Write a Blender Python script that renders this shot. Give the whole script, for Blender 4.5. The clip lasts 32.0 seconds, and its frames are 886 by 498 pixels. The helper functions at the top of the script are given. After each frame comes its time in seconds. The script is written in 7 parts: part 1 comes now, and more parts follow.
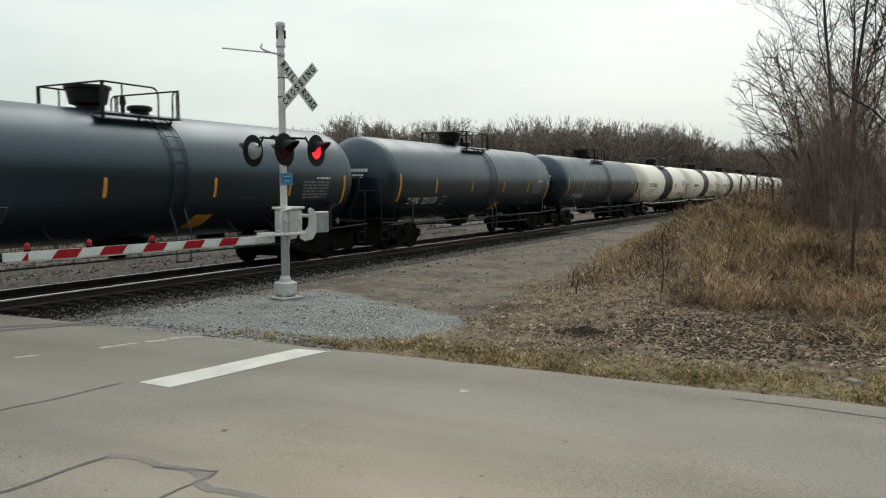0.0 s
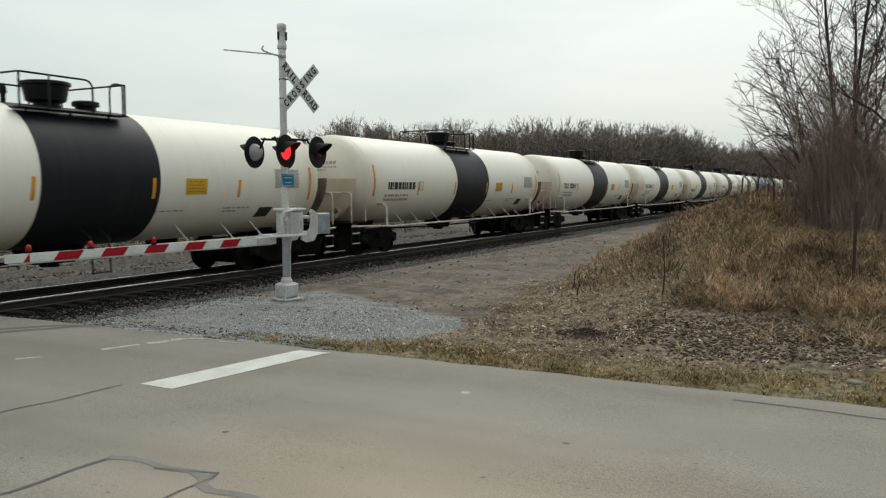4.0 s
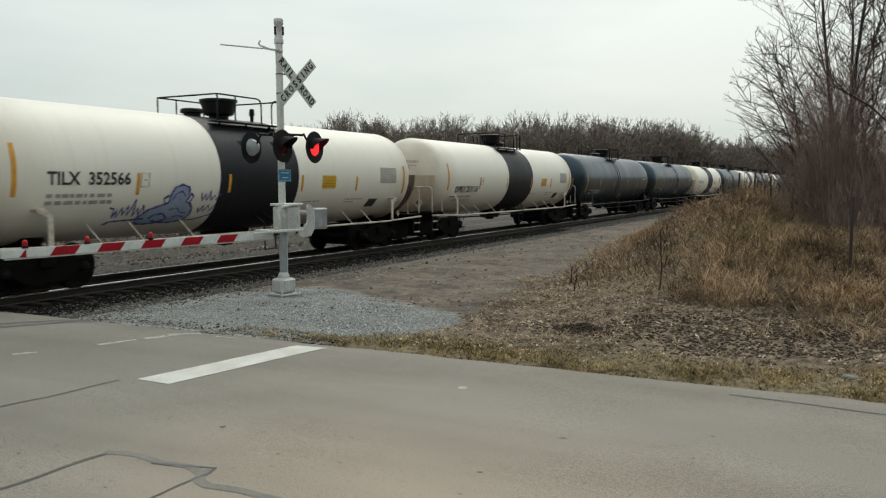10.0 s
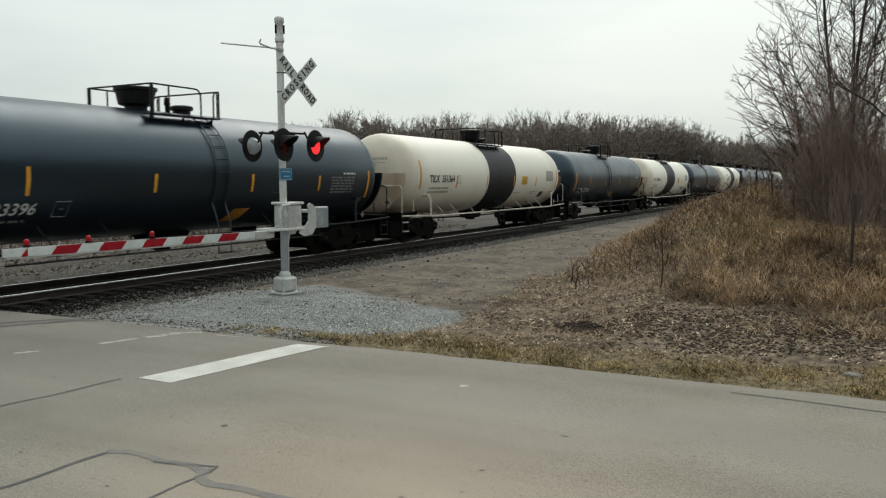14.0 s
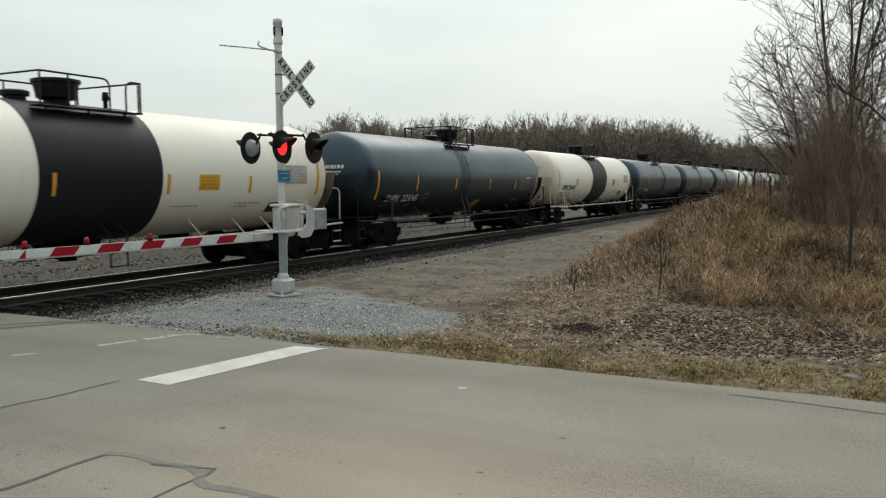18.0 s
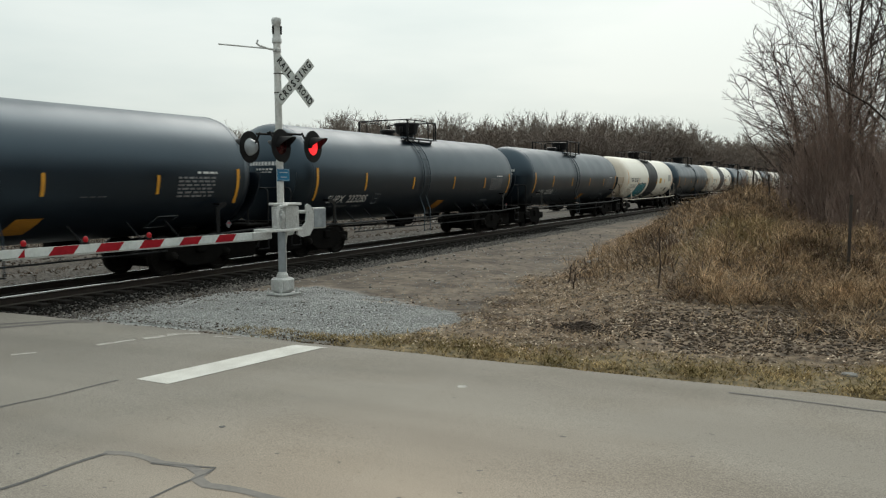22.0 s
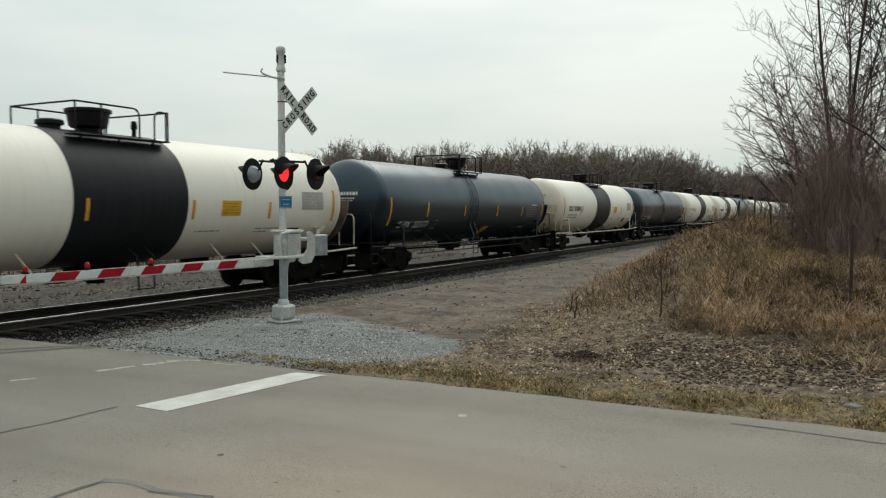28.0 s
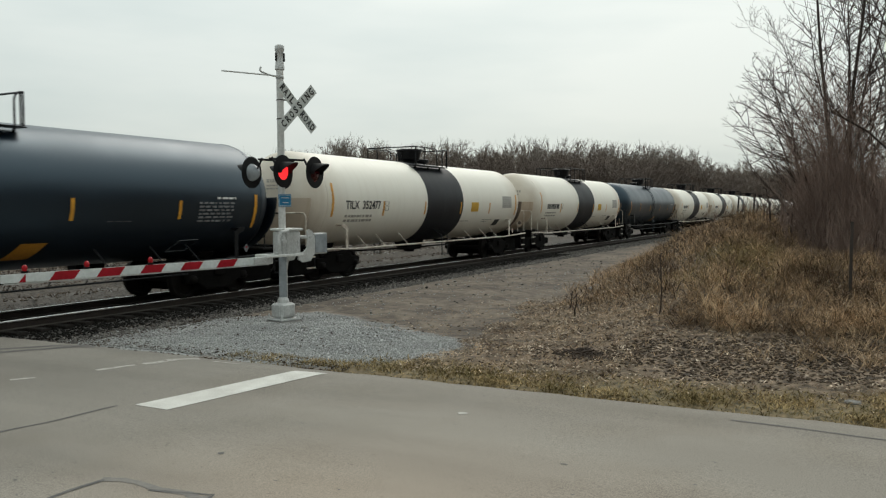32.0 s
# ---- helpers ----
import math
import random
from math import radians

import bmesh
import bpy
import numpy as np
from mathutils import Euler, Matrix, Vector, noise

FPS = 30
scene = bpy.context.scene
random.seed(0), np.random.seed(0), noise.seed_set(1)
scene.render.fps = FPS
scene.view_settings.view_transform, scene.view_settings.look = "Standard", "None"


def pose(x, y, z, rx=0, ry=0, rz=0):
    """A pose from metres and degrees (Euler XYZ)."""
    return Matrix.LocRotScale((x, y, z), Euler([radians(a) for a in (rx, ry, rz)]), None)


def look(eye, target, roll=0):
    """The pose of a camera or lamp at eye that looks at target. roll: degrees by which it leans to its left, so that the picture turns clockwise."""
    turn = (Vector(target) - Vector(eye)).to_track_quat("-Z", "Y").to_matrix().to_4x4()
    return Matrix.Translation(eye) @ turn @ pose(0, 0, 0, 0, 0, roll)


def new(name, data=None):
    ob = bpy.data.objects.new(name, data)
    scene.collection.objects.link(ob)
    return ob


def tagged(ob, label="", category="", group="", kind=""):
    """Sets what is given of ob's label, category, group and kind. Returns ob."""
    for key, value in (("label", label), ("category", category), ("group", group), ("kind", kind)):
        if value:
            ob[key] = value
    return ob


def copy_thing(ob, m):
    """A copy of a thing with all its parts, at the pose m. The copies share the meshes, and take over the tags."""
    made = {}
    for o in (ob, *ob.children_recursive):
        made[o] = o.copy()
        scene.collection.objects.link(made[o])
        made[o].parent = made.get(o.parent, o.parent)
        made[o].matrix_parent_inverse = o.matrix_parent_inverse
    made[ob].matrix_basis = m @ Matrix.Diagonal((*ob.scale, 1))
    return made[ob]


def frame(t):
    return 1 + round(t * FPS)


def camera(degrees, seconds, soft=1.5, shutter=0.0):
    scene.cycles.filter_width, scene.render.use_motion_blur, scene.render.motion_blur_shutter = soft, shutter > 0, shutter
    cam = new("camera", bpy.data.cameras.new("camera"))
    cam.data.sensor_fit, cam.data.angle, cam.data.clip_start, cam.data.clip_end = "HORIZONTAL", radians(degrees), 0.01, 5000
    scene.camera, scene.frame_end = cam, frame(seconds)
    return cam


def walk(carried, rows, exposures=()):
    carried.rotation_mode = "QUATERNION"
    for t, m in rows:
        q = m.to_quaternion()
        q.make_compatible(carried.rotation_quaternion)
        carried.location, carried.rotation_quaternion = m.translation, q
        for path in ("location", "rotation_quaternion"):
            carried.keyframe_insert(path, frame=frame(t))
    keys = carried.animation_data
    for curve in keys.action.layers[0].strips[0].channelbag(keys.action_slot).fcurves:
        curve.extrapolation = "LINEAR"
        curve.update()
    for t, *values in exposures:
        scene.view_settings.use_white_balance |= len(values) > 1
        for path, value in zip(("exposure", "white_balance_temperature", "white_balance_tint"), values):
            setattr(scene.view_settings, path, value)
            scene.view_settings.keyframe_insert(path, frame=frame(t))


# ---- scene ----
# The camera is held by hand on the shoulder of a country road, beside a level crossing.
# x runs along the road, away from the track; y runs along the track; rail tops lie at z = 0.
EYE = (0.0, 0.0, 2.1)
# seconds, pitch, roll, yaw
PATH = [
    (0, -4.28, 0.3, 27.308), (0.5, -4.342, 0.333, 27.35), (1, -4.526, 0.316, 27.312), (1.5, -4.578, 0.254, 27.298),
    (2, -4.497, 0.372, 27.342), (2.5, -4.431, 0.372, 27.347), (3, -4.28, 0.352, 27.342), (3.5, -4.117, 0.337, 27.432),
    (5.5, -4.514, 0.341, 27.177), (6, -4.461, 0.398, 27.231), (6.5, -4.578, 0.355, 27.216), (7, -4.424, 0.336, 27.197),
    (7.5, -4.341, 0.227, 27.281), (8, -4.39, 0.375, 27.159), (8.5, -4.288, 0.392, 27.133), (9, -4.3, 0.4, 27.2),
    (9.5, -4.344, 0.38, 27.21), (10, -4.519, 0.307, 27.194), (10.5, -4.478, 0.379, 27.195), (11, -4.371, 0.379, 27.282),
    (11.5, -4.386, 0.483, 27.2), (12, -4.443, 0.411, 27.188), (12.5, -4.436, 0.476, 27.337), (13, -4.451, 0.498, 27.385),
    (13.5, -4.505, 0.441, 27.26), (14, -4.635, 0.412, 27.269), (14.5, -4.455, 0.394, 27.438), (16.5, -4.64, 0.431, 27.194),
    (17, -4.65, 0.385, 27.156), (17.5, -4.59, 0.473, 27.118), (18, -4.501, 0.414, 27.154), (18.5, -4.69, 0.453, 27.022),
    (19, -4.588, 0.531, 27.095), (19.5, -4.62, 0.547, 27.135), (20, -4.628, 0.519, 27.142), (20.5, -4.715, 0.451, 27.147),
    (21, -4.629, 0.454, 27.158), (21.5, -4.54, 0.418, 27.188), (22, -4.59, 0.483, 27.091), (22.5, -4.458, 0.477, 27.149),
    (23, -4.397, 0.455, 27.137), (23.5, -4.835, 0.362, 26.968), (24, -4.726, 0.415, 27.064), (24.5, -4.421, 0.407, 27.076),
    (25, -3.757, 0.398, 27.293), (25.5, -2.517, 0.191, 27.023), (27.5, -2.581, 0.274, 27.033), (28, -2.611, 0.15, 27.219),
    (28.5, -2.647, 0.295, 27.169), (29, -2.736, 0.226, 27.314), (29.5, -2.813, 0.303, 27.223), (30, -2.741, 0.294, 27.221),
    (30.5, -2.913, 0.279, 27.089), (31, -2.795, 0.222, 27.195), (31.5, -2.933, 0.193, 27.2), (32, -2.765, 0.329, 27.178),
]
cam = camera(57.46, 32.0, soft=1.2, shutter=0.12)
walk(cam, [(t, pose(*EYE, 90 + p, r, y)) for t, p, r, y in PATH],
     [(0, 0.10), (3, 0.05), (5, 0.0), (6, -0.01), (9.5, -0.02), (12, 0.02), (15, 0.03), (18, 0.04), (22, 0.06), (25, 0.03), (28, -0.04), (32, -0.06)])

# ---- light: a bright overcast sky, the veiled sun faint beyond the train ----
SUN_ELEVATION, SUN_AZIMUTH = radians(44), radians(-14)      # azimuth measured from +y towards +x
world = bpy.data.worlds.new("overcast_sky")
scene.world = world
world.use_nodes = True
wn, wl = world.node_tree.nodes, world.node_tree.links
wn.clear()
w_out, w_bg = wn.new("ShaderNodeOutputWorld"), wn.new("ShaderNodeBackground")
w_sky = wn.new("ShaderNodeTexSky")
w_sky.sky_type, w_sky.sun_disc = "NISHITA", False
w_sky.sun_elevation, w_sky.sun_rotation = SUN_ELEVATION, SUN_AZIMUTH
w_sky.air_density, w_sky.dust_density = 1.0, 3.0
w_dim = wn.new("ShaderNodeVectorMath")
w_dim.operation = "SCALE"
w_dim.inputs["Scale"].default_value = 0.09
w_co, w_map, w_noise, w_ramp, w_mix = (wn.new("ShaderNodeTexCoord"), wn.new("ShaderNodeMapping"), wn.new("ShaderNodeTexNoise"),
                                       wn.new("ShaderNodeValToRGB"), wn.new("ShaderNodeMix"))
w_map.inputs["Scale"].default_value = (1.0, 1.0, 4.5)
w_noise.inputs["Scale"].default_value, w_noise.inputs["Detail"].default_value = 1.6, 5.0
w_ramp.color_ramp.elements[0].position, w_ramp.color_ramp.elements[0].color = 0.30, (0.62, 0.72, 0.70, 1)
w_ramp.color_ramp.elements[1].position, w_ramp.color_ramp.elements[1].color = 0.66, (0.872, 0.93, 0.876, 1)
w_mix.data_type, w_mix.inputs["Factor"].default_value = "RGBA", 0.88
wl.new(w_co.outputs["Generated"], w_map.inputs["Vector"])
wl.new(w_map.outputs["Vector"], w_noise.inputs["Vector"])
wl.new(w_noise.outputs["Fac"], w_ramp.inputs["Fac"])
wl.new(w_sky.outputs["Color"], w_dim.inputs[0])
wl.new(w_dim.outputs["Vector"], w_mix.inputs["A"])
wl.new(w_ramp.outputs["Color"], w_mix.inputs["B"])
# an overcast sky grows brighter from the horizon to the zenith
w_sep, w_up, w_lift = wn.new("ShaderNodeSeparateXYZ"), wn.new("ShaderNodeMapRange"), wn.new("ShaderNodeVectorMath")
w_up.inputs["To Min"].default_value, w_up.inputs["To Max"].default_value = 0.84, 1.78
w_lift.operation = "SCALE"
wl.new(w_co.outputs["Generated"], w_sep.inputs[0])
wl.new(w_sep.outputs["Z"], w_up.inputs["Value"])
wl.new(w_mix.outputs["Result"], w_lift.inputs[0])
wl.new(w_up.outputs["Result"], w_lift.inputs["Scale"])
# and it is brighter on the side of the sun than on the other
w_side, w_glow, w_turn = wn.new("ShaderNodeVectorMath"), wn.new("ShaderNodeMapRange"), wn.new("ShaderNodeVectorMath")
w_side.operation, w_turn.operation = "DOT_PRODUCT", "SCALE"
w_side.inputs[1].default_value = (math.sin(SUN_AZIMUTH), math.cos(SUN_AZIMUTH), 0)
w_glow.inputs["From Min"].default_value, w_glow.inputs["From Max"].default_value = -1.0, 1.0
w_glow.inputs["To Min"].default_value, w_glow.inputs["To Max"].default_value = 0.66, 1.02
wl.new(w_co.outputs["Generated"], w_side.inputs[0])
wl.new(w_side.outputs["Value"], w_glow.inputs["Value"])
wl.new(w_lift.outputs["Vector"], w_turn.inputs[0])
wl.new(w_glow.outputs["Result"], w_turn.inputs["Scale"])
wl.new(w_turn.outputs["Vector"], w_bg.inputs["Color"])
w_bg.inputs["Strength"].default_value = 1.0
wl.new(w_bg.outputs["Background"], w_out.inputs["Surface"])

sun_data = bpy.data.lights.new("sun", "SUN")
sun_data.energy, sun_data.angle, sun_data.color = 0.8, radians(36), (1.0, 0.95, 0.87)
sun = new("sun", sun_data)
sun_dir = Vector((math.sin(SUN_AZIMUTH) * math.cos(SUN_ELEVATION), math.cos(SUN_AZIMUTH) * math.cos(SUN_ELEVATION), math.sin(SUN_ELEVATION)))
sun.matrix_world = look(sun_dir * 60, (0, 0, 0))


# ---- materials ----
def surface(name, colour, dark=None, rough=0.8, metal=0.0, grain=40.0, blotch=1.5, bump=0.2, depth=0.01, coat=0.0, spread=0.5, random_tint=0.0, island=False, shine=0.5):
    """A painted, mineral or natural surface: two scales of noise mix its two colours, the finer one also lifts it."""
    m = bpy.data.materials.new(name)
    m.use_nodes = True
    n, l = m.node_tree.nodes, m.node_tree.links
    b = n["Principled BSDF"]
    dark = dark or tuple(c * 0.65 for c in colour)
    co = n.new("ShaderNodeTexCoord")
    big, fine = n.new("ShaderNodeTexNoise"), n.new("ShaderNodeTexNoise")
    for node, scale, detail in ((big, blotch, 6.0), (fine, grain, 4.0)):
        node.inputs["Scale"].default_value, node.inputs["Detail"].default_value = scale, detail
        l.new(co.outputs["Object"], node.inputs["Vector"])
    add = n.new("ShaderNodeMath")
    add.operation = "MULTIPLY_ADD"
    add.inputs[1].default_value = 0.5
    l.new(fine.outputs["Fac"], add.inputs[0])
    half = n.new("ShaderNodeMath")
    half.operation = "MULTIPLY"
    half.inputs[1].default_value = 0.5
    l.new(big.outputs["Fac"], half.inputs[0])
    l.new(half.outputs[0], add.inputs[2])
    ramp = n.new("ShaderNodeValToRGB")
    ramp.color_ramp.elements[0].position, ramp.color_ramp.elements[0].color = 0.5 - 0.25 * spread, (*dark, 1)
    ramp.color_ramp.elements[1].position, ramp.color_ramp.elements[1].color = 0.5 + 0.25 * spread, (*colour, 1)
    l.new(add.outputs[0], ramp.inputs["Fac"])
    last = ramp.outputs["Color"]
    if random_tint:
        if island:
            info = n.new("ShaderNodeNewGeometry").outputs["Random Per Island"]
        else:
            info = n.new("ShaderNodeObjectInfo").outputs["Random"]
        span = n.new("ShaderNodeMapRange")
        span.inputs["To Min"].default_value, span.inputs["To Max"].default_value = 1 - random_tint, 1 + random_tint
        l.new(info, span.inputs["Value"])
        tint = n.new("ShaderNodeVectorMath")
        tint.operation = "SCALE"
        l.new(last, tint.inputs[0])
        l.new(span.outputs["Result"], tint.inputs["Scale"])
        last = tint.outputs["Vector"]
    l.new(last, b.inputs["Base Color"])
    b.inputs["Roughness"].default_value, b.inputs["Metallic"].default_value = rough, metal
    b.inputs["Coat Weight"].default_value = coat
    b.inputs["Specular IOR Level"].default_value = shine
    if bump:
        bp = n.new("ShaderNodeBump")
        bp.inputs["Strength"].default_value, bp.inputs["Distance"].default_value = bump, depth
        l.new(fine.outputs["Fac"], bp.inputs["Height"])
        l.new(bp.outputs["Normal"], b.inputs["Normal"])
    return m


def glow(name, colour, strength):
    m = bpy.data.materials.new(name)
    m.use_nodes = True
    b = m.node_tree.nodes["Principled BSDF"]
    b.inputs["Base Color"].default_value, b.inputs["Roughness"].default_value = (*colour, 1), 0.3
    b.inputs["Emission Color"].default_value, b.inputs["Emission Strength"].default_value = (*colour, 1), strength
    return m


def tank_paint(name, colour, grime, rough, streak, low_mix, shine=0.5, sheen_tint=(1, 1, 1)):
    """Weathered tank paint: grime runs down the side in streaks and gathers on the ends of the tank; its colour also
    mixes in low down.
    """
    m = bpy.data.materials.new(name)
    m.use_nodes = True
    n, l = m.node_tree.nodes, m.node_tree.links
    b = n["Principled BSDF"]
    co, mp, st, big = n.new("ShaderNodeTexCoord"), n.new("ShaderNodeMapping"), n.new("ShaderNodeTexNoise"), n.new("ShaderNodeTexNoise")
    mp.inputs["Scale"].default_value = (0.6, 5.0, 0.35)
    st.inputs["Scale"].default_value, st.inputs["Detail"].default_value = 1.6, 6.0
    big.inputs["Scale"].default_value, big.inputs["Detail"].default_value = 0.8, 5.0
    info = n.new("ShaderNodeObjectInfo")
    shift = n.new("ShaderNodeVectorMath")
    shift.operation = "MULTIPLY_ADD"
    shift.inputs[1].default_value = (7.0, 31.0, 5.0)
    l.new(info.outputs["Random"], shift.inputs[0])
    l.new(co.outputs["Object"], shift.inputs[2])
    l.new(shift.outputs["Vector"], mp.inputs["Vector"])
    l.new(mp.outputs["Vector"], st.inputs["Vector"])
    l.new(shift.outputs["Vector"], big.inputs["Vector"])
    sep = n.new("ShaderNodeSeparateXYZ")
    l.new(co.outputs["Object"], sep.inputs[0])
    end = n.new("ShaderNodeMath")
    end.operation = "ABSOLUTE"
    l.new(sep.outputs["Y"], end.inputs[0])
    end_r = n.new("ShaderNodeMapRange")
    end_r.inputs["From Min"].default_value, end_r.inputs["From Max"].default_value = 6.2, 7.9
    l.new(end.outputs[0], end_r.inputs["Value"])
    low = n.new("ShaderNodeMapRange")
    low.inputs["From Min"].default_value, low.inputs["From Max"].default_value = 1.9, 0.9
    low.inputs["To Max"].default_value = low_mix
    l.new(sep.outputs["Z"], low.inputs["Value"])
    mx = n.new("ShaderNodeMath")
    mx.operation = "ADD"
    l.new(end_r.outputs["Result"], mx.inputs[0])
    l.new(low.outputs["Result"], mx.inputs[1])
    stain = n.new("ShaderNodeMath")
    stain.operation = "MULTIPLY_ADD"
    l.new(mx.outputs[0], stain.inputs[0])
    l.new(big.outputs["Fac"], stain.inputs[1])
    sr = n.new("ShaderNodeMapRange")
    sr.inputs["From Min"].default_value, sr.inputs["From Max"].default_value, sr.inputs["To Max"].default_value = 0.5, 0.8, streak
    l.new(st.outputs["Fac"], sr.inputs["Value"])
    l.new(sr.outputs["Result"], stain.inputs[2])
    mix = n.new("ShaderNodeMix")
    mix.data_type, mix.clamp_factor = "RGBA", True
    mix.inputs["A"].default_value, mix.inputs["B"].default_value = (*colour, 1), (*grime, 1)
    l.new(stain.outputs[0], mix.inputs["Factor"])
    l.new(mix.outputs["Result"], b.inputs["Base Color"])
    rr = n.new("ShaderNodeMapRange")
    rr.inputs["To Min"].default_value, rr.inputs["To Max"].default_value = rough - 0.06, rough + 0.18
    l.new(big.outputs["Fac"], rr.inputs["Value"])
    l.new(rr.outputs["Result"], b.inputs["Roughness"])
    bp = n.new("ShaderNodeBump")
    bp.inputs["Strength"].default_value, bp.inputs["Distance"].default_value = 0.12, 0.02
    b.inputs["Specular IOR Level"].default_value = shine
    b.inputs["Specular Tint"].default_value = (*sheen_tint, 1)
    l.new(big.outputs["Fac"], bp.inputs["Height"])
    l.new(bp.outputs["Normal"], b.inputs["Normal"])
    return m


M_BLACK_TANK = tank_paint("black_tank_paint", (0.003, 0.006, 0.0115), (0.005, 0.0075, 0.0115), 0.30, 0.30, 0.1, 0.9, (0.62, 0.83, 1.0))
M_WHITE_TANK = tank_paint("cream_tank_paint", (0.85, 0.815, 0.725), (0.48, 0.385, 0.285), 0.42, 0.12, 0.7)
M_SHIELD = tank_paint("beige_shield_paint", (0.69, 0.598, 0.483), (0.414, 0.31, 0.218), 0.5, 0.5, 0.2)
M_STENCIL = surface("pale_grey_stencil_paint", (0.50, 0.49, 0.45), (0.36, 0.35, 0.32), 0.6, grain=12, blotch=3, bump=0)
M_BAND = tank_paint("black_band_paint", (0.010, 0.011, 0.015), (0.036, 0.034, 0.033), 0.45, 0.3, 0.3, 0.25)
M_WHITE_METAL = surface("cream_painted_steel", (0.72, 0.68, 0.60), (0.40, 0.32, 0.25), 0.5, grain=9, blotch=2, bump=0.1, depth=0.003)
M_BLACK_METAL = surface("black_painted_steel", (0.010, 0.011, 0.013), (0.006, 0.006, 0.0065), 0.45, grain=9, blotch=2, bump=0.1, depth=0.003, shine=0.2)
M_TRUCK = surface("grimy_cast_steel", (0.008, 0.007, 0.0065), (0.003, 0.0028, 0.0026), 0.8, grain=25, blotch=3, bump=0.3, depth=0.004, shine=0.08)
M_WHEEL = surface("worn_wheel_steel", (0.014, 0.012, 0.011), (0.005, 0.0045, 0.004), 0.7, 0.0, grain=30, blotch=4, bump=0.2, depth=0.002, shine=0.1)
# far-end shields: rusty brown, and darkened for their shaded side
M_DARK_SHIELD = surface("dark_rusty_steel", (0.21, 0.16, 0.122), (0.075, 0.056, 0.046), 0.8, grain=14, blotch=1.5, bump=0.2, depth=0.004)
M_YELLOW = surface("yellow_reflective_tape", (0.75, 0.36, 0.03), (0.6, 0.27, 0.03), 0.45, grain=30, blotch=4, bump=0.05, depth=0.001)
M_PLACARD = surface("yellow_placard_paint", (0.72, 0.44, 0.02), (0.6, 0.33, 0.02), 0.5, grain=30, blotch=4, bump=0.05, depth=0.001)
M_ORANGE = surface("orange_placard_paint", (0.50, 0.22, 0.02), (0.33, 0.14, 0.02), 0.5, grain=30, blotch=4, bump=0.05, depth=0.001)
M_LETTER_BLACK = surface("black_lettering", (0.02, 0.02, 0.02), (0.03, 0.03, 0.03), 0.6, grain=20, blotch=4, bump=0)
M_LETTER_GREY = surface("faded_grey_lettering", (0.30, 0.28, 0.25), (0.42, 0.39, 0.34), 0.6, grain=14, blotch=4, bump=0)
M_LETTER_WHITE = surface("white_lettering", (0.75, 0.75, 0.73), (0.5, 0.5, 0.5), 0.6, grain=20, blotch=3, bump=0)
M_LETTER_DIM = surface("worn_white_lettering", (0.20, 0.21, 0.22), (0.10, 0.10, 0.11), 0.6, grain=14, blotch=4, bump=0)
M_LETTER_PANEL = surface("grey_white_lettering", (0.26, 0.27, 0.28), (0.14, 0.14, 0.15), 0.6, grain=14, blotch=4, bump=0)
M_GRAFFITI_BLUE = surface("dark_blue_spray_paint", (0.05, 0.06, 0.22), (0.09, 0.10, 0.30), 0.6, grain=20, blotch=4, bump=0)
M_GRAFFITI_TEAL = surface("teal_spray_paint", (0.01, 0.16, 0.20), (0.02, 0.24, 0.28), 0.6, grain=10, blotch=3, bump=0)
M_GRAFFITI_PALE = surface("pale_blue_spray_paint", (0.35, 0.42, 0.55), (0.28, 0.34, 0.5), 0.6, grain=10, blotch=3, bump=0)


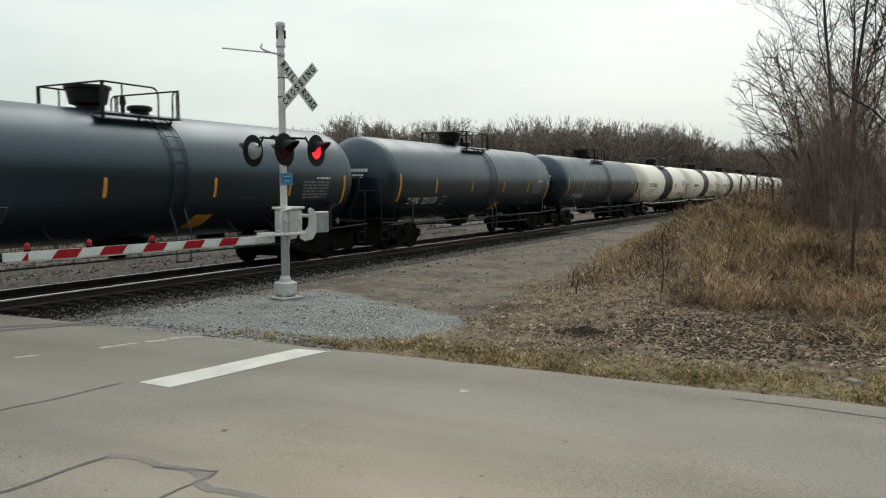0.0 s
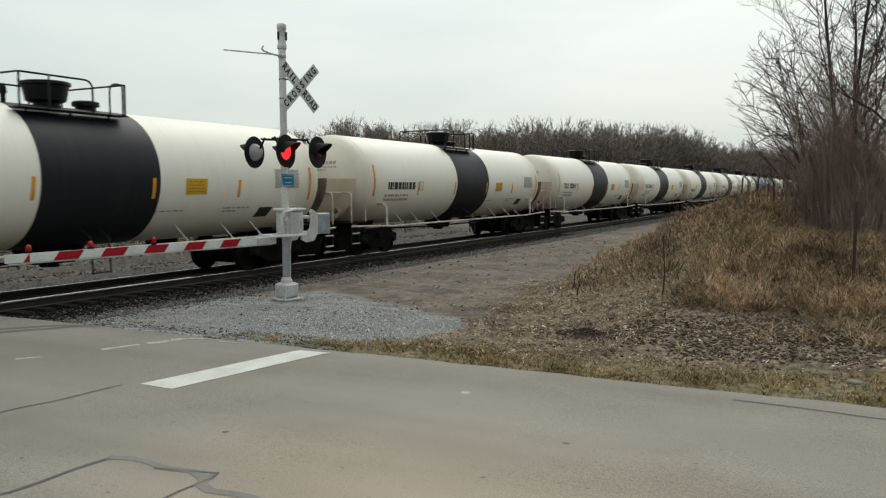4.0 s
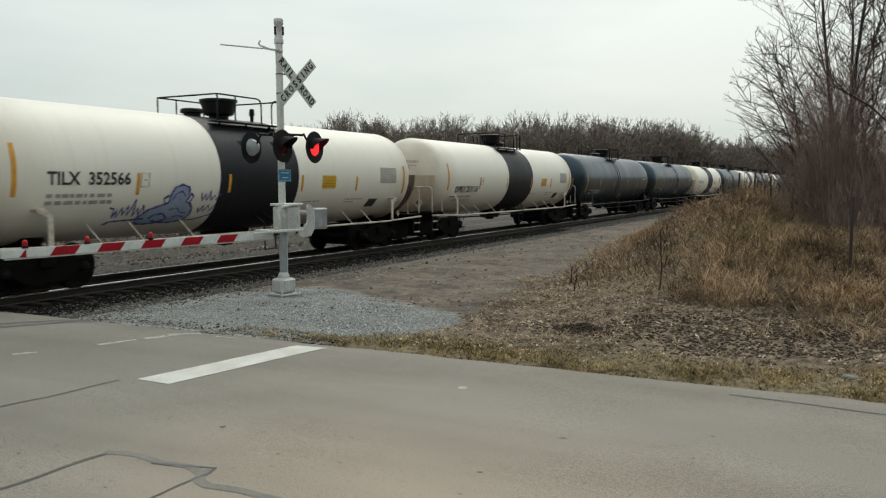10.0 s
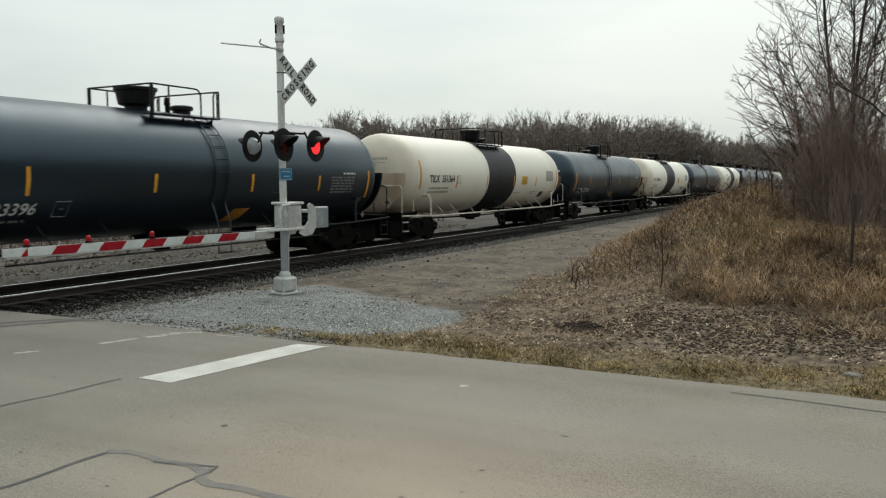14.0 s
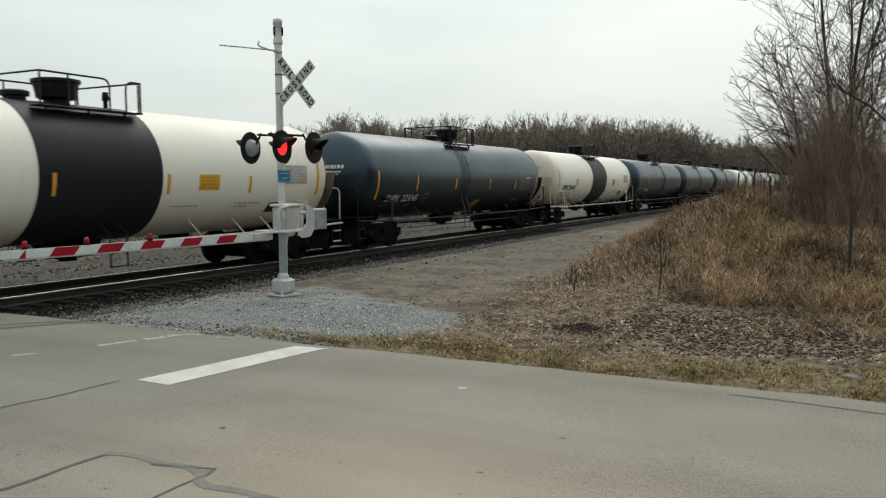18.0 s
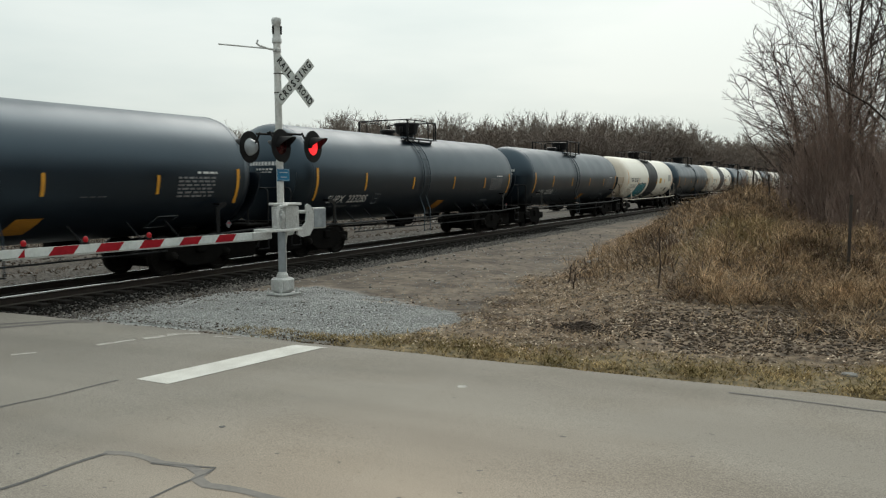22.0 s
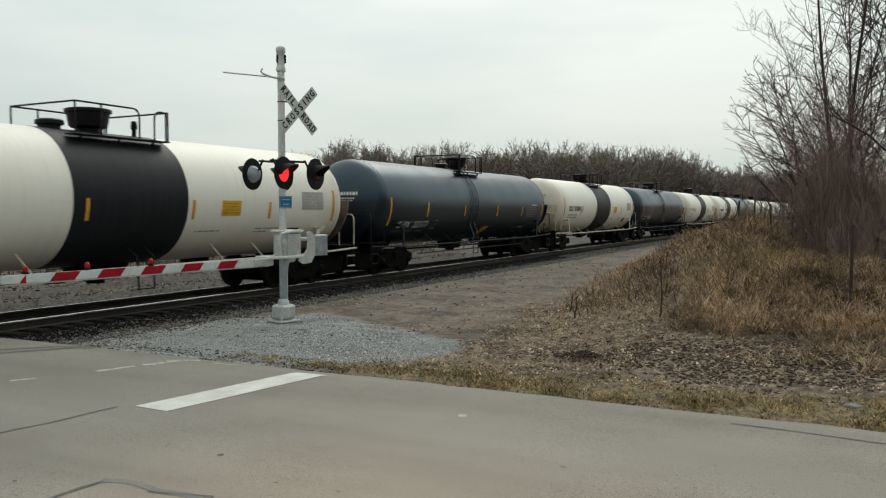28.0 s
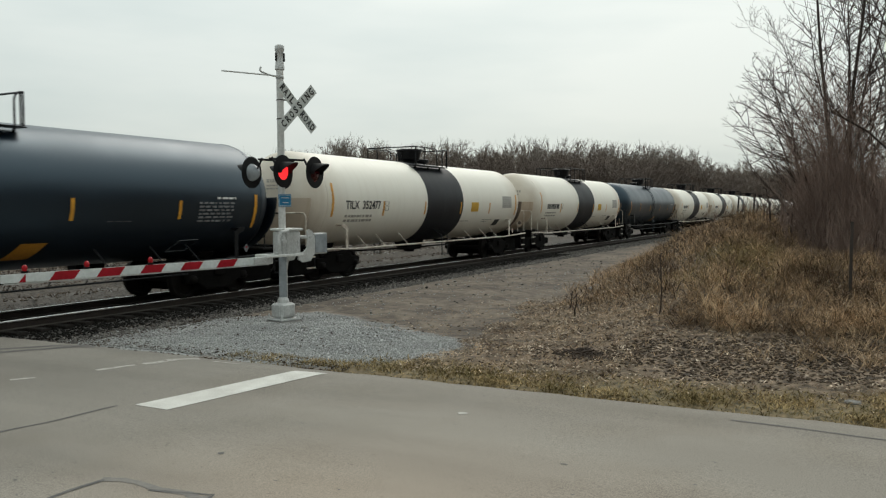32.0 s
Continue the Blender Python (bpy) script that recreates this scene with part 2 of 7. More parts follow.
def road_material():
    """Worn asphalt: fine aggregate, brown wear drawn out along the road, and darker stains."""
    m = bpy.data.materials.new("worn_grey_asphalt")
    m.use_nodes = True
    n, l = m.node_tree.nodes, m.node_tree.links
    b = n["Principled BSDF"]
    b.inputs["Roughness"].default_value = 0.88
    b.inputs["Specular IOR Level"].default_value = 0.35
    co = n.new("ShaderNodeTexCoord")

    def field(stretch, scale, detail):
        mp, t = n.new("ShaderNodeMapping"), n.new("ShaderNodeTexNoise")
        mp.inputs["Scale"].default_value = stretch
        t.inputs["Scale"].default_value, t.inputs["Detail"].default_value = scale, detail
        l.new(co.outputs["Object"], mp.inputs["Vector"])
        l.new(mp.outputs["Vector"], t.inputs["Vector"])
        return t.outputs["Fac"]

    def ramp(fac, a, z, lo, hi):
        r = n.new("ShaderNodeValToRGB")
        r.color_ramp.elements[0].position, r.color_ramp.elements[0].color = a, (*lo, 1)
        r.color_ramp.elements[1].position, r.color_ramp.elements[1].color = z, (*hi, 1)
        l.new(fac, r.inputs["Fac"])
        return r.outputs["Color"]

    def times(a, b_):
        x = n.new("ShaderNodeVectorMath")
        x.operation = "MULTIPLY"
        l.new(a, x.inputs[0])
        l.new(b_, x.inputs[1])
        return x.outputs["Vector"]
    wear = ramp(field((0.16, 1.1, 1), 0.9, 7), 0.34, 0.66, (0.255, 0.224, 0.192), (0.314, 0.277, 0.237))
    stain = ramp(field((1, 1, 1), 0.55, 8), 0.30, 0.52, (0.87, 0.85, 0.82), (1, 1, 1))
    speck = ramp(field((1, 1, 1), 95, 3), 0.35, 0.65, (0.72, 0.72, 0.72), (1.24, 1.24, 1.23))
    crumb = ramp(field((1, 1, 1), 22, 5), 0.26, 0.36, (0.66, 0.65, 0.64), (1, 1, 1))
    # an ellipse of the lane is paler and warmer; darker towards the crossing
    sep, dx, lane_radius = n.new("ShaderNodeSeparateXYZ"), n.new("ShaderNodeMapping"), n.new("ShaderNodeVectorMath")
    l.new(co.outputs["Object"], sep.inputs[0])
    dx.inputs["Location"].default_value, dx.inputs["Scale"].default_value = (2.6 / 3.6, -4.6 / 2.3, 0), (1 / 3.6, 1 / 2.3, 0)
    l.new(co.outputs["Object"], dx.inputs["Vector"])
    lane_radius.operation = "LENGTH"
    l.new(dx.outputs["Vector"], lane_radius.inputs[0])
    worn = ramp(lane_radius.outputs["Value"], 0.05, 1.3, (1.24, 1.165, 1.09), (0.90, 0.915, 0.92))
    x_ramp = n.new("ShaderNodeMapRange")
    x_ramp.inputs["From Min"].default_value, x_ramp.inputs["From Max"].default_value = -9.0, -3.6
    l.new(sep.outputs["X"], x_ramp.inputs["Value"])
    x_tone = ramp(x_ramp.outputs["Result"], 0.0, 1.0, (0.82, 0.845, 0.86), (1, 1, 1))
    l.new(times(times(times(wear, stain), times(speck, crumb)), times(worn, x_tone)), b.inputs["Base Color"])
    bp = n.new("ShaderNodeBump")
    bp.inputs["Strength"].default_value, bp.inputs["Distance"].default_value = 0.5, 0.004
    l.new(field((1, 1, 1), 120, 4), bp.inputs["Height"])
    l.new(bp.outputs["Normal"], b.inputs["Normal"])
    return m


M_ROAD = road_material()
M_TAR = surface("black_crack_sealant", (0.06, 0.0576, 0.056), (0.116, 0.108, 0.1), 0.7, grain=30, blotch=5, bump=0.2, depth=0.003)
M_TAR_FADED = surface("faded_crack_sealant", (0.158, 0.146, 0.136), (0.205, 0.188, 0.170), 0.85, grain=24, blotch=3, bump=0.2, depth=0.003)
M_ROAD_PAINT = surface("white_road_paint", (0.648, 0.639, 0.594), (0.468, 0.45, 0.414), 0.7, grain=60, blotch=3, bump=0.3, depth=0.003)
M_OLD_PAINT = surface("worn_off_road_paint", (0.50, 0.48, 0.44), (0.24, 0.22, 0.195), 0.8, grain=16, blotch=6, bump=0.2, depth=0.003)
M_PANEL = surface("dark_crossing_rubber", (0.075, 0.072, 0.07), (0.035, 0.034, 0.033), 0.75, grain=50, blotch=2, bump=0.4, depth=0.005)
M_RAIL_TOP = surface("polished_rail_steel", (0.75, 0.74, 0.72), (0.62, 0.6, 0.58), 0.18, 1.0, grain=3, blotch=0.5, bump=0.03, depth=0.002)
M_RAIL_FOOT = surface("dusty_rail_foot", (0.10, 0.088, 0.076), (0.05, 0.043, 0.037), 0.9, grain=40, blotch=1, bump=0.2, depth=0.003)
M_RAIL = surface("rusted_rail_steel", (0.04, 0.028, 0.022), (0.018, 0.013, 0.011), 0.8, 0.2, grain=40, blotch=2, bump=0.3, depth=0.003)
# oily old timber, with shade from the passing cars put into its colour
M_TIE = surface("oily_weathered_shaded_timber", (0.04, 0.034, 0.029), (0.015, 0.013, 0.012), 0.9, shine=0.15, grain=20, blotch=2, bump=0.5, depth=0.01, random_tint=0.3)
M_BALLAST = surface("grey_brown_ballast_stone", (0.16, 0.147, 0.133), (0.0588, 0.0521, 0.047), 0.9, grain=30, blotch=4, bump=0.2, depth=0.01, random_tint=0.5, island=True)
# oily stone, its colour blackened further for shade under the train
M_OILY_SHADED = surface("oily_shaded_ballast_stone", (0.0235, 0.021, 0.0185), (0.0084, 0.00756, 0.00672), 0.85, grain=30, blotch=4, bump=0.2, depth=0.01, random_tint=0.5, island=True, shine=0.15)
M_GRAVEL = surface("pale_crushed_limestone", (0.385, 0.385, 0.372), (0.23, 0.23, 0.224), 0.9, grain=40, blotch=1.2, bump=0.2, depth=0.005, random_tint=0.3, island=True)
M_SILVER = surface("aluminium_paint", (0.62, 0.63, 0.62), (0.42, 0.42, 0.41), 0.45, 0.15, grain=30, blotch=3, bump=0.12, depth=0.002)
M_WHITE_MAST = surface("white_mast_paint", (0.74, 0.74, 0.72), (0.52, 0.52, 0.50), 0.5, grain=20, blotch=2, bump=0.08, depth=0.002)
M_SIGN_WHITE = surface("white_sign_sheeting", (0.64, 0.66, 0.64), (0.52, 0.54, 0.52), 0.45, grain=20, blotch=3, bump=0.03, depth=0.001)
M_SIGN_BLUE = surface("blue_sign_sheeting", (0.03, 0.24, 0.44), (0.02, 0.18, 0.36), 0.4, grain=20, blotch=3, bump=0.03, depth=0.001)
M_LAMP_BLACK = surface("matt_black_lamp_steel", (0.010, 0.010, 0.011), (0.006, 0.006, 0.006), 0.6, shine=0.2, grain=20, blotch=3, bump=0.05, depth=0.001)
M_LENS_GREY = surface("grey_lamp_back", (0.34, 0.37, 0.39), (0.24, 0.26, 0.28), 0.25, grain=8, blotch=6, bump=0.1, depth=0.002)
M_LENS_DARK = surface("unlit_red_lens", (0.06, 0.006, 0.008), (0.03, 0.004, 0.005), 0.12, grain=50, blotch=6, bump=0.2, depth=0.002)
M_RED_GLASS = surface("red_lamp_glass", (0.46, 0.008, 0.016), (0.30, 0.006, 0.010), 0.3, shine=0.25, grain=30, blotch=6, bump=0.1, depth=0.002)
M_RED_GLOW = glow("lit_red_lens", (1.0, 0.03, 0.035), 1.1)
M_ARM_WHITE = surface("white_reflective_sheeting", (0.68, 0.71, 0.70), (0.54, 0.57, 0.56), 0.4, grain=20, blotch=3, bump=0.03, depth=0.001)
M_ARM_RED = surface("red_reflective_sheeting", (0.36, 0.010, 0.020), (0.27, 0.008, 0.015), 0.5, shine=0.2, grain=20, blotch=3, bump=0.03, depth=0.001)
M_CONCRETE = surface("grey_concrete", (0.30, 0.29, 0.27), (0.18, 0.17, 0.16), 0.9, grain=50, blotch=3, bump=0.3, depth=0.004)
M_BARK = surface("grey_brown_bark", (0.070, 0.054, 0.046), (0.03, 0.023, 0.02), 0.95, grain=30, blotch=3, bump=0.6, depth=0.01)
M_TWIG = surface("reddish_brown_twigs", (0.0762, 0.0538, 0.043), (0.0404, 0.0278, 0.0233), 0.95, grain=5, blotch=0.7, bump=0)
M_BRUSH = surface("brown_brush_twigs", (0.285, 0.203, 0.165), (0.173, 0.12, 0.099), 0.95, grain=5, blotch=0.7, bump=0)
# distance haze is put into these two paler, flatter browns
M_FAR_WOOD = surface("far_hazy_brown_twigs", (0.19, 0.155, 0.13), (0.135, 0.11, 0.093), 0.95, grain=0.5, blotch=0.06, bump=0)
M_FAR_BRUSH = surface("far_hazy_brown_brush", (0.19, 0.152, 0.128), (0.14, 0.112, 0.094), 0.95, grain=0.5, blotch=0.06, bump=0)
M_DRY_GRASS = surface("dry_tan_grass", (0.485, 0.339, 0.207), (0.108, 0.0708, 0.0463), 0.9, grain=4.0, blotch=0.9, bump=0, spread=0.28, shine=0.1, random_tint=0.85, island=True)
M_GREEN_GRASS = surface("half_green_verge_grass", (0.40, 0.297, 0.155), (0.128, 0.102, 0.044), 0.9, shine=0.1, grain=6, blotch=1.4, bump=0, random_tint=0.6, island=True)
M_SOIL = surface("dark_brown_soil", (0.095, 0.069, 0.05), (0.034, 0.025, 0.018), 0.95, grain=9, blotch=1.5, bump=0, random_tint=0.5, island=True, shine=0.15)
M_WEED = surface("dark_brown_weeds", (0.12, 0.086, 0.06), (0.05, 0.036, 0.027), 0.95, grain=2.5, blotch=0.5, bump=0, random_tint=0.5, island=True)
M_LITTER = surface("bleached_leaf_litter", (0.45, 0.326, 0.209), (0.104, 0.066, 0.0403), 0.9, shine=0.1, spread=0.36, grain=5, blotch=0.8, bump=0, random_tint=0.5, island=True)
M_LEAF = surface("curled_dead_leaves", (0.57, 0.472, 0.364), (0.0688, 0.0442, 0.0295), 0.9, grain=6, blotch=1.5, bump=0, random_tint=0.7, island=True)
M_STICK = surface("dead_stick_bark", (0.09, 0.065, 0.05), (0.045, 0.033, 0.027), 0.95, grain=20, blotch=2, bump=0.3, depth=0.005)
M_STEEL_POST = surface("dark_weathered_post_steel", (0.055, 0.042, 0.036), (0.03, 0.025, 0.022), 0.8, grain=20, blotch=3, bump=0.2, depth=0.003)


# ---- mesh tools ----
class Shape:
    """Collects the faces of one mesh."""

    def __init__(self):
        self.v, self.f = [], []

    def add(self, verts, faces):
        k = len(self.v)
        self.v.extend(verts)
        self.f.extend([tuple(i + k for i in q) for q in faces])
        return self

    def box(self, c, s, m=None):
        x, y, z = (a / 2 for a in s)
        vs = [Vector((sx * x, sy * y, sz * z)) for sz in (-1, 1) for sx, sy in ((-1, -1), (1, -1), (1, 1), (-1, 1))]
        if m is not None:
            vs = [m @ p for p in vs]
        vs = [tuple(p + Vector(c)) for p in vs]
        return self.add(vs, [(3, 2, 1, 0), (4, 5, 6, 7), (0, 1, 5, 4), (1, 2, 6, 5), (2, 3, 7, 6), (3, 0, 4, 7)])

    def bevel_box(self, c, s, r=0.02):
        """A box with its corners cut, as three stacked rings."""
        x, y, z = (a / 2 for a in s)
        r = min(r, x * 0.49, y * 0.49, z * 0.49)

        def ring(dx, dy, h):
            return [(-dx + r, -dy, h), (dx - r, -dy, h), (dx, -dy + r, h), (dx, dy - r, h), (dx - r, dy, h), (-dx + r, dy, h), (-dx, dy - r, h), (-dx, -dy + r, h)]
        vs = ring(x - r, y - r, -z) + ring(x, y, -z + r) + ring(x, y, z - r) + ring(x - r, y - r, z)
        fs = [tuple(range(7, -1, -1)), tuple(range(24, 32))]
        for k in range(3):
            fs += [(8 * k + i, 8 * k + (i + 1) % 8, 8 * k + 8 + (i + 1) % 8, 8 * k + 8 + i) for i in range(8)]
        return self.add([(p[0] + c[0], p[1] + c[1], p[2] + c[2]) for p in vs], fs)

    def tube(self, points, r, seg=8, r_end=None, caps=True):
        """A round bar through the points, tapering to r_end."""
        pts = [Vector(p) for p in points]
        n, rings = len(pts), []
        up = None
        for i, p in enumerate(pts):
            d = (pts[min(i + 1, n - 1)] - pts[max(i - 1, 0)]).normalized()
            if up is None or abs(up.dot(d)) > 0.95:
                up = Vector((0, 0, 1)) if abs(d.z) < 0.9 else Vector((1, 0, 0))
            a = up.cross(d).normalized()
            b = d.cross(a)
            up = b
            rr = r if r_end is None else r + (r_end - r) * i / (n - 1)
            rings.append([tuple(p + (a * math.cos(q) + b * math.sin(q)) * rr) for q in (2 * math.pi * j / seg for j in range(seg))])
        fs = [(k * seg + j, k * seg + (j + 1) % seg, (k + 1) * seg + (j + 1) % seg, (k + 1) * seg + j) for k in range(n - 1) for j in range(seg)]
        if caps:
            fs += [tuple(range(seg - 1, -1, -1)), tuple((n - 1) * seg + j for j in range(seg))]
        return self.add([v for ring in rings for v in ring], fs)

    def lathe(self, profile, seg=24, m=None, start=0.0, end=2 * math.pi):
        """Turns (radius, height) pairs about z; m places the result."""
        full = end - start > 6.28
        cols = seg if full else seg + 1
        vs = []
        for r, h in profile:
            for j in range(cols):
                q = start + (end - start) * j / seg
                p = Vector((r * math.cos(q), r * math.sin(q), h))
                vs.append(tuple(m @ p if m is not None else p))
        fs = []
        for k in range(len(profile) - 1):
            for j in range(seg):
                a, b = k * cols + j, k * cols + (j + 1) % cols
                fs.append((a, b, b + cols, a + cols))
        return self.add(vs, fs)

    def prism(self, outline, lo, hi, axis="x"):
        """A flat outline given thickness along an axis."""
        order = {"x": lambda p, h: (h, p[0], p[1]), "y": lambda p, h: (p[0], h, p[1]), "z": lambda p, h: (p[0], p[1], h)}[axis]
        n = len(outline)
        vs = [order(p, lo) for p in outline] + [order(p, hi) for p in outline]
        return self.add(vs, [tuple(range(n - 1, -1, -1)), tuple(range(n, 2 * n))] + [(i, (i + 1) % n, n + (i + 1) % n, n + i) for i in range(n)])

    def mesh(self, name, material, smooth=True):
        me = bpy.data.meshes.new(name)
        me.from_pydata(self.v, [], self.f)
        if material:
            me.materials.append(material)
        if smooth:
            me.polygons.foreach_set("use_smooth", [True] * len(me.polygons))
            me.set_sharp_from_angle(angle=radians(38))
        me.update()
        return me


def fixed(me):
    """Turns all faces of a closed mesh outwards."""
    bm = bmesh.new()
    bm.from_mesh(me)
    bmesh.ops.recalc_face_normals(bm, faces=bm.faces)
    bm.to_mesh(me)
    bm.free()
    return me


# writing too small to pick apart
FINE_PRINT = {"small_lettering", "end_lettering", "panel_text", "placard_text", "panel_title"}


def part(name, shape, material, parent, label="", m=None, smooth=True):
    """Links a shape (or a mesh) as one part under its thing."""
    ob = new(name, fixed(shape.mesh(name, material, smooth)) if isinstance(shape, Shape) else shape)
    ob.parent = parent
    if m is not None:
        ob.matrix_basis = m
    if name in FINE_PRINT:
        return tagged(ob, label, kind="stuff")
    return tagged(ob, label)


def thing(name, label, category, group="", m=None, kind="", data=None):
    ob = new(name, data)
    if m is not None:
        ob.matrix_basis = m
    return tagged(ob, label, category, group, kind)


def text_mesh(words, size, material, depth=0.0, shear=0.0, bold=0.0):
    """Letters in the built-in font, in the xy plane, centred."""
    cu = bpy.data.curves.new("lettering", "FONT")
    cu.body, cu.size, cu.extrude, cu.shear, cu.offset = words, size, depth, shear, bold
    cu.align_x, cu.align_y, cu.resolution_u = "CENTER", "CENTER", 2
    ob = bpy.data.objects.new("lettering", cu)
    scene.collection.objects.link(ob)
    me = bpy.data.meshes.new_from_object(ob.evaluated_get(bpy.context.evaluated_depsgraph_get()))
    bpy.data.objects.remove(ob)
    bpy.data.curves.remove(cu)
    me.materials.clear()
    me.materials.append(material)
    return me

# ---- the ground: one sheet, with the mound beside the track ----
TRACK_X = -15.35
ROAD_NEAR, ROAD_FAR = 2.2, 9.0          # the road's edges in y
FOOT = ((-60, -4.9), (9, -5.1), (12.6, -5.65), (17, -6.4), (20, -6.9), (28, -8.3), (40, -10.2), (59, -12.2), (110, -12.9), (900, -13.0))


def along(table, q):
    for (a, va), (b, vb) in zip(table, table[1:]):
        if q <= b:
            return va + (vb - va) * max(0.0, (q - a) / (b - a))
    return table[-1][1]


def ease(q):
    q = min(1.0, max(0.0, q))
    return q * q * (3 - 2 * q)


RISE = ((9.5, 0.0), (12.0, 0.16), (14.5, 0.55), (18.0, 1.22), (21.5, 1.68), (25.0, 1.84), (45.0, 1.62), (120.0, 1.0), (900.0, 0.5))


def ground_height(x, y):
    z = -0.07
    u = x - along(FOOT, y)
    if y > 9.3 and u > 0:
        # a spur: its crest runs beside the track and the ground drops again towards the trees
        z += along(RISE, y) * ease(u / 5.0) * (1 - 0.56 * ease((x + 2.9) / 2.4) * ease((y - 16.0) / 5.0))
        z += 0.10 * min(1, u) * min(1, (y - 9.3) / 3) * noise.noise((x * 0.45, y * 0.45, 3.0))
    z += 0.03 * noise.noise((x * 1.3, y * 1.3, 0.0)) * min(1.0, max(0.0, (abs(y - 5.6) - 3.6)))
    # the track bed and its shallow side ditches
    d = abs(x - TRACK_X)
    if d < 2.3:
        z = -0.235
    elif d < 3.4:
        z = -0.235 + (z + 0.10) * 0.3 * ease((d - 2.3) / 1.1) - 0.05 * ease((d - 2.3) / 1.1)
    elif d < 4.6:
        z = min(z, -0.12 + 0.0 * d) - 0.04
    if x < TRACK_X - 4.6:
        z += 0.10 + 0.16 * ease((TRACK_X - 4.6 - x) / 6) + 0.12 * noise.noise((x * 0.3, y * 0.3, 8.0))
    # the low heap of crushed stone before the signal
    z += 0.13 * math.exp(-((x + 8.3) / 1.5) ** 2 - ((y - 11.6) / 0.9) ** 2)
    if ROAD_NEAR - 0.25 < y < ROAD_FAR + 0.12:
        z = min(z, -0.10)
    return z


def spaced(lo, hi, fine_lo, fine_hi, step, growth=1.25):
    out = [fine_lo + step * i for i in range(int((fine_hi - fine_lo) / step) + 1)]
    s, q = step, out[-1]
    while q < hi:
        s *= growth
        q += s
        out.append(q)
    s, q = step, fine_lo
    while q > lo:
        s *= growth
        q -= s
        out.insert(0, q)
    return out


GX, GY = spaced(-1500, 1500, -20, 3.0, 0.22), spaced(-900, 2500, 0, 34, 0.22)
gverts = [(x, y, ground_height(x, y)) for y in GY for x in GX]
nx = len(GX)
gfaces = [(j * nx + i, j * nx + i + 1, (j + 1) * nx + i + 1, (j + 1) * nx + i) for j in range(len(GY) - 1) for i in range(nx - 1)]
ground_me = bpy.data.meshes.new("ground")
ground_me.from_pydata(gverts, [], gfaces)
ground_me.polygons.foreach_set("use_smooth", [True] * len(gfaces))


def inside(outline, x, y):
    hit = False
    for (ax, ay), (bx, by) in zip(outline, outline[1:] + outline[:1]):
        if (ay > y) != (by > y) and x < ax + (bx - ax) * (y - ay) / (by - ay):
            hit = not hit
    return hit


def off(outline, x, y):
    """Signed distance to an outline: negative inside."""
    best = 1e9
    for (ax, ay), (bx, by) in zip(outline, outline[1:] + outline[:1]):
        dx, dy = bx - ax, by - ay
        k = max(0, min(1, ((x - ax) * dx + (y - ay) * dy) / (dx * dx + dy * dy)))
        best = min(best, math.hypot(x - ax - k * dx, y - ay - k * dy))
    return -best if inside(outline, x, y) else best


# the apron of pale crushed stone round the signal
APRON = [(-12.6, 9.2), (-11.0, 9.05), (-9.0, 9.02), (-7.5, 9.05), (-6.3, 9.35), (-5.75, 10.3), (-5.5, 11.7), (-6.3, 12.25), (-7.5, 12.65), (-8.6, 13.2), (-9.4, 13.8), (-10.3, 14.0),
         (-11.2, 13.4), (-12.2, 12.6), (-12.9, 11.0)]


def zone(x, y):
    """How much crushed stone, ballast, green verge and bare dirt the ground shows here."""
    wob = noise.noise((x * 1.1, y * 1.1, 5.0)) * 0.35 + noise.noise((x * 4, y * 4, 2.0)) * 0.12
    stone = 1 - ease((off(APRON, x, y) + wob + 0.12) / 0.35) if -14 < x < -4 and 8 < y < 16 else 0
    d = abs(x - TRACK_X) + wob * 0.8
    bed = 1 - ease((d - 2.5) / 0.9)
    if TRACK_X - 10 < x < TRACK_X:
        bed = max(bed, 0.8)
    if TRACK_X < x < -8 and y > 11:
        bed = max(bed, 0.15 * (1 - ease((d - 3.6) / 1.6)))
    u = x - along(FOOT, y)
    verge = (1 - ease((y - 9.75 + wob * 0.9) / 0.8)) * ease((x + 6.5) / 0.6) if y > 8.8 else 0
    grass = ease((u + wob * 1.6 + 0.1) / 0.9) if y > 8.8 else 0
    if y < 2.4 or x < TRACK_X - 4:
        grass = max(grass, 0.75)
    return stone, bed, verge, grass


col = ground_me.color_attributes.new("zone", "FLOAT_COLOR", "POINT")
col.data.foreach_set("color", [c for x, y, _ in gverts for c in (zone(x, y) if -60 < x < 30 and -20 < y < 120 else (0, 1 - ease((abs(x - TRACK_X) - 2.5) / 1.0), 0, 1))])


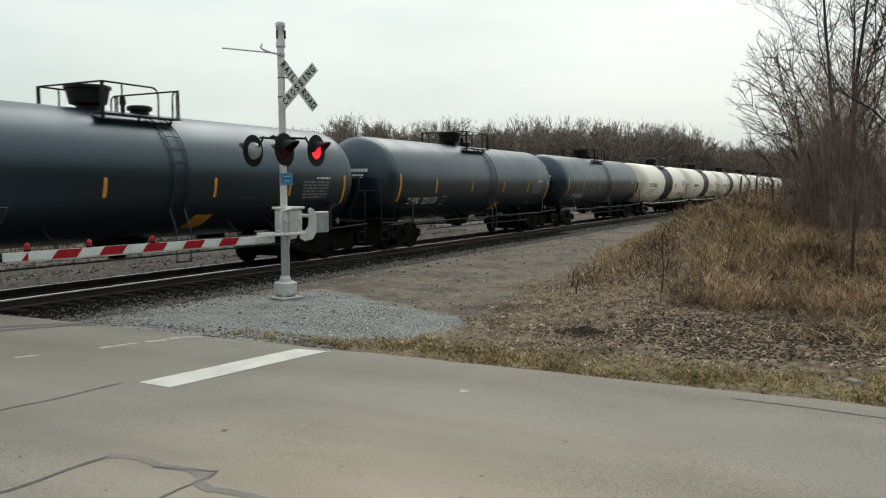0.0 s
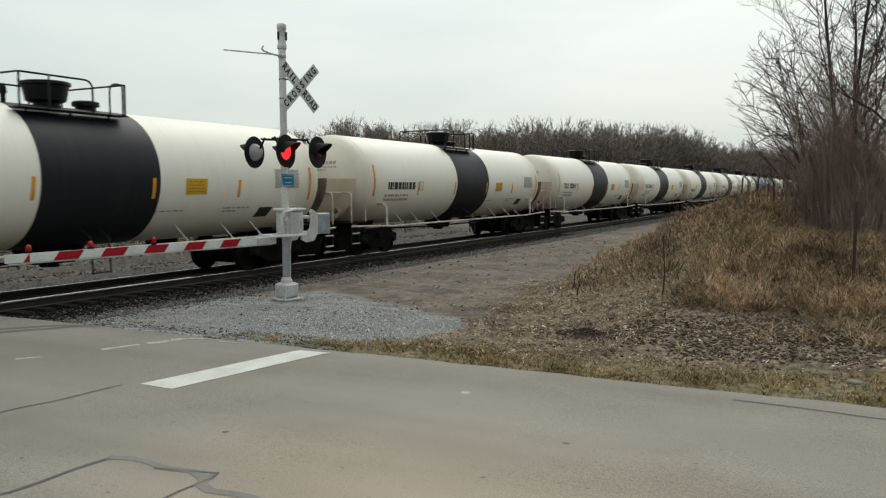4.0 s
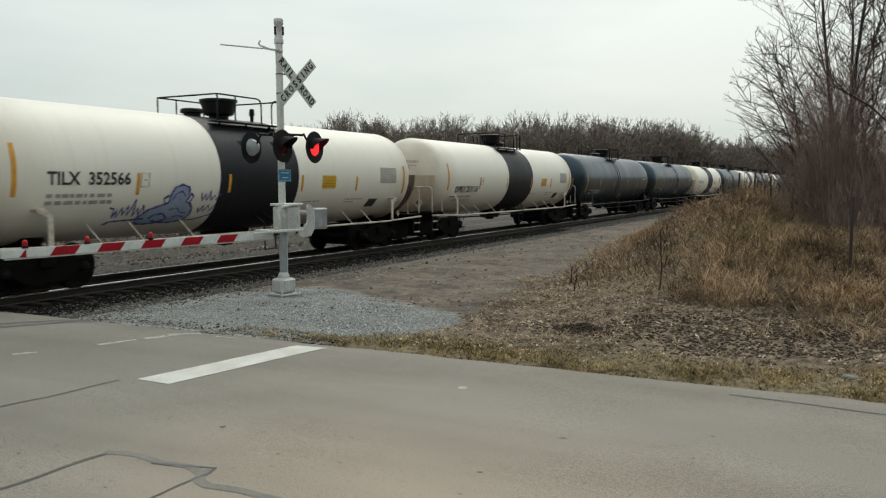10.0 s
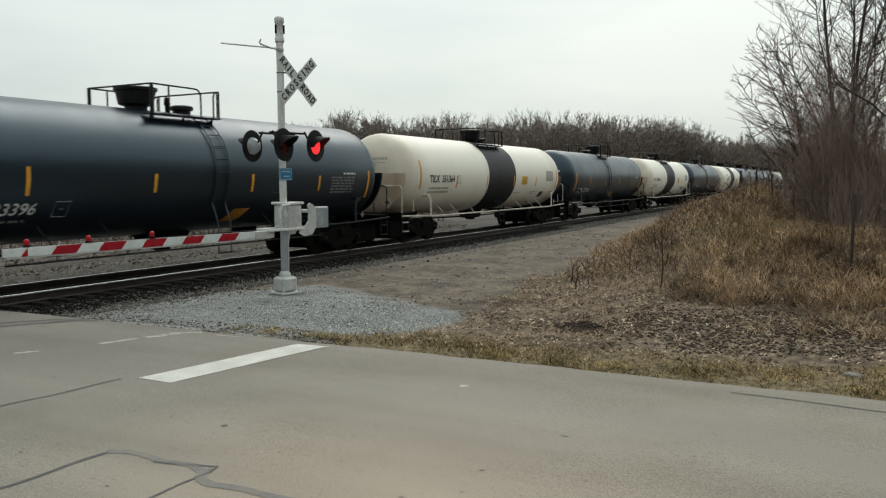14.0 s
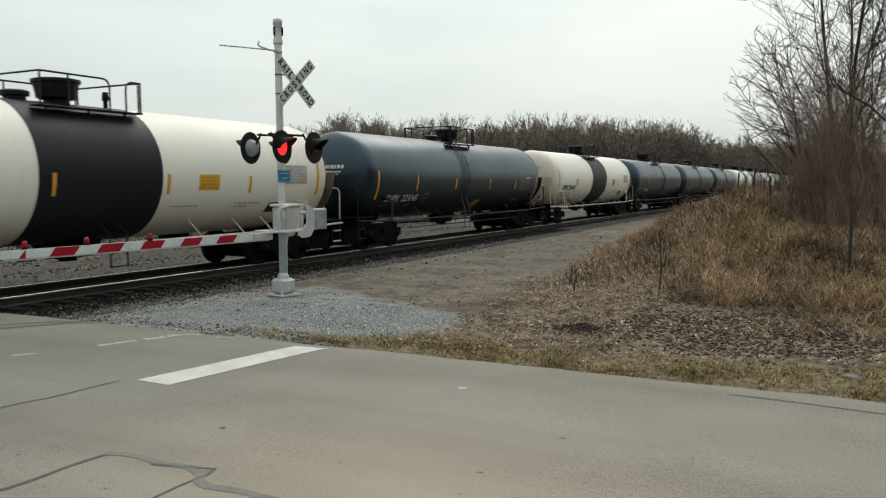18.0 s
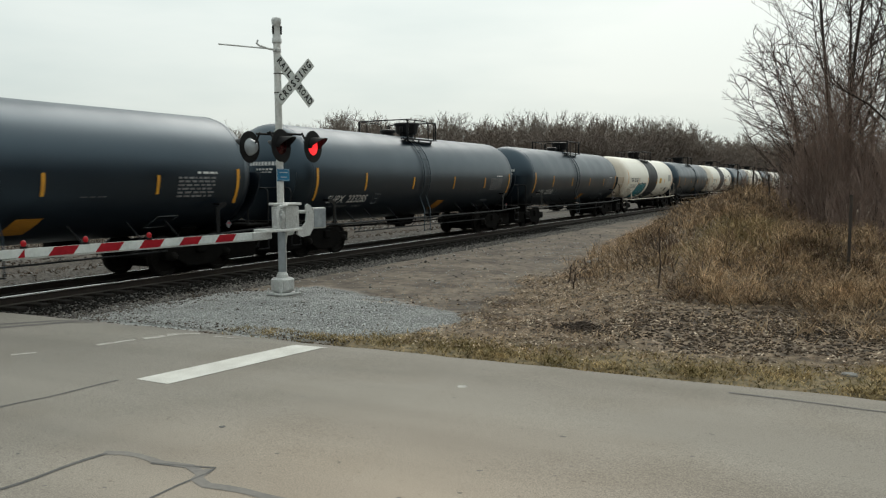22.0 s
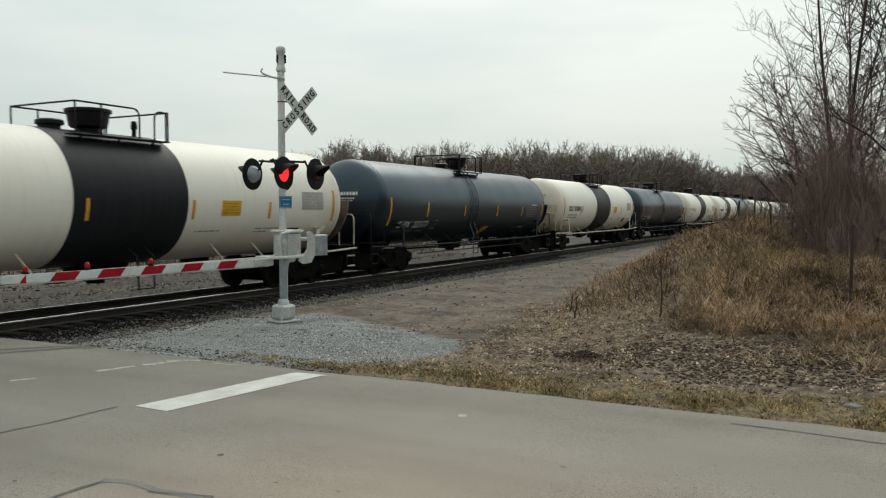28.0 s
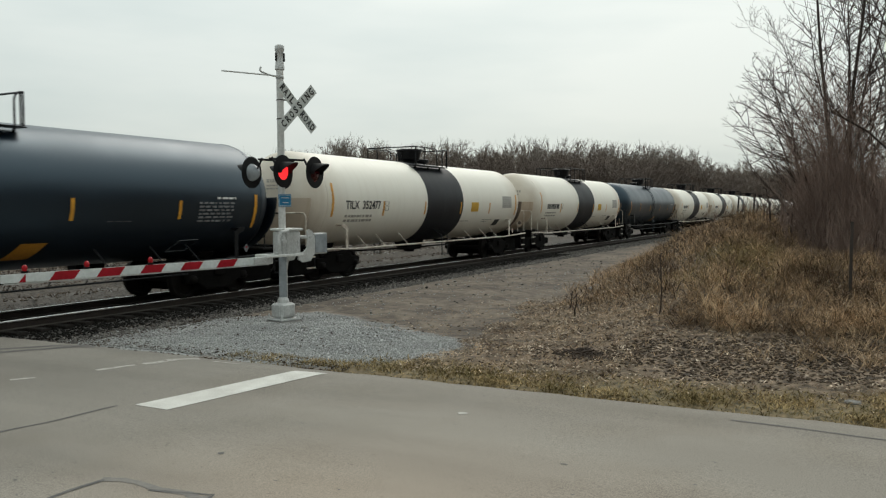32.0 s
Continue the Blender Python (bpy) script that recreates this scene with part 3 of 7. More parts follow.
def ground_material():
    m = bpy.data.materials.new("ground_soil")
    m.use_nodes = True
    n, l = m.node_tree.nodes, m.node_tree.links
    b = n["Principled BSDF"]
    b.inputs["Roughness"].default_value = 0.95
    co = n.new("ShaderNodeTexCoord")

    def speckle(scale, lo, hi, a, z):
        t, r = n.new("ShaderNodeTexNoise"), n.new("ShaderNodeValToRGB")
        t.inputs["Scale"].default_value, t.inputs["Detail"].default_value = scale, 8.0
        l.new(co.outputs["Object"], t.inputs["Vector"])
        r.color_ramp.elements[0].position, r.color_ramp.elements[0].color = a, (*lo, 1)
        r.color_ramp.elements[1].position, r.color_ramp.elements[1].color = z, (*hi, 1)
        l.new(t.outputs["Fac"], r.inputs["Fac"])
        return r.outputs["Color"], t.outputs["Fac"]
    dirt, dirt_h = speckle(5, (0.0704, 0.0548, 0.042), (0.189, 0.152, 0.116), 0.34, 0.70)
    stone, _ = speckle(26, (0.19, 0.195, 0.19), (0.494, 0.505, 0.494), 0.36, 0.64)
    # the bed's colour also holds some of the train's shade
    bed, bed_h = speckle(20, (0.0209, 0.019, 0.0172), (0.124, 0.112, 0.0999), 0.36, 0.66)
    verge, _ = speckle(11, (0.072, 0.059, 0.031), (0.25, 0.186, 0.10), 0.36, 0.66)
    straw, _ = speckle(6, (0.0471, 0.0343, 0.0248), (0.283, 0.208, 0.144), 0.36, 0.70)
    at, sep = n.new("ShaderNodeAttribute"), n.new("ShaderNodeSeparateColor")
    at.attribute_name = "zone"
    l.new(at.outputs["Color"], sep.inputs["Color"])
    patches, _ = speckle(0.75, (0.56, 0.53, 0.51), (1.12, 1.10, 1.08), 0.36, 0.60)
    mottled = n.new("ShaderNodeVectorMath")
    mottled.operation = "MULTIPLY"
    l.new(dirt, mottled.inputs[0])
    l.new(patches, mottled.inputs[1])
    last = mottled.outputs["Vector"]
    for colour, mask in ((straw, at.outputs["Alpha"]), (verge, sep.outputs["Blue"]), (bed, sep.outputs["Green"]), (stone, sep.outputs["Red"])):
        mix = n.new("ShaderNodeMix")
        mix.data_type = "RGBA"
        l.new(mask, mix.inputs["Factor"])
        l.new(last, mix.inputs["A"])
        l.new(colour, mix.inputs["B"])
        last = mix.outputs["Result"]
    l.new(last, b.inputs["Base Color"])
    bp = n.new("ShaderNodeBump")
    bp.inputs["Strength"].default_value, bp.inputs["Distance"].default_value = 0.6, 0.012
    l.new(bed_h, bp.inputs["Height"])
    l.new(bp.outputs["Normal"], b.inputs["Normal"])
    return m


ground_me.materials.append(ground_material())
ground = tagged(new("ground", ground_me), "brown early-spring ground with dirt, straw and gravel", "ground", kind="structure")

# ---- the road ----
road_verts, road_faces = [], []
road_xs = spaced(-400, 400, -14.3, 4.0, 0.25, 1.3)
road_ys = [ROAD_NEAR + (ROAD_FAR - ROAD_NEAR) * i / 34 for i in range(35)]
for y in road_ys:
    for x in road_xs:
        edge = min(y - ROAD_NEAR, ROAD_FAR - y)
        yy = y
        if edge < 0.01:
            yy += 0.07 * noise.noise((x * 1.7, y, 4.0)) + 0.03 * noise.noise((x * 6, y, 1.0))
        z = -0.018 - 0.05 * ease(1 - edge / 0.5) + 0.006 * noise.noise((x * 0.6, y * 0.6, 2.0)) - 0.010 * abs(y - 5.6) / 3.4
        road_verts.append((x, yy, z))
rn = len(road_xs)
for j in range(len(road_ys) - 1):
    for i in range(rn - 1):
        if not (TRACK_X - 1.05 < (road_xs[i] + road_xs[i + 1]) / 2 < TRACK_X + 1.05):
            road_faces.append((j * rn + i, j * rn + i + 1, (j + 1) * rn + i + 1, (j + 1) * rn + i))
road_me = bpy.data.meshes.new("road")
road_me.from_pydata(road_verts, [], road_faces)
road_me.polygons.foreach_set("use_smooth", [True] * len(road_faces))
road_me.materials.append(M_ROAD)
road = tagged(new("road", road_me), "worn grey asphalt country road leading over the railway track", "road", kind="structure")


def road_z(x, y):
    edge = min(y - ROAD_NEAR, ROAD_FAR - y)
    return -0.018 - 0.05 * ease(1 - edge / 0.5) + 0.006 * noise.noise((x * 0.6, y * 0.6, 2.0)) - 0.010 * abs(y - 5.6) / 3.4


def strip(points, width, lift=0.004, ragged=0.0, seed=0.0):
    """A flat ribbon on the road along the points."""
    s = Shape()
    fine = []
    for a, b in zip(points, points[1:]):
        k = max(2, int(math.hypot(b[0] - a[0], b[1] - a[1]) / 0.12))
        fine += [(a[0] + (b[0] - a[0]) * i / k, a[1] + (b[1] - a[1]) * i / k) for i in range(k)]
    fine.append(points[-1])
    vs, n = [], len(fine)
    for i, p in enumerate(fine):
        a, b = fine[max(i - 1, 0)], fine[min(i + 1, n - 1)]
        dx, dy = b[0] - a[0], b[1] - a[1]
        k = math.hypot(dx, dy) or 1
        nxx, nyy = -dy / k, dx / k
        wob = ragged * noise.noise((p[0] * 1.5, p[1] * 1.5, seed))
        for side in (-1, 1):
            w = width / 2 * (1 + ragged * 3 * noise.noise((p[0] * 3, p[1] * 3, seed + side)))
            q = (p[0] + nxx * (w * side + wob * 0.5), p[1] + nyy * (w * side + wob * 0.5))
            vs.append((*q, road_z(*q) + lift))
    s.add(vs, [(2 * i, 2 * i + 1, 2 * i + 3, 2 * i + 2) for i in range(n - 1)])
    return s


def on_road(name, shape, material, label, category):
    me = shape.mesh(name, material, False)
    for poly in me.polygons:
        if poly.normal.z < 0:
            poly.flip()
    return tagged(new(name, me), label, category, kind="structure")


line = Shape()
QA, QB, QC, QD = (-7.03, 6.26), (-6.53, 6.24), (-6.17, 8.70), (-6.63, 8.62)
lv = []
for i in range(21):
    k = i / 20
    for p, q in ((QA, QD), (QB, QC)):
        x, y = p[0] + (q[0] - p[0]) * k, p[1] + (q[1] - p[1]) * k
        lv.append((x + 0.006 * noise.noise((k * 30, p[0], 0)), y, road_z(x, y) + 0.005))
line.add(lv, [(2 * i, 2 * i + 1, 2 * i + 3, 2 * i + 2) for i in range(20)])
on_road("stop_line", line, M_ROAD_PAINT, "white painted stop line across the lane", "road marking")
old_line = tagged(new("old_road_marking"), "worn remains of an old painted line on asphalt", "road marking", kind="structure")
for a, b, w in (((-9.10, 7.45), (-8.92, 7.95), 0.10), ((-8.88, 8.05), (-8.80, 8.35), 0.13), ((-8.80, 8.42), (-8.50, 8.78), 0.19), ((-8.15, 8.66), (-7.7, 8.72), 0.09), ((-9.5, 6.5), (-9.36, 6.75), 0.07)):
    me = strip([a, b], w, 0.004, 0.25, 1.0).mesh("paint_patch", M_OLD_PAINT, False)
    for poly in me.polygons:
        if poly.normal.z < 0:
            poly.flip()
    part("paint_patch", me, None, old_line)
CRACKS = (([(-7.35, 4.70), (-7.25, 5.3), (-7.2, 5.75), (-7.17, 6.15)], 0.04),
          ([(-5.45, 3.3), (-5.36, 3.55), (-5.33, 3.95), (-5.28, 4.38)], 0.042),
          ([(-4.78, 4.39), (-4.5, 4.45), (-4.25, 4.5), (-4.22, 4.38)], 0.03),
          ([(-4.22, 4.38), (-4.25, 4.1), (-4.24, 3.6)], 0.025),
          ([(-1.1, 8.47), (-0.4, 8.40), (0.3, 8.36), (1.5, 8.3)], 0.035),
          ([(-11.75, 7.4), (-11.6, 7.7), (-11.3, 8.2), (-10.88, 8.92)], 0.17),
          ([(-12.3, 7.3), (-11.9, 7.9), (-11.5, 8.4), (-11.15, 9.0)], 0.13))
SMEARS = (([(-5.30, 4.36), (-5.15, 4.45), (-5.0, 4.46), (-4.72, 4.39), (-4.45, 4.42), (-4.22, 4.36)], 0.085), ([(-4.28, 4.46), (-4.2, 4.30), (-4.05, 4.24), (-3.75, 4.25), (-3.3, 4.24), (-3.05, 4.22)], 0.085))
for pts, w in SMEARS:
    on_road("sealed_crack", strip(pts, w, 0.003, 0.2, w * 40), M_TAR_FADED, "faded smear of sealant over a crack", "crack")
for pts, w in CRACKS:
    on_road("sealed_crack", strip(pts, w, 0.004, 0.16, w * 50), M_TAR, "dark sealed crack in the asphalt", "crack")

# small crumbs of stone and a hole on the asphalt
rng = random.Random(5)
for x, y, r, mat_, name_, cat_, lab_ in ((-3.63, 7.5, 0.045, M_OLD_PAINT, "paint_chip", "stain", "pale chip on the asphalt"), (-4.93, 5.32, 0.025, M_TAR, "pit", "pit", "small dark pit in the asphalt")):
    s = Shape()
    ring = [(x + r * (1 + 0.4 * rng.random()) * math.cos(a), y + r * (1 + 0.4 * rng.random()) * math.sin(a)) for a in (i * math.pi / 5 for i in range(10))]
    s.add([(*p, road_z(*p) + 0.004) for p in ring], [tuple(range(10))])
    on_road(name_, s, mat_, lab_, cat_)

# crumbs and small scars on the asphalt
s = Shape()
for _ in range(80):
    x, y, r = rng.uniform(-9, 2.5), rng.uniform(3.2, 8.8), rng.uniform(0.004, 0.013)
    long_ = rng.uniform(1.0, 3.5)
    a = rng.uniform(-0.5, 0.5)
    ring = [(x + r * long_ * math.cos(q) * math.cos(a) - r * math.sin(q) * math.sin(a), y + r * long_ * math.cos(q) * math.sin(a) + r * math.sin(q) * math.cos(a)) for q in (i * math.pi / 3 + rng.uniform(-0.3, 0.3) for i in range(6))]
    s.add([(*p, road_z(*p) + 0.003) for p in ring], [tuple(range(6))])
me = s.mesh("road_scars", M_TAR, False)
for poly in me.polygons:
    if poly.normal.z < 0:
        poly.flip()
tagged(new("road_scars", me), "small dark pits and scars in the asphalt", "stain", kind="stuff")

# ---- the track ----
RAIL_PROFILE = [(-0.036, 0.0), (-0.036, -0.034), (-0.010, -0.05), (-0.009, -0.145), (-0.07, -0.165), (-0.07, -0.178), (0.07, -0.178), (0.07, -0.165), (0.009, -0.145), (0.010, -0.05), (0.036, -0.034), (0.036, 0.0)]
track = tagged(new("railway_track"), "single railway track with polished steel rails on oily, shade-darkened sleepers", "track", kind="structure")
for side in (-1, 1):
    x = TRACK_X + side * 0.7535
    s = Shape()
    s.prism([(x + a, b) for a, b in RAIL_PROFILE], -300, 700, "y")
    rail = part("rail", s, M_RAIL, track, "rusty steel rail", smooth=False)
    part("rail_head", Shape().prism([(x - 0.0375, -0.028), (x + 0.0375, -0.028), (x + 0.0375, -0.008), (x + 0.033, 0.002), (x - 0.033, 0.002), (x - 0.0375, -0.008)], -300, 700, "y"), M_RAIL_TOP, rail, "polished running surface", smooth=False)
for side in (-1, 1):
    x = TRACK_X + side * 0.7535
    for edge in (-1, 1):
        part("rail_foot", Shape().prism([(x + edge * 0.045, -0.170), (x + edge * 0.073, -0.170), (x + edge * 0.073, -0.158), (x + edge * 0.045, -0.150)], -300, 700, "y"), M_RAIL_FOOT, track, "dusty foot of the rail", smooth=False)
tie = Shape().bevel_box((0, 0, 0), (2.6, 0.23, 0.17), 0.015).mesh("sleeper", M_TIE, False)
ties_near, far_ties = 0, Shape()
for i in range(-40, 700):
    y = i * 0.52
    if 2.6 < y < 8.8:
        continue
    turn = 0.012 * math.sin(i * 7.3)
    if -8 < y < 75:
        part("sleeper", tie, None, track, m=Matrix.Translation((TRACK_X + 0.03 * math.sin(i * 3.1), y, -0.255)) @ Matrix.Rotation(turn, 4, "Z"))
    else:
        far_ties.box((TRACK_X, y, -0.255), (2.6, 0.23, 0.17))
tagged(part("far_sleepers", far_ties, M_TIE, track, "dark timber sleepers further along", smooth=False), kind="stuff")
# crossing surface beside and between the rails
crossing = tagged(new("crossing_surface"), "dark rubber crossing panels between the rails", "crossing panel", kind="structure")
for x0, x1 in ((TRACK_X - 1.35, TRACK_X - 0.80), (TRACK_X - 0.665, TRACK_X - 0.01), (TRACK_X + 0.01, TRACK_X + 0.665), (TRACK_X + 0.80, TRACK_X + 1.40)):
    for j in range(3):
        y0 = 2.6 + j * 2.1
        part("crossing_panel", Shape().bevel_box(((x0 + x1) / 2, y0 + 1.04, -0.10), (x1 - x0, 2.07, 0.19), 0.012), M_PANEL, crossing, smooth=False)

# ---- tank cars ----
PITCH = 17.8            # length of a car over its couplers
R_TANK, Z_TANK, HALF_CYL, HEAD = 1.485, 2.415, 7.42, 0.90
ALONG_Y = Matrix.Rotation(-math.pi / 2, 4, "X")      # turns a lathe's axis from z to y


def place_y(z=0.0, x=0.0):
    return Matrix.Translation((x, 0, z)) @ ALONG_Y


def tank_shape(extra=0.0, lo=-HALF_CYL, hi=HALF_CYL, heads=True, seg=56):
    prof, n = [], 9
    r = R_TANK + extra
    if heads:
        prof += [(max(0.001, r * math.sin(math.pi / 2 * i / n)), lo - HEAD * math.cos(math.pi / 2 * i / n)) for i in range(n)]
    prof += [(r, lo + (hi - lo) * i / 8) for i in range(9)]
    if heads:
        prof += [(max(0.001, r * math.cos(math.pi / 2 * i / n)), hi + HEAD * math.sin(math.pi / 2 * i / n)) for i in range(1, n + 1)]
    return Shape().lathe(prof, seg, place_y(Z_TANK))


def on_tank(y, z_or_arc, lift=0.010, is_arc=False):
    """A point on the tank's near side: y along it, and the height of the point."""
    q = z_or_arc / R_TANK if is_arc else math.asin(max(-1, min(1, (z_or_arc - Z_TANK) / R_TANK)))
    return ((R_TANK + lift) * math.cos(q), y, Z_TANK + (R_TANK + lift) * math.sin(q))


def arc_of(z):
    return R_TANK * math.asin((z - Z_TANK) / R_TANK)


def patch(y0, y1, z0, z1, lean=0.0, lift=0.008, thick=0.004):
    """A plate that lies on the curve of the tank's near side."""
    s, n = Shape(), 4
    a0, a1 = arc_of(z0), arc_of(z1)
    vs = []
    for h in (lift, lift + thick):
        for i in range(n + 1):
            a = a0 + (a1 - a0) * i / n
            sh = lean * i / n
            vs += [on_tank(y0 + sh, a, h, True), on_tank(y1 + sh, a, h, True)]
    k = 2 * (n + 1)
    fs = [(k + 2 * i, k + 2 * i + 1, k + 2 * i + 3, k + 2 * i + 2) for i in range(n)]
    fs += [(2 * i, k + 2 * i, k + 2 * i + 2, 2 * i + 2) for i in range(n)] + [(2 * i + 1, 2 * i + 3, k + 2 * i + 3, k + 2 * i + 1) for i in range(n)]
    fs += [(0, 1, k + 1, k), (2 * n, k + 2 * n, k + 2 * n + 1, 2 * n + 1), tuple(range(0, 0))][:2]
    return s.add(vs, fs)


def bend(me, y, z, lift=0.013):
    """Wraps flat letters onto the near side of the tank, round (y, z)."""
    a0 = arc_of(z)
    for v in me.vertices:
        v.co = on_tank(y + v.co.x, a0 + v.co.y, lift + v.co.z, True)
    return me


def word_bars(y0, y1, z, h, rng_, lift=0.010):
    """Writing too small to read, as bars."""
    s, y = Shape(), y0
    while y < y1 - 0.05:
        w = rng_.uniform(0.06, 0.22)
        e = min(y + w, y1)
        vs = [on_tank(y, z - h / 2, lift), on_tank(e, z - h / 2, lift), on_tank(e, z + h / 2, lift), on_tank(y, z + h / 2, lift)]
        s.add(vs, [(0, 1, 2, 3)])
        y = e + rng_.uniform(0.03, 0.07)
    return s


def turned(shape):
    """The same shape at the other end of the car."""
    out = Shape()
    out.v, out.f = [(x, -y, z) for x, y, z in shape.v], [tuple(reversed(q)) for q in shape.f]
    return out


def wheelset_meshes():
    ax = Matrix.Rotation(math.pi / 2, 4, "Y")
    wheel = []
    for side in (-1, 1):
        prof = [(0.09, -0.09), (0.13, -0.09), (0.15, -0.03), (0.37, -0.02), (0.39, -0.065), (0.457, -0.065), (0.462, 0.035), (0.485, 0.045), (0.487, 0.07), (0.39, 0.07), (0.37, 0.02), (0.15, 0.03), (0.13, 0.08), (0.09, 0.08)]
        m = Matrix.Translation((side * 0.76, 0, 0)) @ Matrix.Rotation(-side * math.pi / 2, 4, "Y")
        s = Shape().lathe([(r, h) for r, h in prof], 28, m)
        wheel.append(fixed(s.mesh("wheel", M_WHEEL)))
    axle = fixed(Shape().lathe([(0.001, -1.06), (0.075, -1.06), (0.075, -0.75), (0.085, -0.7), (0.085, 0.7), (0.075, 0.75), (0.075, 1.06), (0.001, 1.06)], 14, ax).mesh("axle", M_WHEEL))
    return axle, wheel


AXLE, WHEELS = wheelset_meshes()


def make_truck(car, y):
    """A three-piece freight bogie at y along the car: side frames, bolster, springs and two wheelsets."""
    tr = new("truck")
    tr.parent = car
    tr.location = (0, y, 0)
    frame_line = [(-1.16, 0.60), (-1.10, 0.66), (-0.72, 0.66), (-0.48, 0.80), (0.48, 0.80), (0.72, 0.66), (1.10, 0.66), (1.16, 0.60), (1.12, 0.38), (0.72, 0.36), (0.42, 0.19), (-0.42, 0.19), (-0.72, 0.36), (-1.12, 0.38)]
    hole = [(-0.60, 0.58), (-0.34, 0.66), (-0.34, 0.34)]
    for side in (-1, 1):
        s = Shape().prism(frame_line, side * 0.98 - 0.07, side * 0.98 + 0.07, "x")
        s.prism([(a * 0.98, 0.47 + (b - 0.47) * 0.9) for a, b in frame_line], side * 0.98 - 0.085, side * 0.98 + 0.085, "x")
        part("side_frame", s, M_TRUCK, tr, "cast steel side frame", smooth=False)
        for k in (-1, 1):
            part("bearing_cap", Shape().lathe([(0.001, 0.10), (0.05, 0.10), (0.09, 0.07), (0.11, 0.0), (0.11, -0.12)], 14, Matrix.Translation((side * 1.05, k * 0.89, 0.457)) @ Matrix.Rotation(side * math.pi / 2, 4, "Y")), M_WHEEL, tr)
        for k in (-0.16, 0.0, 0.16):
            coil = [(side * 0.98 + 0.06 * math.cos(q), k + 0.06 * math.sin(q), 0.26 + 0.24 * q / (10 * math.pi)) for q in (i * math.pi / 4 for i in range(41))]
            part("spring", Shape().tube(coil, 0.014, 4), M_TRUCK, tr)
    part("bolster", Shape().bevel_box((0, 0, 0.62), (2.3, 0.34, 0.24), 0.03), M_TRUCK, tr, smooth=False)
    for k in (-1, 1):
        # brake beams, swollen into blocks that fill the bogie's shaded gaps
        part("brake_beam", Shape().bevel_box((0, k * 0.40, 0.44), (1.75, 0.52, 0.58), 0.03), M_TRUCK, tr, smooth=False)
        ws = new("wheelset")
        ws.parent = tr
        ws.location = (0, k * 0.89, 0.457)
        part("axle", AXLE, None, ws)
        for w in WHEELS:
            part("wheel", w, None, ws)
    return tr


def railing_tube(points, r=0.019):
    return Shape().tube(points, r, 7)


def rounded(a, corner, b, r=0.12, n=5):
    """Points round a bend from a past the corner to b."""
    c = Vector(corner)
    p, q = c + (Vector(a) - c).normalized() * r, c + (Vector(b) - c).normalized() * r
    return [tuple(p * (1 - k) ** 2 + c * 2 * k * (1 - k) + q * k ** 2) for k in (i / n for i in range(n + 1))]


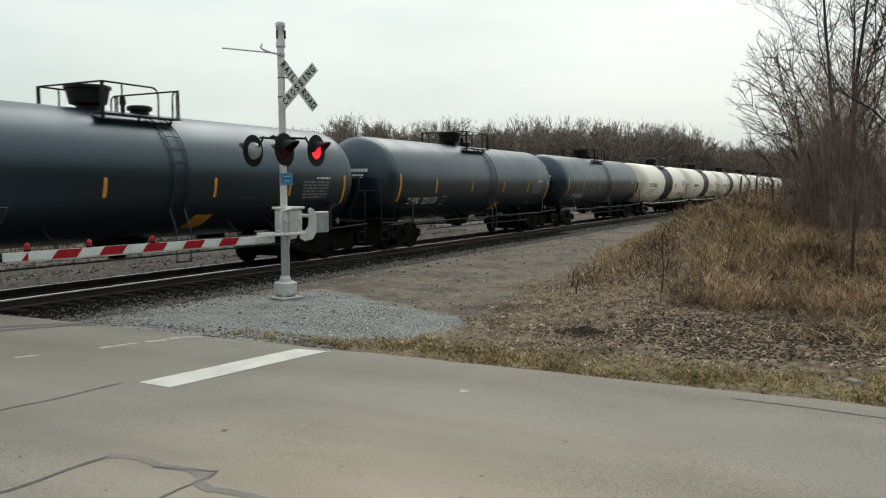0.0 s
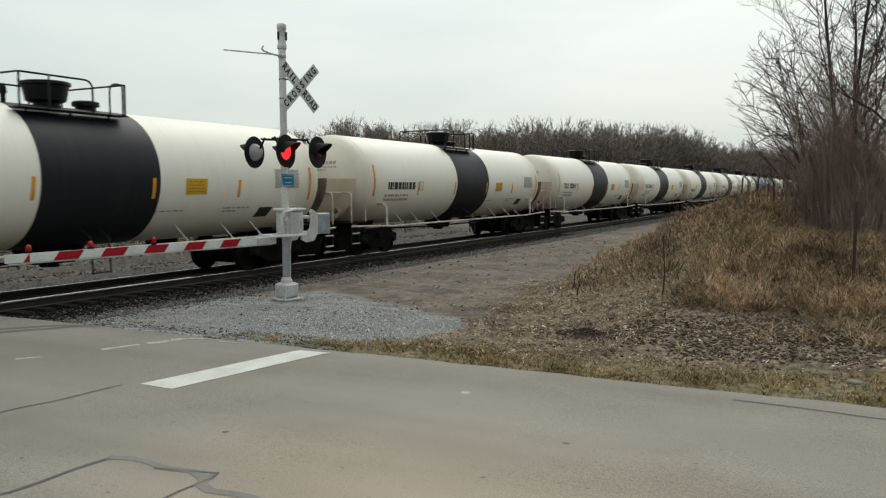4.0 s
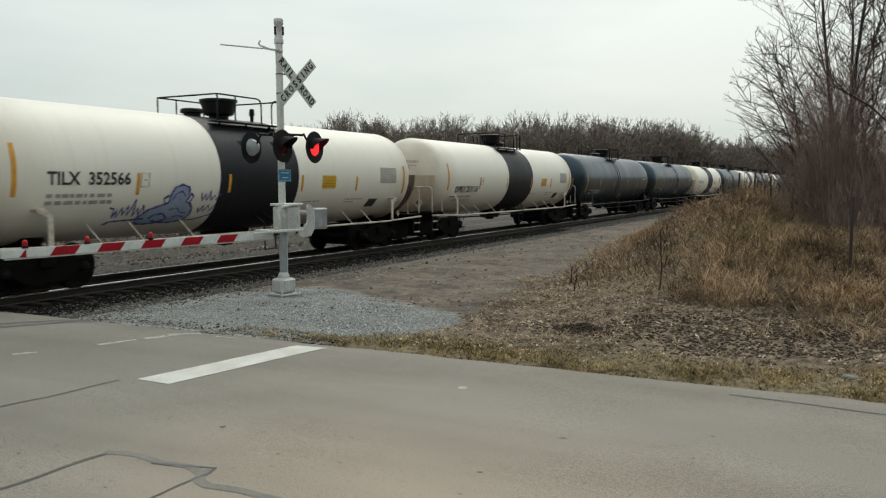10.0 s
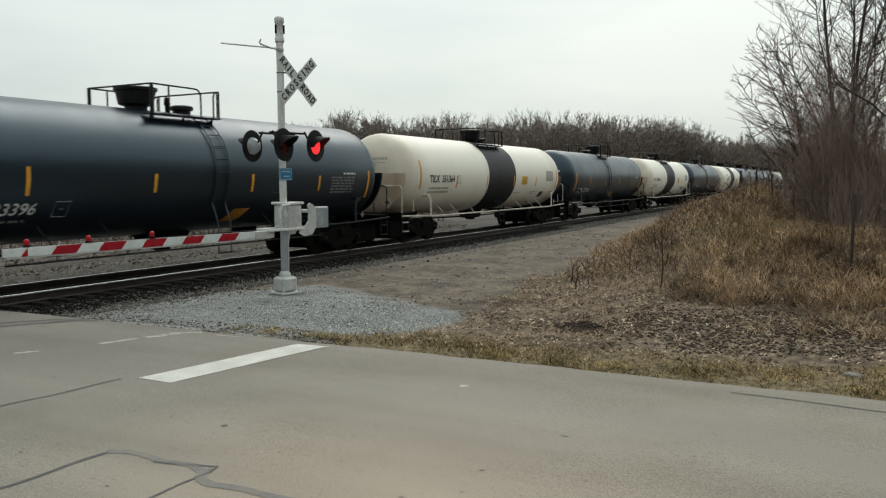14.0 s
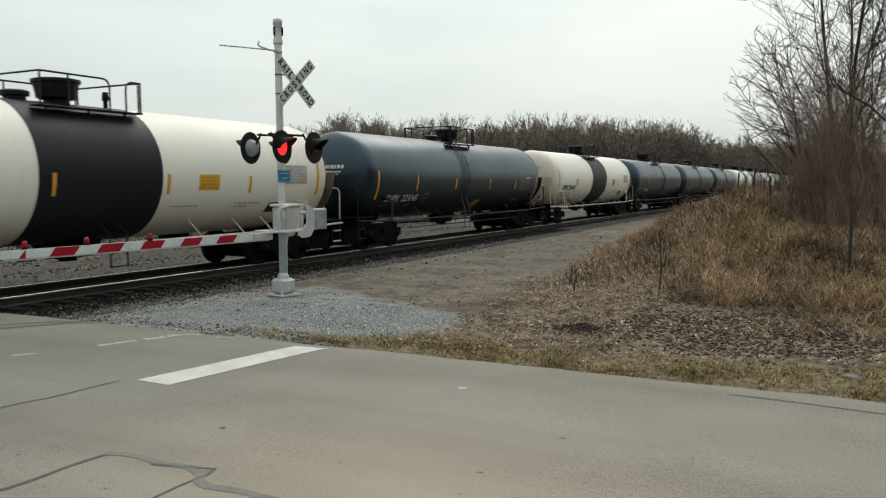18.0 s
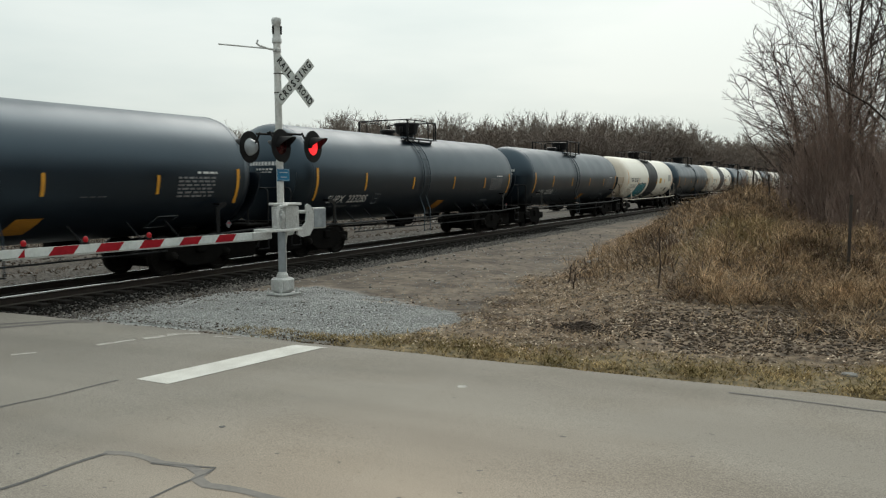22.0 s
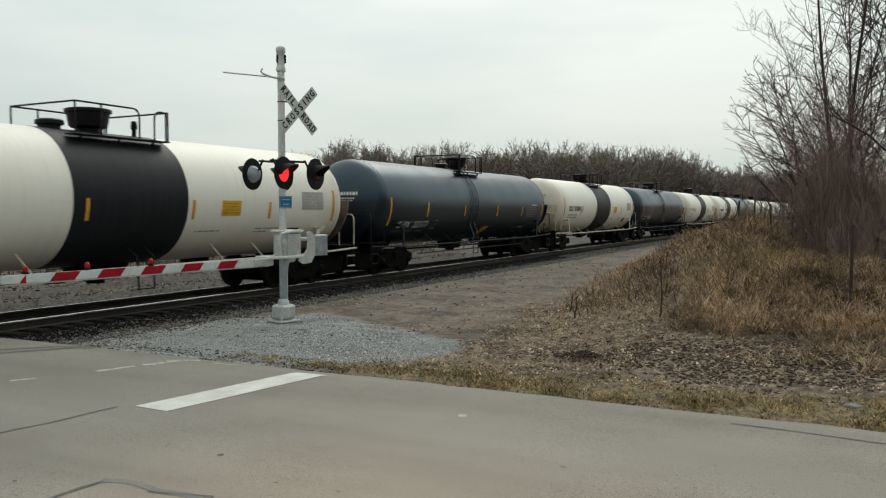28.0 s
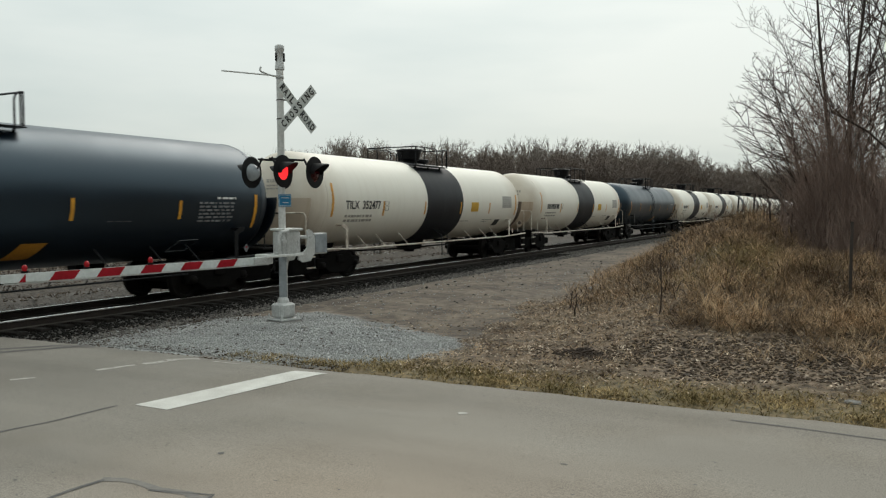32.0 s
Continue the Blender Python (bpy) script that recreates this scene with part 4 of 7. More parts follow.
def make_car(white, label, dome_y):
    """One tank car, its middle at the origin, its rails at z = 0."""
    metal = M_WHITE_METAL if white else M_BLACK_METAL
    car = thing("tank_car", label, "tank car", "cars of the freight train")
    part("tank", tank_shape(), M_WHITE_TANK if white else M_BLACK_TANK, car, "cream painted tank with brown grime" if white else "black painted tank, faintly paler on its lower half")
    if white:
        part("band", tank_shape(0.006, *((-1.2, 1.76) if dome_y > 0 else (-1.7, 1.4)), False), M_BAND, car, "black painted band round the middle")
    # welds round the shell
    for y in (-7.42, 7.42):
        part("weld_seam", Shape().lathe([(R_TANK - 0.01, -0.012), (R_TANK + 0.006, 0), (R_TANK - 0.01, 0.012)], 48, Matrix.Translation((0, y, 0)) @ place_y(Z_TANK)), M_WHITE_TANK if white else M_BLACK_TANK, car)
    # half-height shields over the lower half of each end
    for end in (-1, 1):
        prof = [(0.02, 0.95), (0.5, 0.945), (0.9, 0.91), (1.2, 0.84), (1.34, 0.77), (1.42, 0.72)]
        prof = prof + [(r * 0.99, h - 0.03) for r, h in reversed(prof)]
        top = Z_TANK + 0.05
        s = Shape().lathe(prof, 26, Matrix.Translation((0, -HALF_CYL, top)) @ Matrix.Rotation(math.pi / 2, 4, "X"), -math.pi, 0.0)
        s.v = [(x, y, top - abs(z - top)) for x, y, z in s.v]
        if end > 0:
            s = turned(s)
        part("head_shield", s, (M_SHIELD if end < 0 else M_DARK_SHIELD) if white else M_BLACK_TANK, car, "grimy steel shield over the lower tank end")
    # stub sill, cradle and coupler at each end
    for end in (-1, 1):
        flip = (lambda q: q) if end < 0 else turned
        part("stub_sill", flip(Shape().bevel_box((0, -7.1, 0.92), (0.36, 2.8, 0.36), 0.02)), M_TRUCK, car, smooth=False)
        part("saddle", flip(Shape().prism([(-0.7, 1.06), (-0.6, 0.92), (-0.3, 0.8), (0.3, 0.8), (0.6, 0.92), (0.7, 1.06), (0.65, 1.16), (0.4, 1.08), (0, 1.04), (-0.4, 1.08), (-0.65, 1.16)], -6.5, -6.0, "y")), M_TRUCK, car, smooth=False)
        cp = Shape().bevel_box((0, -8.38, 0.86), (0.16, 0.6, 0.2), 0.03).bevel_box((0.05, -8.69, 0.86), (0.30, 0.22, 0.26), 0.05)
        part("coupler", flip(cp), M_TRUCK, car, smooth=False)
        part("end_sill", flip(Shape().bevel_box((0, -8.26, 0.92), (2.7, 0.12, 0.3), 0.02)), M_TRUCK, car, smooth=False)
        # brake gear as one solid block, enlarged to stand for shade below
        part("brake_rigging", flip(Shape().bevel_box((0, -7.85, 0.52), (1.9, 1.25, 0.60), 0.06)), M_TRUCK, car, "solid dark block for brake gear and shade under the end", smooth=False)
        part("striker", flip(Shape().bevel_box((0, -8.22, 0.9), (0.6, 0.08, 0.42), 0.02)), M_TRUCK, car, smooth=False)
        hose = [(0.35, -8.4 - 0.38 * k, 0.80 - 0.42 * math.sin(math.pi * k * 0.75)) for k in (i / 8 for i in range(9))]
        part("brake_hose", flip(Shape().tube(hose, 0.028, 6)), M_LAMP_BLACK, car)
        # end platform with its hoops, steps and side rails
        part("end_platform", flip(Shape().bevel_box((0, -7.95, 1.09), (2.9, 0.9, 0.05), 0.01)), M_TRUCK, car, smooth=False)
        rail_pts = [(-1.42, -8.40, 1.10)] + rounded((-1.42, -8.40, 1.10), (-1.42, -8.40, 2.04), (0, -8.40, 2.04), 0.16) + rounded((0, -8.40, 2.04), (1.42, -8.40, 2.04), (1.42, -8.40, 1.10), 0.16) + [(1.42, -8.40, 1.10)]
        part("end_handrail", flip(railing_tube(rail_pts, 0.021)), metal, car, "handrail across the end platform")
        for side in (-1, 1):
            part("corner_post", flip(railing_tube([(side * 1.42, -7.6, 1.10), (side * 1.42, -7.6, 1.5)], 0.018)), metal, car)
            st = Shape()
            for x in (-0.2, 0.2):
                st.tube([(side * 1.42, -8.2 + x, 1.1), (side * 1.42, -8.2 + x, 0.42)], 0.016, 6)
            for z in (0.44, 0.75):
                st.box((side * 1.42, -8.2, z), (0.06, 0.42, 0.03))
            part("end_step", flip(st), M_BLACK_METAL, car, smooth=False)
            if white:
                for z in (0.46, 0.77):
                    part("step_tread", flip(Shape().box((side * 1.43, -8.2, z + 0.004), (0.062, 0.38, 0.034))), metal, car, smooth=False)
            bar = [(-6.74, 1.70), (-6.60, 1.71), (-6.37, 1.58), (-6.37, 0.95), (-6.49, 0.95), (-6.49, 1.52), (-6.72, 1.62)]
            brace = Shape().prism(bar, side * 1.475, side * 1.50, "x").bevel_box((side * 1.38, -6.6, 1.66), (0.24, 0.2, 0.05), 0.01)
            part("side_brace", flip(brace), metal, car, smooth=False)
        make_truck(car, end * 6.25)
    for side in (-1, 1):
        x = side * 1.47
        part("side_rail", Shape().tube([(x, -8.45, 1.0), (x, -6.0, 0.92), (x, 6.0, 0.92), (x, 8.45, 1.0)], 0.03, 8), metal, car, "long handrail along the lower side")
        for y in (-5.2, -4.1, -2.6, 2.6, 4.1, 5.2):
            part("rail_strut", Shape().tube([(side * 1.12, y - 0.12, 1.32), (x, y, 0.90)], 0.016, 6), metal, car)
        if not white:
            part("lower_pipe", Shape().tube([(side * 1.25, -5.0, 0.62), (side * 1.25, 5.0, 0.62)], 0.022, 6), metal, car)
            for i in range(12):
                y = -4.8 + i * 0.87
                part("pipe_hanger", Shape().tube([(side * 1.25, y, 0.62), (side * 1.44, y, 0.90)], 0.012, 5), metal, car)
    part("brake_pipe", Shape().tube([(0.6, -7.5, 0.82), (0.6, -1.5, 0.72), (0.6, 1.5, 0.72), (0.6, 7.5, 0.82)], 0.03, 7), M_TRUCK, car)
    part("brake_cylinder", Shape().lathe([(0.001, -0.4), (0.15, -0.4), (0.17, -0.36), (0.17, 0.3), (0.12, 0.42), (0.001, 0.42)], 14, Matrix.Translation((-0.5, 3.6, 0.86)) @ ALONG_Y), M_TRUCK, car)
    part("outlet_valve", Shape().lathe([(0.001, 0.98), (0.24, 0.98), (0.24, 0.88), (0.16, 0.86), (0.14, 0.62), (0.20, 0.60), (0.20, 0.52), (0.001, 0.52)], 14), M_TRUCK, car)
    part("outlet_skid", Shape().prism([(-0.75, 0.98), (-0.45, 0.60), (0.45, 0.60), (0.75, 0.98)], -0.25, 0.25, "x"), M_TRUCK, car, smooth=False)
    # ladder over the side, with its lower steps
    ly = 0.1 if white else -math.copysign(0.6, dome_y)
    for side in (-1, 1):
        for dy in (-0.22, 0.22):
            if white:
                part("ladder_stringer", Shape().tube([(side * 1.12, dy + ly, 1.38), (side * 1.48, dy + ly, 1.15), (side * 1.50, dy + ly, 0.42)], 0.020, 6), M_BLACK_METAL, car)
                continue
            pts = [(side * (R_TANK + 0.05) * math.cos(q), dy + ly, Z_TANK + (R_TANK + 0.05) * math.sin(q)) for q in (radians(66 - 12 * i) for i in range(9))] + [(side * 1.50, dy + ly, 1.2), (side * 1.50, dy + ly, 0.42)]
            part("ladder_stringer", Shape().tube(pts, 0.018, 6), M_BLACK_TANK, car)
        for i in range(9):
            q = radians(60 - 12 * i)
            c = (side * (R_TANK + 0.05) * math.cos(q), 0, Z_TANK + (R_TANK + 0.05) * math.sin(q))
            if i < 7 and white:
                continue
            if i < 7:
                part("ladder_rung", Shape().tube([(c[0], ly - 0.22, c[2]), (c[0], ly + 0.22, c[2])], 0.012, 5), M_BLACK_TANK, car)
            else:
                part("ladder_step", Shape().box((side * 1.50, ly, 0.45 + 0.33 * (i - 7)), (0.07, 0.44, 0.025)), M_BLACK_METAL, car, smooth=False)
    # fittings on the top
    z0 = Z_TANK + R_TANK - 0.02
    ya, yb = (-1.25, 1.25) if white else (-1.12, 1.04)
    d = dome_y
    part("manway_housing", Shape().lathe([(0.001, z0 + 0.54), (0.44, z0 + 0.54), (0.50, z0 + 0.52), (0.50, z0 + 0.46), (0.46, z0 + 0.44), (0.40, z0 + 0.14), (0.34, z0 + 0.11), (0.26, z0 + 0.09), (0.25, z0 - 0.1)], 28, Matrix.Translation((0, d, 0))), M_BLACK_METAL, car, "black valve housing")
    valve = Shape().lathe([(0.001, z0 + 0.22), (0.24, z0 + 0.22), (0.29, z0 + 0.19), (0.29, z0 + 0.11), (0.22, z0 + 0.09), (0.22, z0 - 0.1)], 16, Matrix.Translation((0, d + math.copysign(0.98, d) if white else -math.copysign(0.80, d), 0)))
    part("manway_cover", valve, M_BLACK_METAL, car)
    part("vent_valve", Shape().lathe([(0.001, z0 + 0.36), (0.06, z0 + 0.36), (0.08, z0 + 0.2), (0.05, z0 + 0.15), (0.05, z0 - 0.1)], 10, Matrix.Translation((0.2, d - math.copysign(1.1, d) if white else d - math.copysign(0.78, d), 0))), M_BLACK_METAL, car)
    zp = z0 - 0.14
    for side in (-1, 1):
        x = side * 0.86
        part("walkway", Shape().bevel_box((side * 0.9, (ya + yb) / 2, zp), (0.30, yb - ya + 0.1, 0.028), 0.008), M_BLACK_METAL, car, "dark grating walkway", smooth=False)
        for y in (-1.0, 0.0, 0.95):
            part("walkway_bracket", Shape().tube([(x, y, zp), (x * 0.93, y, zp - 0.26)], 0.03, 6), M_BLACK_METAL, car)
        top = z0 + 0.53
        xr = side * 1.02
        part("top_railing", railing_tube([(xr, ya, zp)] + rounded((xr, ya, zp), (xr, ya, top), (xr, 0, top), 0.05) + [(xr, 0.1, top)] + rounded((xr, 0, top), (xr, 0.42, top), (xr, 0.42, zp), 0.2) + [(xr, 0.42, zp)], 0.021), M_BLACK_METAL, car)
        part("top_railing", railing_tube([(xr, 0.85, zp)] + rounded((xr, 0.85, zp), (xr, 0.85, top), (xr, 3, top), 0.2) + [(xr, yb, top), (xr, yb, zp)], 0.021), M_BLACK_METAL, car)
        if not white:
            part("corner_stanchion", Shape().tube([(xr, ya, zp - 0.12), (xr, ya, top)], 0.042, 8), M_BLACK_METAL, car, "stout black corner post")
        for y in (-0.6, yb - 0.06):
            part("railing_post", railing_tube([(xr, y, zp), (xr, y, top)], 0.02), M_BLACK_METAL, car)
    for y in (ya, yb):
        part("end_railing", railing_tube([(-1.02, y, z0 + 0.53), (1.02, y, z0 + 0.53)], 0.021), M_BLACK_METAL, car)
    # reflective strips
    if white:
        strips = ((-7.14, 1.92, 2.92, 0.10), (-4.23, 1.93, 2.40, 0.085), (-1.36, 1.95, 2.40, 0.085), (1.58, 1.95, 2.40, 0.085), (4.34, 1.95, 2.38, 0.085), (7.24, 1.85, 2.75, 0.10))
    else:
        strips = ((-7.22, 1.66, 2.60, 0.10), (-4.6, 1.93, 2.47, 0.085), (-1.5, 1.95, 2.36, 0.085), (1.72, 1.93, 2.38, 0.085), (4.6, 1.93, 2.35, 0.085), (7.2, 1.68, 2.52, 0.10))
    for y, a, b, w in strips:
        part("reflective_strip", patch(y - w / 2, y + w / 2, a, b), M_YELLOW, car, "yellow reflective strip", smooth=False)
    rg = random.Random(3)
    if white:
        pl = part("placard", patch(2.53, 3.21, 2.03, 2.40), M_PLACARD, car, "yellow warning placard", smooth=False)
        for z in (2.33, 2.25, 2.17, 2.10):
            part("placard_text", word_bars(2.59, 3.15, z, 0.022, rg, 0.016), M_ORANGE, pl, smooth=False)
        part("test_panel", patch(5.72, 6.72, 2.18, 2.68, 0, 0.004), M_STENCIL, car, "grey stencilled test panel", smooth=False)
        for i in range(6):
            part("panel_text", word_bars(5.76, 6.68, 2.63 - i * 0.085, 0.022, rg, 0.012), M_LETTER_GREY, car, smooth=False)
        part("black_label", patch(5.2, 5.72, 1.43, 1.68, 0.08), M_LETTER_BLACK, car, "black square label", smooth=False)
        for y0, y1, z, h in ((-6.45, -4.9, 1.93, 0.075), (-6.45, -4.8, 1.79, 0.075), (1.75, 2.6, 1.66, 0.03), (3.9, 4.9, 1.69, 0.035), (3.9, 4.4, 1.61, 0.035)):
            part("small_lettering", word_bars(y0, y1, z, h, rg), M_LETTER_GREY, car, smooth=False)
        box_ = [(-4.15, 2.10), (-3.93, 2.10), (-3.93, 2.40), (-4.15, 2.40)]
        part("stencil_box", Shape().tube([on_tank(*p, 0.006) for p in box_ + box_[:1]], 0.010, 4), M_LETTER_GREY, car)
        part("stencil_box", Shape().tube([on_tank(-4.08, 2.25, 0.006), on_tank(-4.0, 2.25, 0.006)], 0.014, 4), M_LETTER_GREY, car)
    else:
        part("placard", patch(*((1.08, 1.66) if dome_y < 0 else (0.55, 1.13)), 1.19, 1.50, 0.24), M_ORANGE, car, "orange slanted placard", smooth=False)
        for i in range(6):
            part("panel_text", word_bars(5.2, 6.4, 2.30 - i * 0.085, 0.045, rg), M_LETTER_PANEL, car, smooth=False)
        part("panel_title", word_bars(5.8, 6.45, 2.42, 0.05, rg), M_LETTER_WHITE, car, smooth=False)
        label_ = [(4.75, 1.16), (5.35, 1.16), (5.5, 1.42), (4.9, 1.42)]
        part("stencil_box", Shape().tube([on_tank(*p, 0.006) for p in label_ + label_[:1]], 0.010, 4), M_LETTER_DIM, car)
        box_ = [(-3.95, 1.50), (-3.62, 1.50), (-3.60, 1.80), (-3.93, 1.80)]
        part("stencil_box", Shape().tube([on_tank(*p, 0.006) for p in box_ + box_[:1]], 0.010, 4), M_LETTER_DIM, car)
        part("stencil_box", Shape().tube([on_tank(-3.82, 1.65, 0.006), on_tank(-3.72, 1.65, 0.006)], 0.012, 4), M_LETTER_DIM, car)
        for y0, y1, z, h in ((-6.7, -6.1, 1.46, 0.04), (-5.9, -5.3, 1.46, 0.05), (-5.0, -4.5, 1.44, 0.05), (2.6, 3.3, 1.90, 0.02)):
            part("small_lettering", word_bars(y0, y1, z, h, rg), M_LETTER_DIM, car, smooth=False)
        # diamond-shaped sign on the end brace
    dia = Shape().prism([(-6.88, 1.16), (-6.78, 1.27), (-6.68, 1.16), (-6.78, 1.05)], 1.50, 1.51, "x")
    yd = -(HALF_CYL + 0.68)
    if white:
        part("hazard_diamond", Shape().prism([(0.55, 1.45), (0.75, 1.67), (0.95, 1.45), (0.75, 1.23)], yd - 0.17, yd - 0.155, "y"), M_SHIELD, car, "small beige diamond sign on the tank end", smooth=False)
        part("diamond_print", Shape().prism([(0.64, 1.45), (0.75, 1.56), (0.86, 1.45), (0.75, 1.36)], yd - 0.175, yd - 0.1705, "y"), M_DARK_SHIELD, car, smooth=False)
    part("diamond_sign", turned(dia), M_WHITE_METAL if white else M_LETTER_DIM, car, "small red and white diamond sign", smooth=False)
    part("diamond_mark", turned(Shape().prism([(-6.83, 1.17), (-6.78, 1.22), (-6.73, 1.17)], 1.511, 1.514, "x")), M_ARM_RED, car, smooth=False)
    return car


# reporting marks as they read on the tanks, first car to last; None where no mark could be read
CARS = (("b", None), ("b", "223123"), ("b", "223125"), ("t", "352888"), ("t", None), ("t", "352843"), ("t", "352842"), ("d", "260004"), ("t", "352566"), ("d", "259118"),
        ("b", "223233"), ("b", "223396"), ("t", "351364"), ("b", "223042"), ("t", "352445"), ("b", "223045"), ("d", "259040"), ("b", "223268"), ("b", "223285"), ("b", "223163"),
        ("t", "351425"), ("b", None), ("t", "351176"), ("b", "223177"), ("t", "352480"), ("b", "223336"), ("t", "352477"), ("t", None), ("b", None), ("t", None), ("t", None), ("t", None), ("t", None),
        ("t", None), ("t", None), ("b", None), ("t", None), ("t", None))
BAND_BACK = {6, 7, 8, 14, 22}                     # cream cars that run the other way round
DOME_FAR = {10, 13, 15, 18, 19, 23, 25, 28}      # black cars that run the other way round


# small leads and lags of the train about its steady run: seconds, metres
SWAY = ((0, 0.11), (0.3, 0.01), (1, 0.04), (2, 0.0), (2.5, 0.04), (3, 0.11), (3.5, 0.05), (5.6, 0.10), (6, -0.24), (6.5, -0.33), (7, -0.24), (8, -0.27), (8.8, -0.24), (9, -0.26), (10, -0.11), (11, -0.07),
        (12, -0.11), (13, 0.0), (14, 0.08), (14.5, 0.0), (16.6, 0.12), (17, 0.18), (18, 0.16), (19, 0.13), (20, -0.25), (20.3, -0.28), (21, -0.16), (21.5, -0.07), (22, -0.16), (23, -0.17), (24, -0.10), (25, -0.17),
        (27.6, -0.06), (28, -0.08), (28.3, -0.13), (29, 0.06), (30, 0.10), (31, 0.10), (31.6, -0.02), (32, 0.13))


def where(t):
    """How far the train has come at t seconds."""
    s = t / 32
    return -13.07 + 440.714 * s + 8.276 * s * s - along(SWAY, t)


def car_y(k, t):
    return PITCH * k - where(t)


proto = {("w", 0): make_car(True, "cream tank car with a black band round its middle", 0.08),
         ("w", 1): make_car(True, "cream tank car with a black band round its middle", -0.10),
         ("b", 0): make_car(False, "black tank car with yellow reflective strips on its side", -0.65),
         ("b", 1): make_car(False, "black tank car with yellow reflective strips on its side", 0.6)}
train, used = [], set()
for k, (kind_, mark) in enumerate(CARS):
    key = ("b", 1 if k in DOME_FAR else 0) if kind_ == "b" else ("w", 1 if k in BAND_BACK else 0)
    m0 = Matrix.Translation((TRACK_X, car_y(k, 0), 0))
    if key in used:
        car = copy_thing(proto[key], m0)
    else:
        car = proto[key]
        car.matrix_basis = m0
        used.add(key)
    if kind_ == "d":
        # on these cars the placard sits further along the side
        for ob in car.children:
            if ob.name.startswith("placard"):
                ob.location = (0, 0.45, 0)
            elif ob.name.startswith("small_lettering") and ob.data.vertices[0].co.y < -6:
                ob.location = (-0.12, 0, -0.28)
    train.append(car)
for k, (kind_, mark) in enumerate(CARS):
    car = train[k]
    if kind_ == "b":
        words = "SHPX  " + (mark or "")
        if mark:
            part("car_number", bend(text_mesh(words, 0.37, M_LETTER_WHITE, 0, 0.18, 0.004), -5.45, 1.66), None, car, "white car number")
        rg = random.Random(k)
        s = Shape()
        for z, a, b, h in ((2.72, -0.42, 0.42, 0.11), (2.56, -0.2, 0.3, 0.05), (2.47, -0.25, 0.2, 0.05)):
            x = 0.35 + a
            while x < 0.35 + b:
                w = rg.uniform(0.05, 0.10)
                yy = [-(HALF_CYL + HEAD * math.sqrt(max(0.05, 1 - ((xx * xx + (zz - Z_TANK) ** 2) / R_TANK ** 2)))) - 0.012 for xx, zz in ((x, z - h / 2), (x + w, z - h / 2), (x + w, z + h / 2), (x, z + h / 2))]
                s.add([(x, yy[0], z - h / 2), (x + w, yy[1], z - h / 2), (x + w, yy[2], z + h / 2), (x, yy[3], z + h / 2)], [(0, 1, 2, 3)])
                x += w + 0.03
        part("end_lettering", s, M_LETTER_WHITE, car, "small white lettering on the tank end", smooth=False)
    else:
        if mark:
            slant = 0.16 if kind_ == "d" else 0.0
            part("car_number", bend(text_mesh(("DPRX " if kind_ == "d" else "TILX  ") + mark, 0.36, M_LETTER_BLACK, 0, slant, 0.008), -5.45, 1.92 if kind_ == "d" else 2.26), None, car, "black car number")
        else:
            part("small_lettering", word_bars(-6.3, -4.5, 2.25, 0.24, random.Random(k)), M_LETTER_BLACK, car, smooth=False)
        rg = random.Random(k)
        s = Shape()
        for z, a, b, h in ((2.98, -0.42, 0.35, 0.10), (2.84, -0.4, 0.3, 0.045), (2.75, -0.4, 0.0, 0.045)):
            x = 0.35 + a
            while x < 0.35 + b:
                w = rg.uniform(0.05, 0.10)
                yy = [-(HALF_CYL + HEAD * math.sqrt(max(0.05, 1 - ((xx * xx + (zz - Z_TANK) ** 2) / R_TANK ** 2)))) - 0.012 for xx, zz in ((x, z - h / 2), (x + w, z - h / 2), (x + w, z + h / 2), (x, z + h / 2))]
                s.add([(x, yy[0], z - h / 2), (x + w, yy[1], z - h / 2), (x + w, yy[2], z + h / 2), (x, yy[3], z + h / 2)], [(0, 1, 2, 3)])
                x += w + 0.03
        part("end_lettering", s, M_LETTER_GREY, car, "small grey lettering on the tank end", smooth=False)


# ---- spray paint on two cars ----
def tank_fill(car, outline, material, label, lift, cell=0.045):
    """A painted area on the near side: outline in metres along the tank and up its curve."""
    ys, zs = [p[0] for p in outline], [p[1] for p in outline]
    s, y = Shape(), min(ys)
    while y < max(ys):
        z = min(zs)
        while z < max(zs):
            if inside(outline, y + cell / 2, z + cell / 2):
                s.add([on_tank(y, z, lift, True), on_tank(y + cell, z, lift, True), on_tank(y + cell, z + cell, lift, True), on_tank(y, z + cell, lift, True)], [(0, 1, 2, 3)])
            z += cell
        y += cell
    bm = bmesh.new()
    me = s.mesh("paint_fill", material, True)
    bm.from_mesh(me)
    bmesh.ops.remove_doubles(bm, verts=bm.verts, dist=0.002)
    bm.to_mesh(me)
    bm.free()
    return part("paint_fill", me, None, car, label)


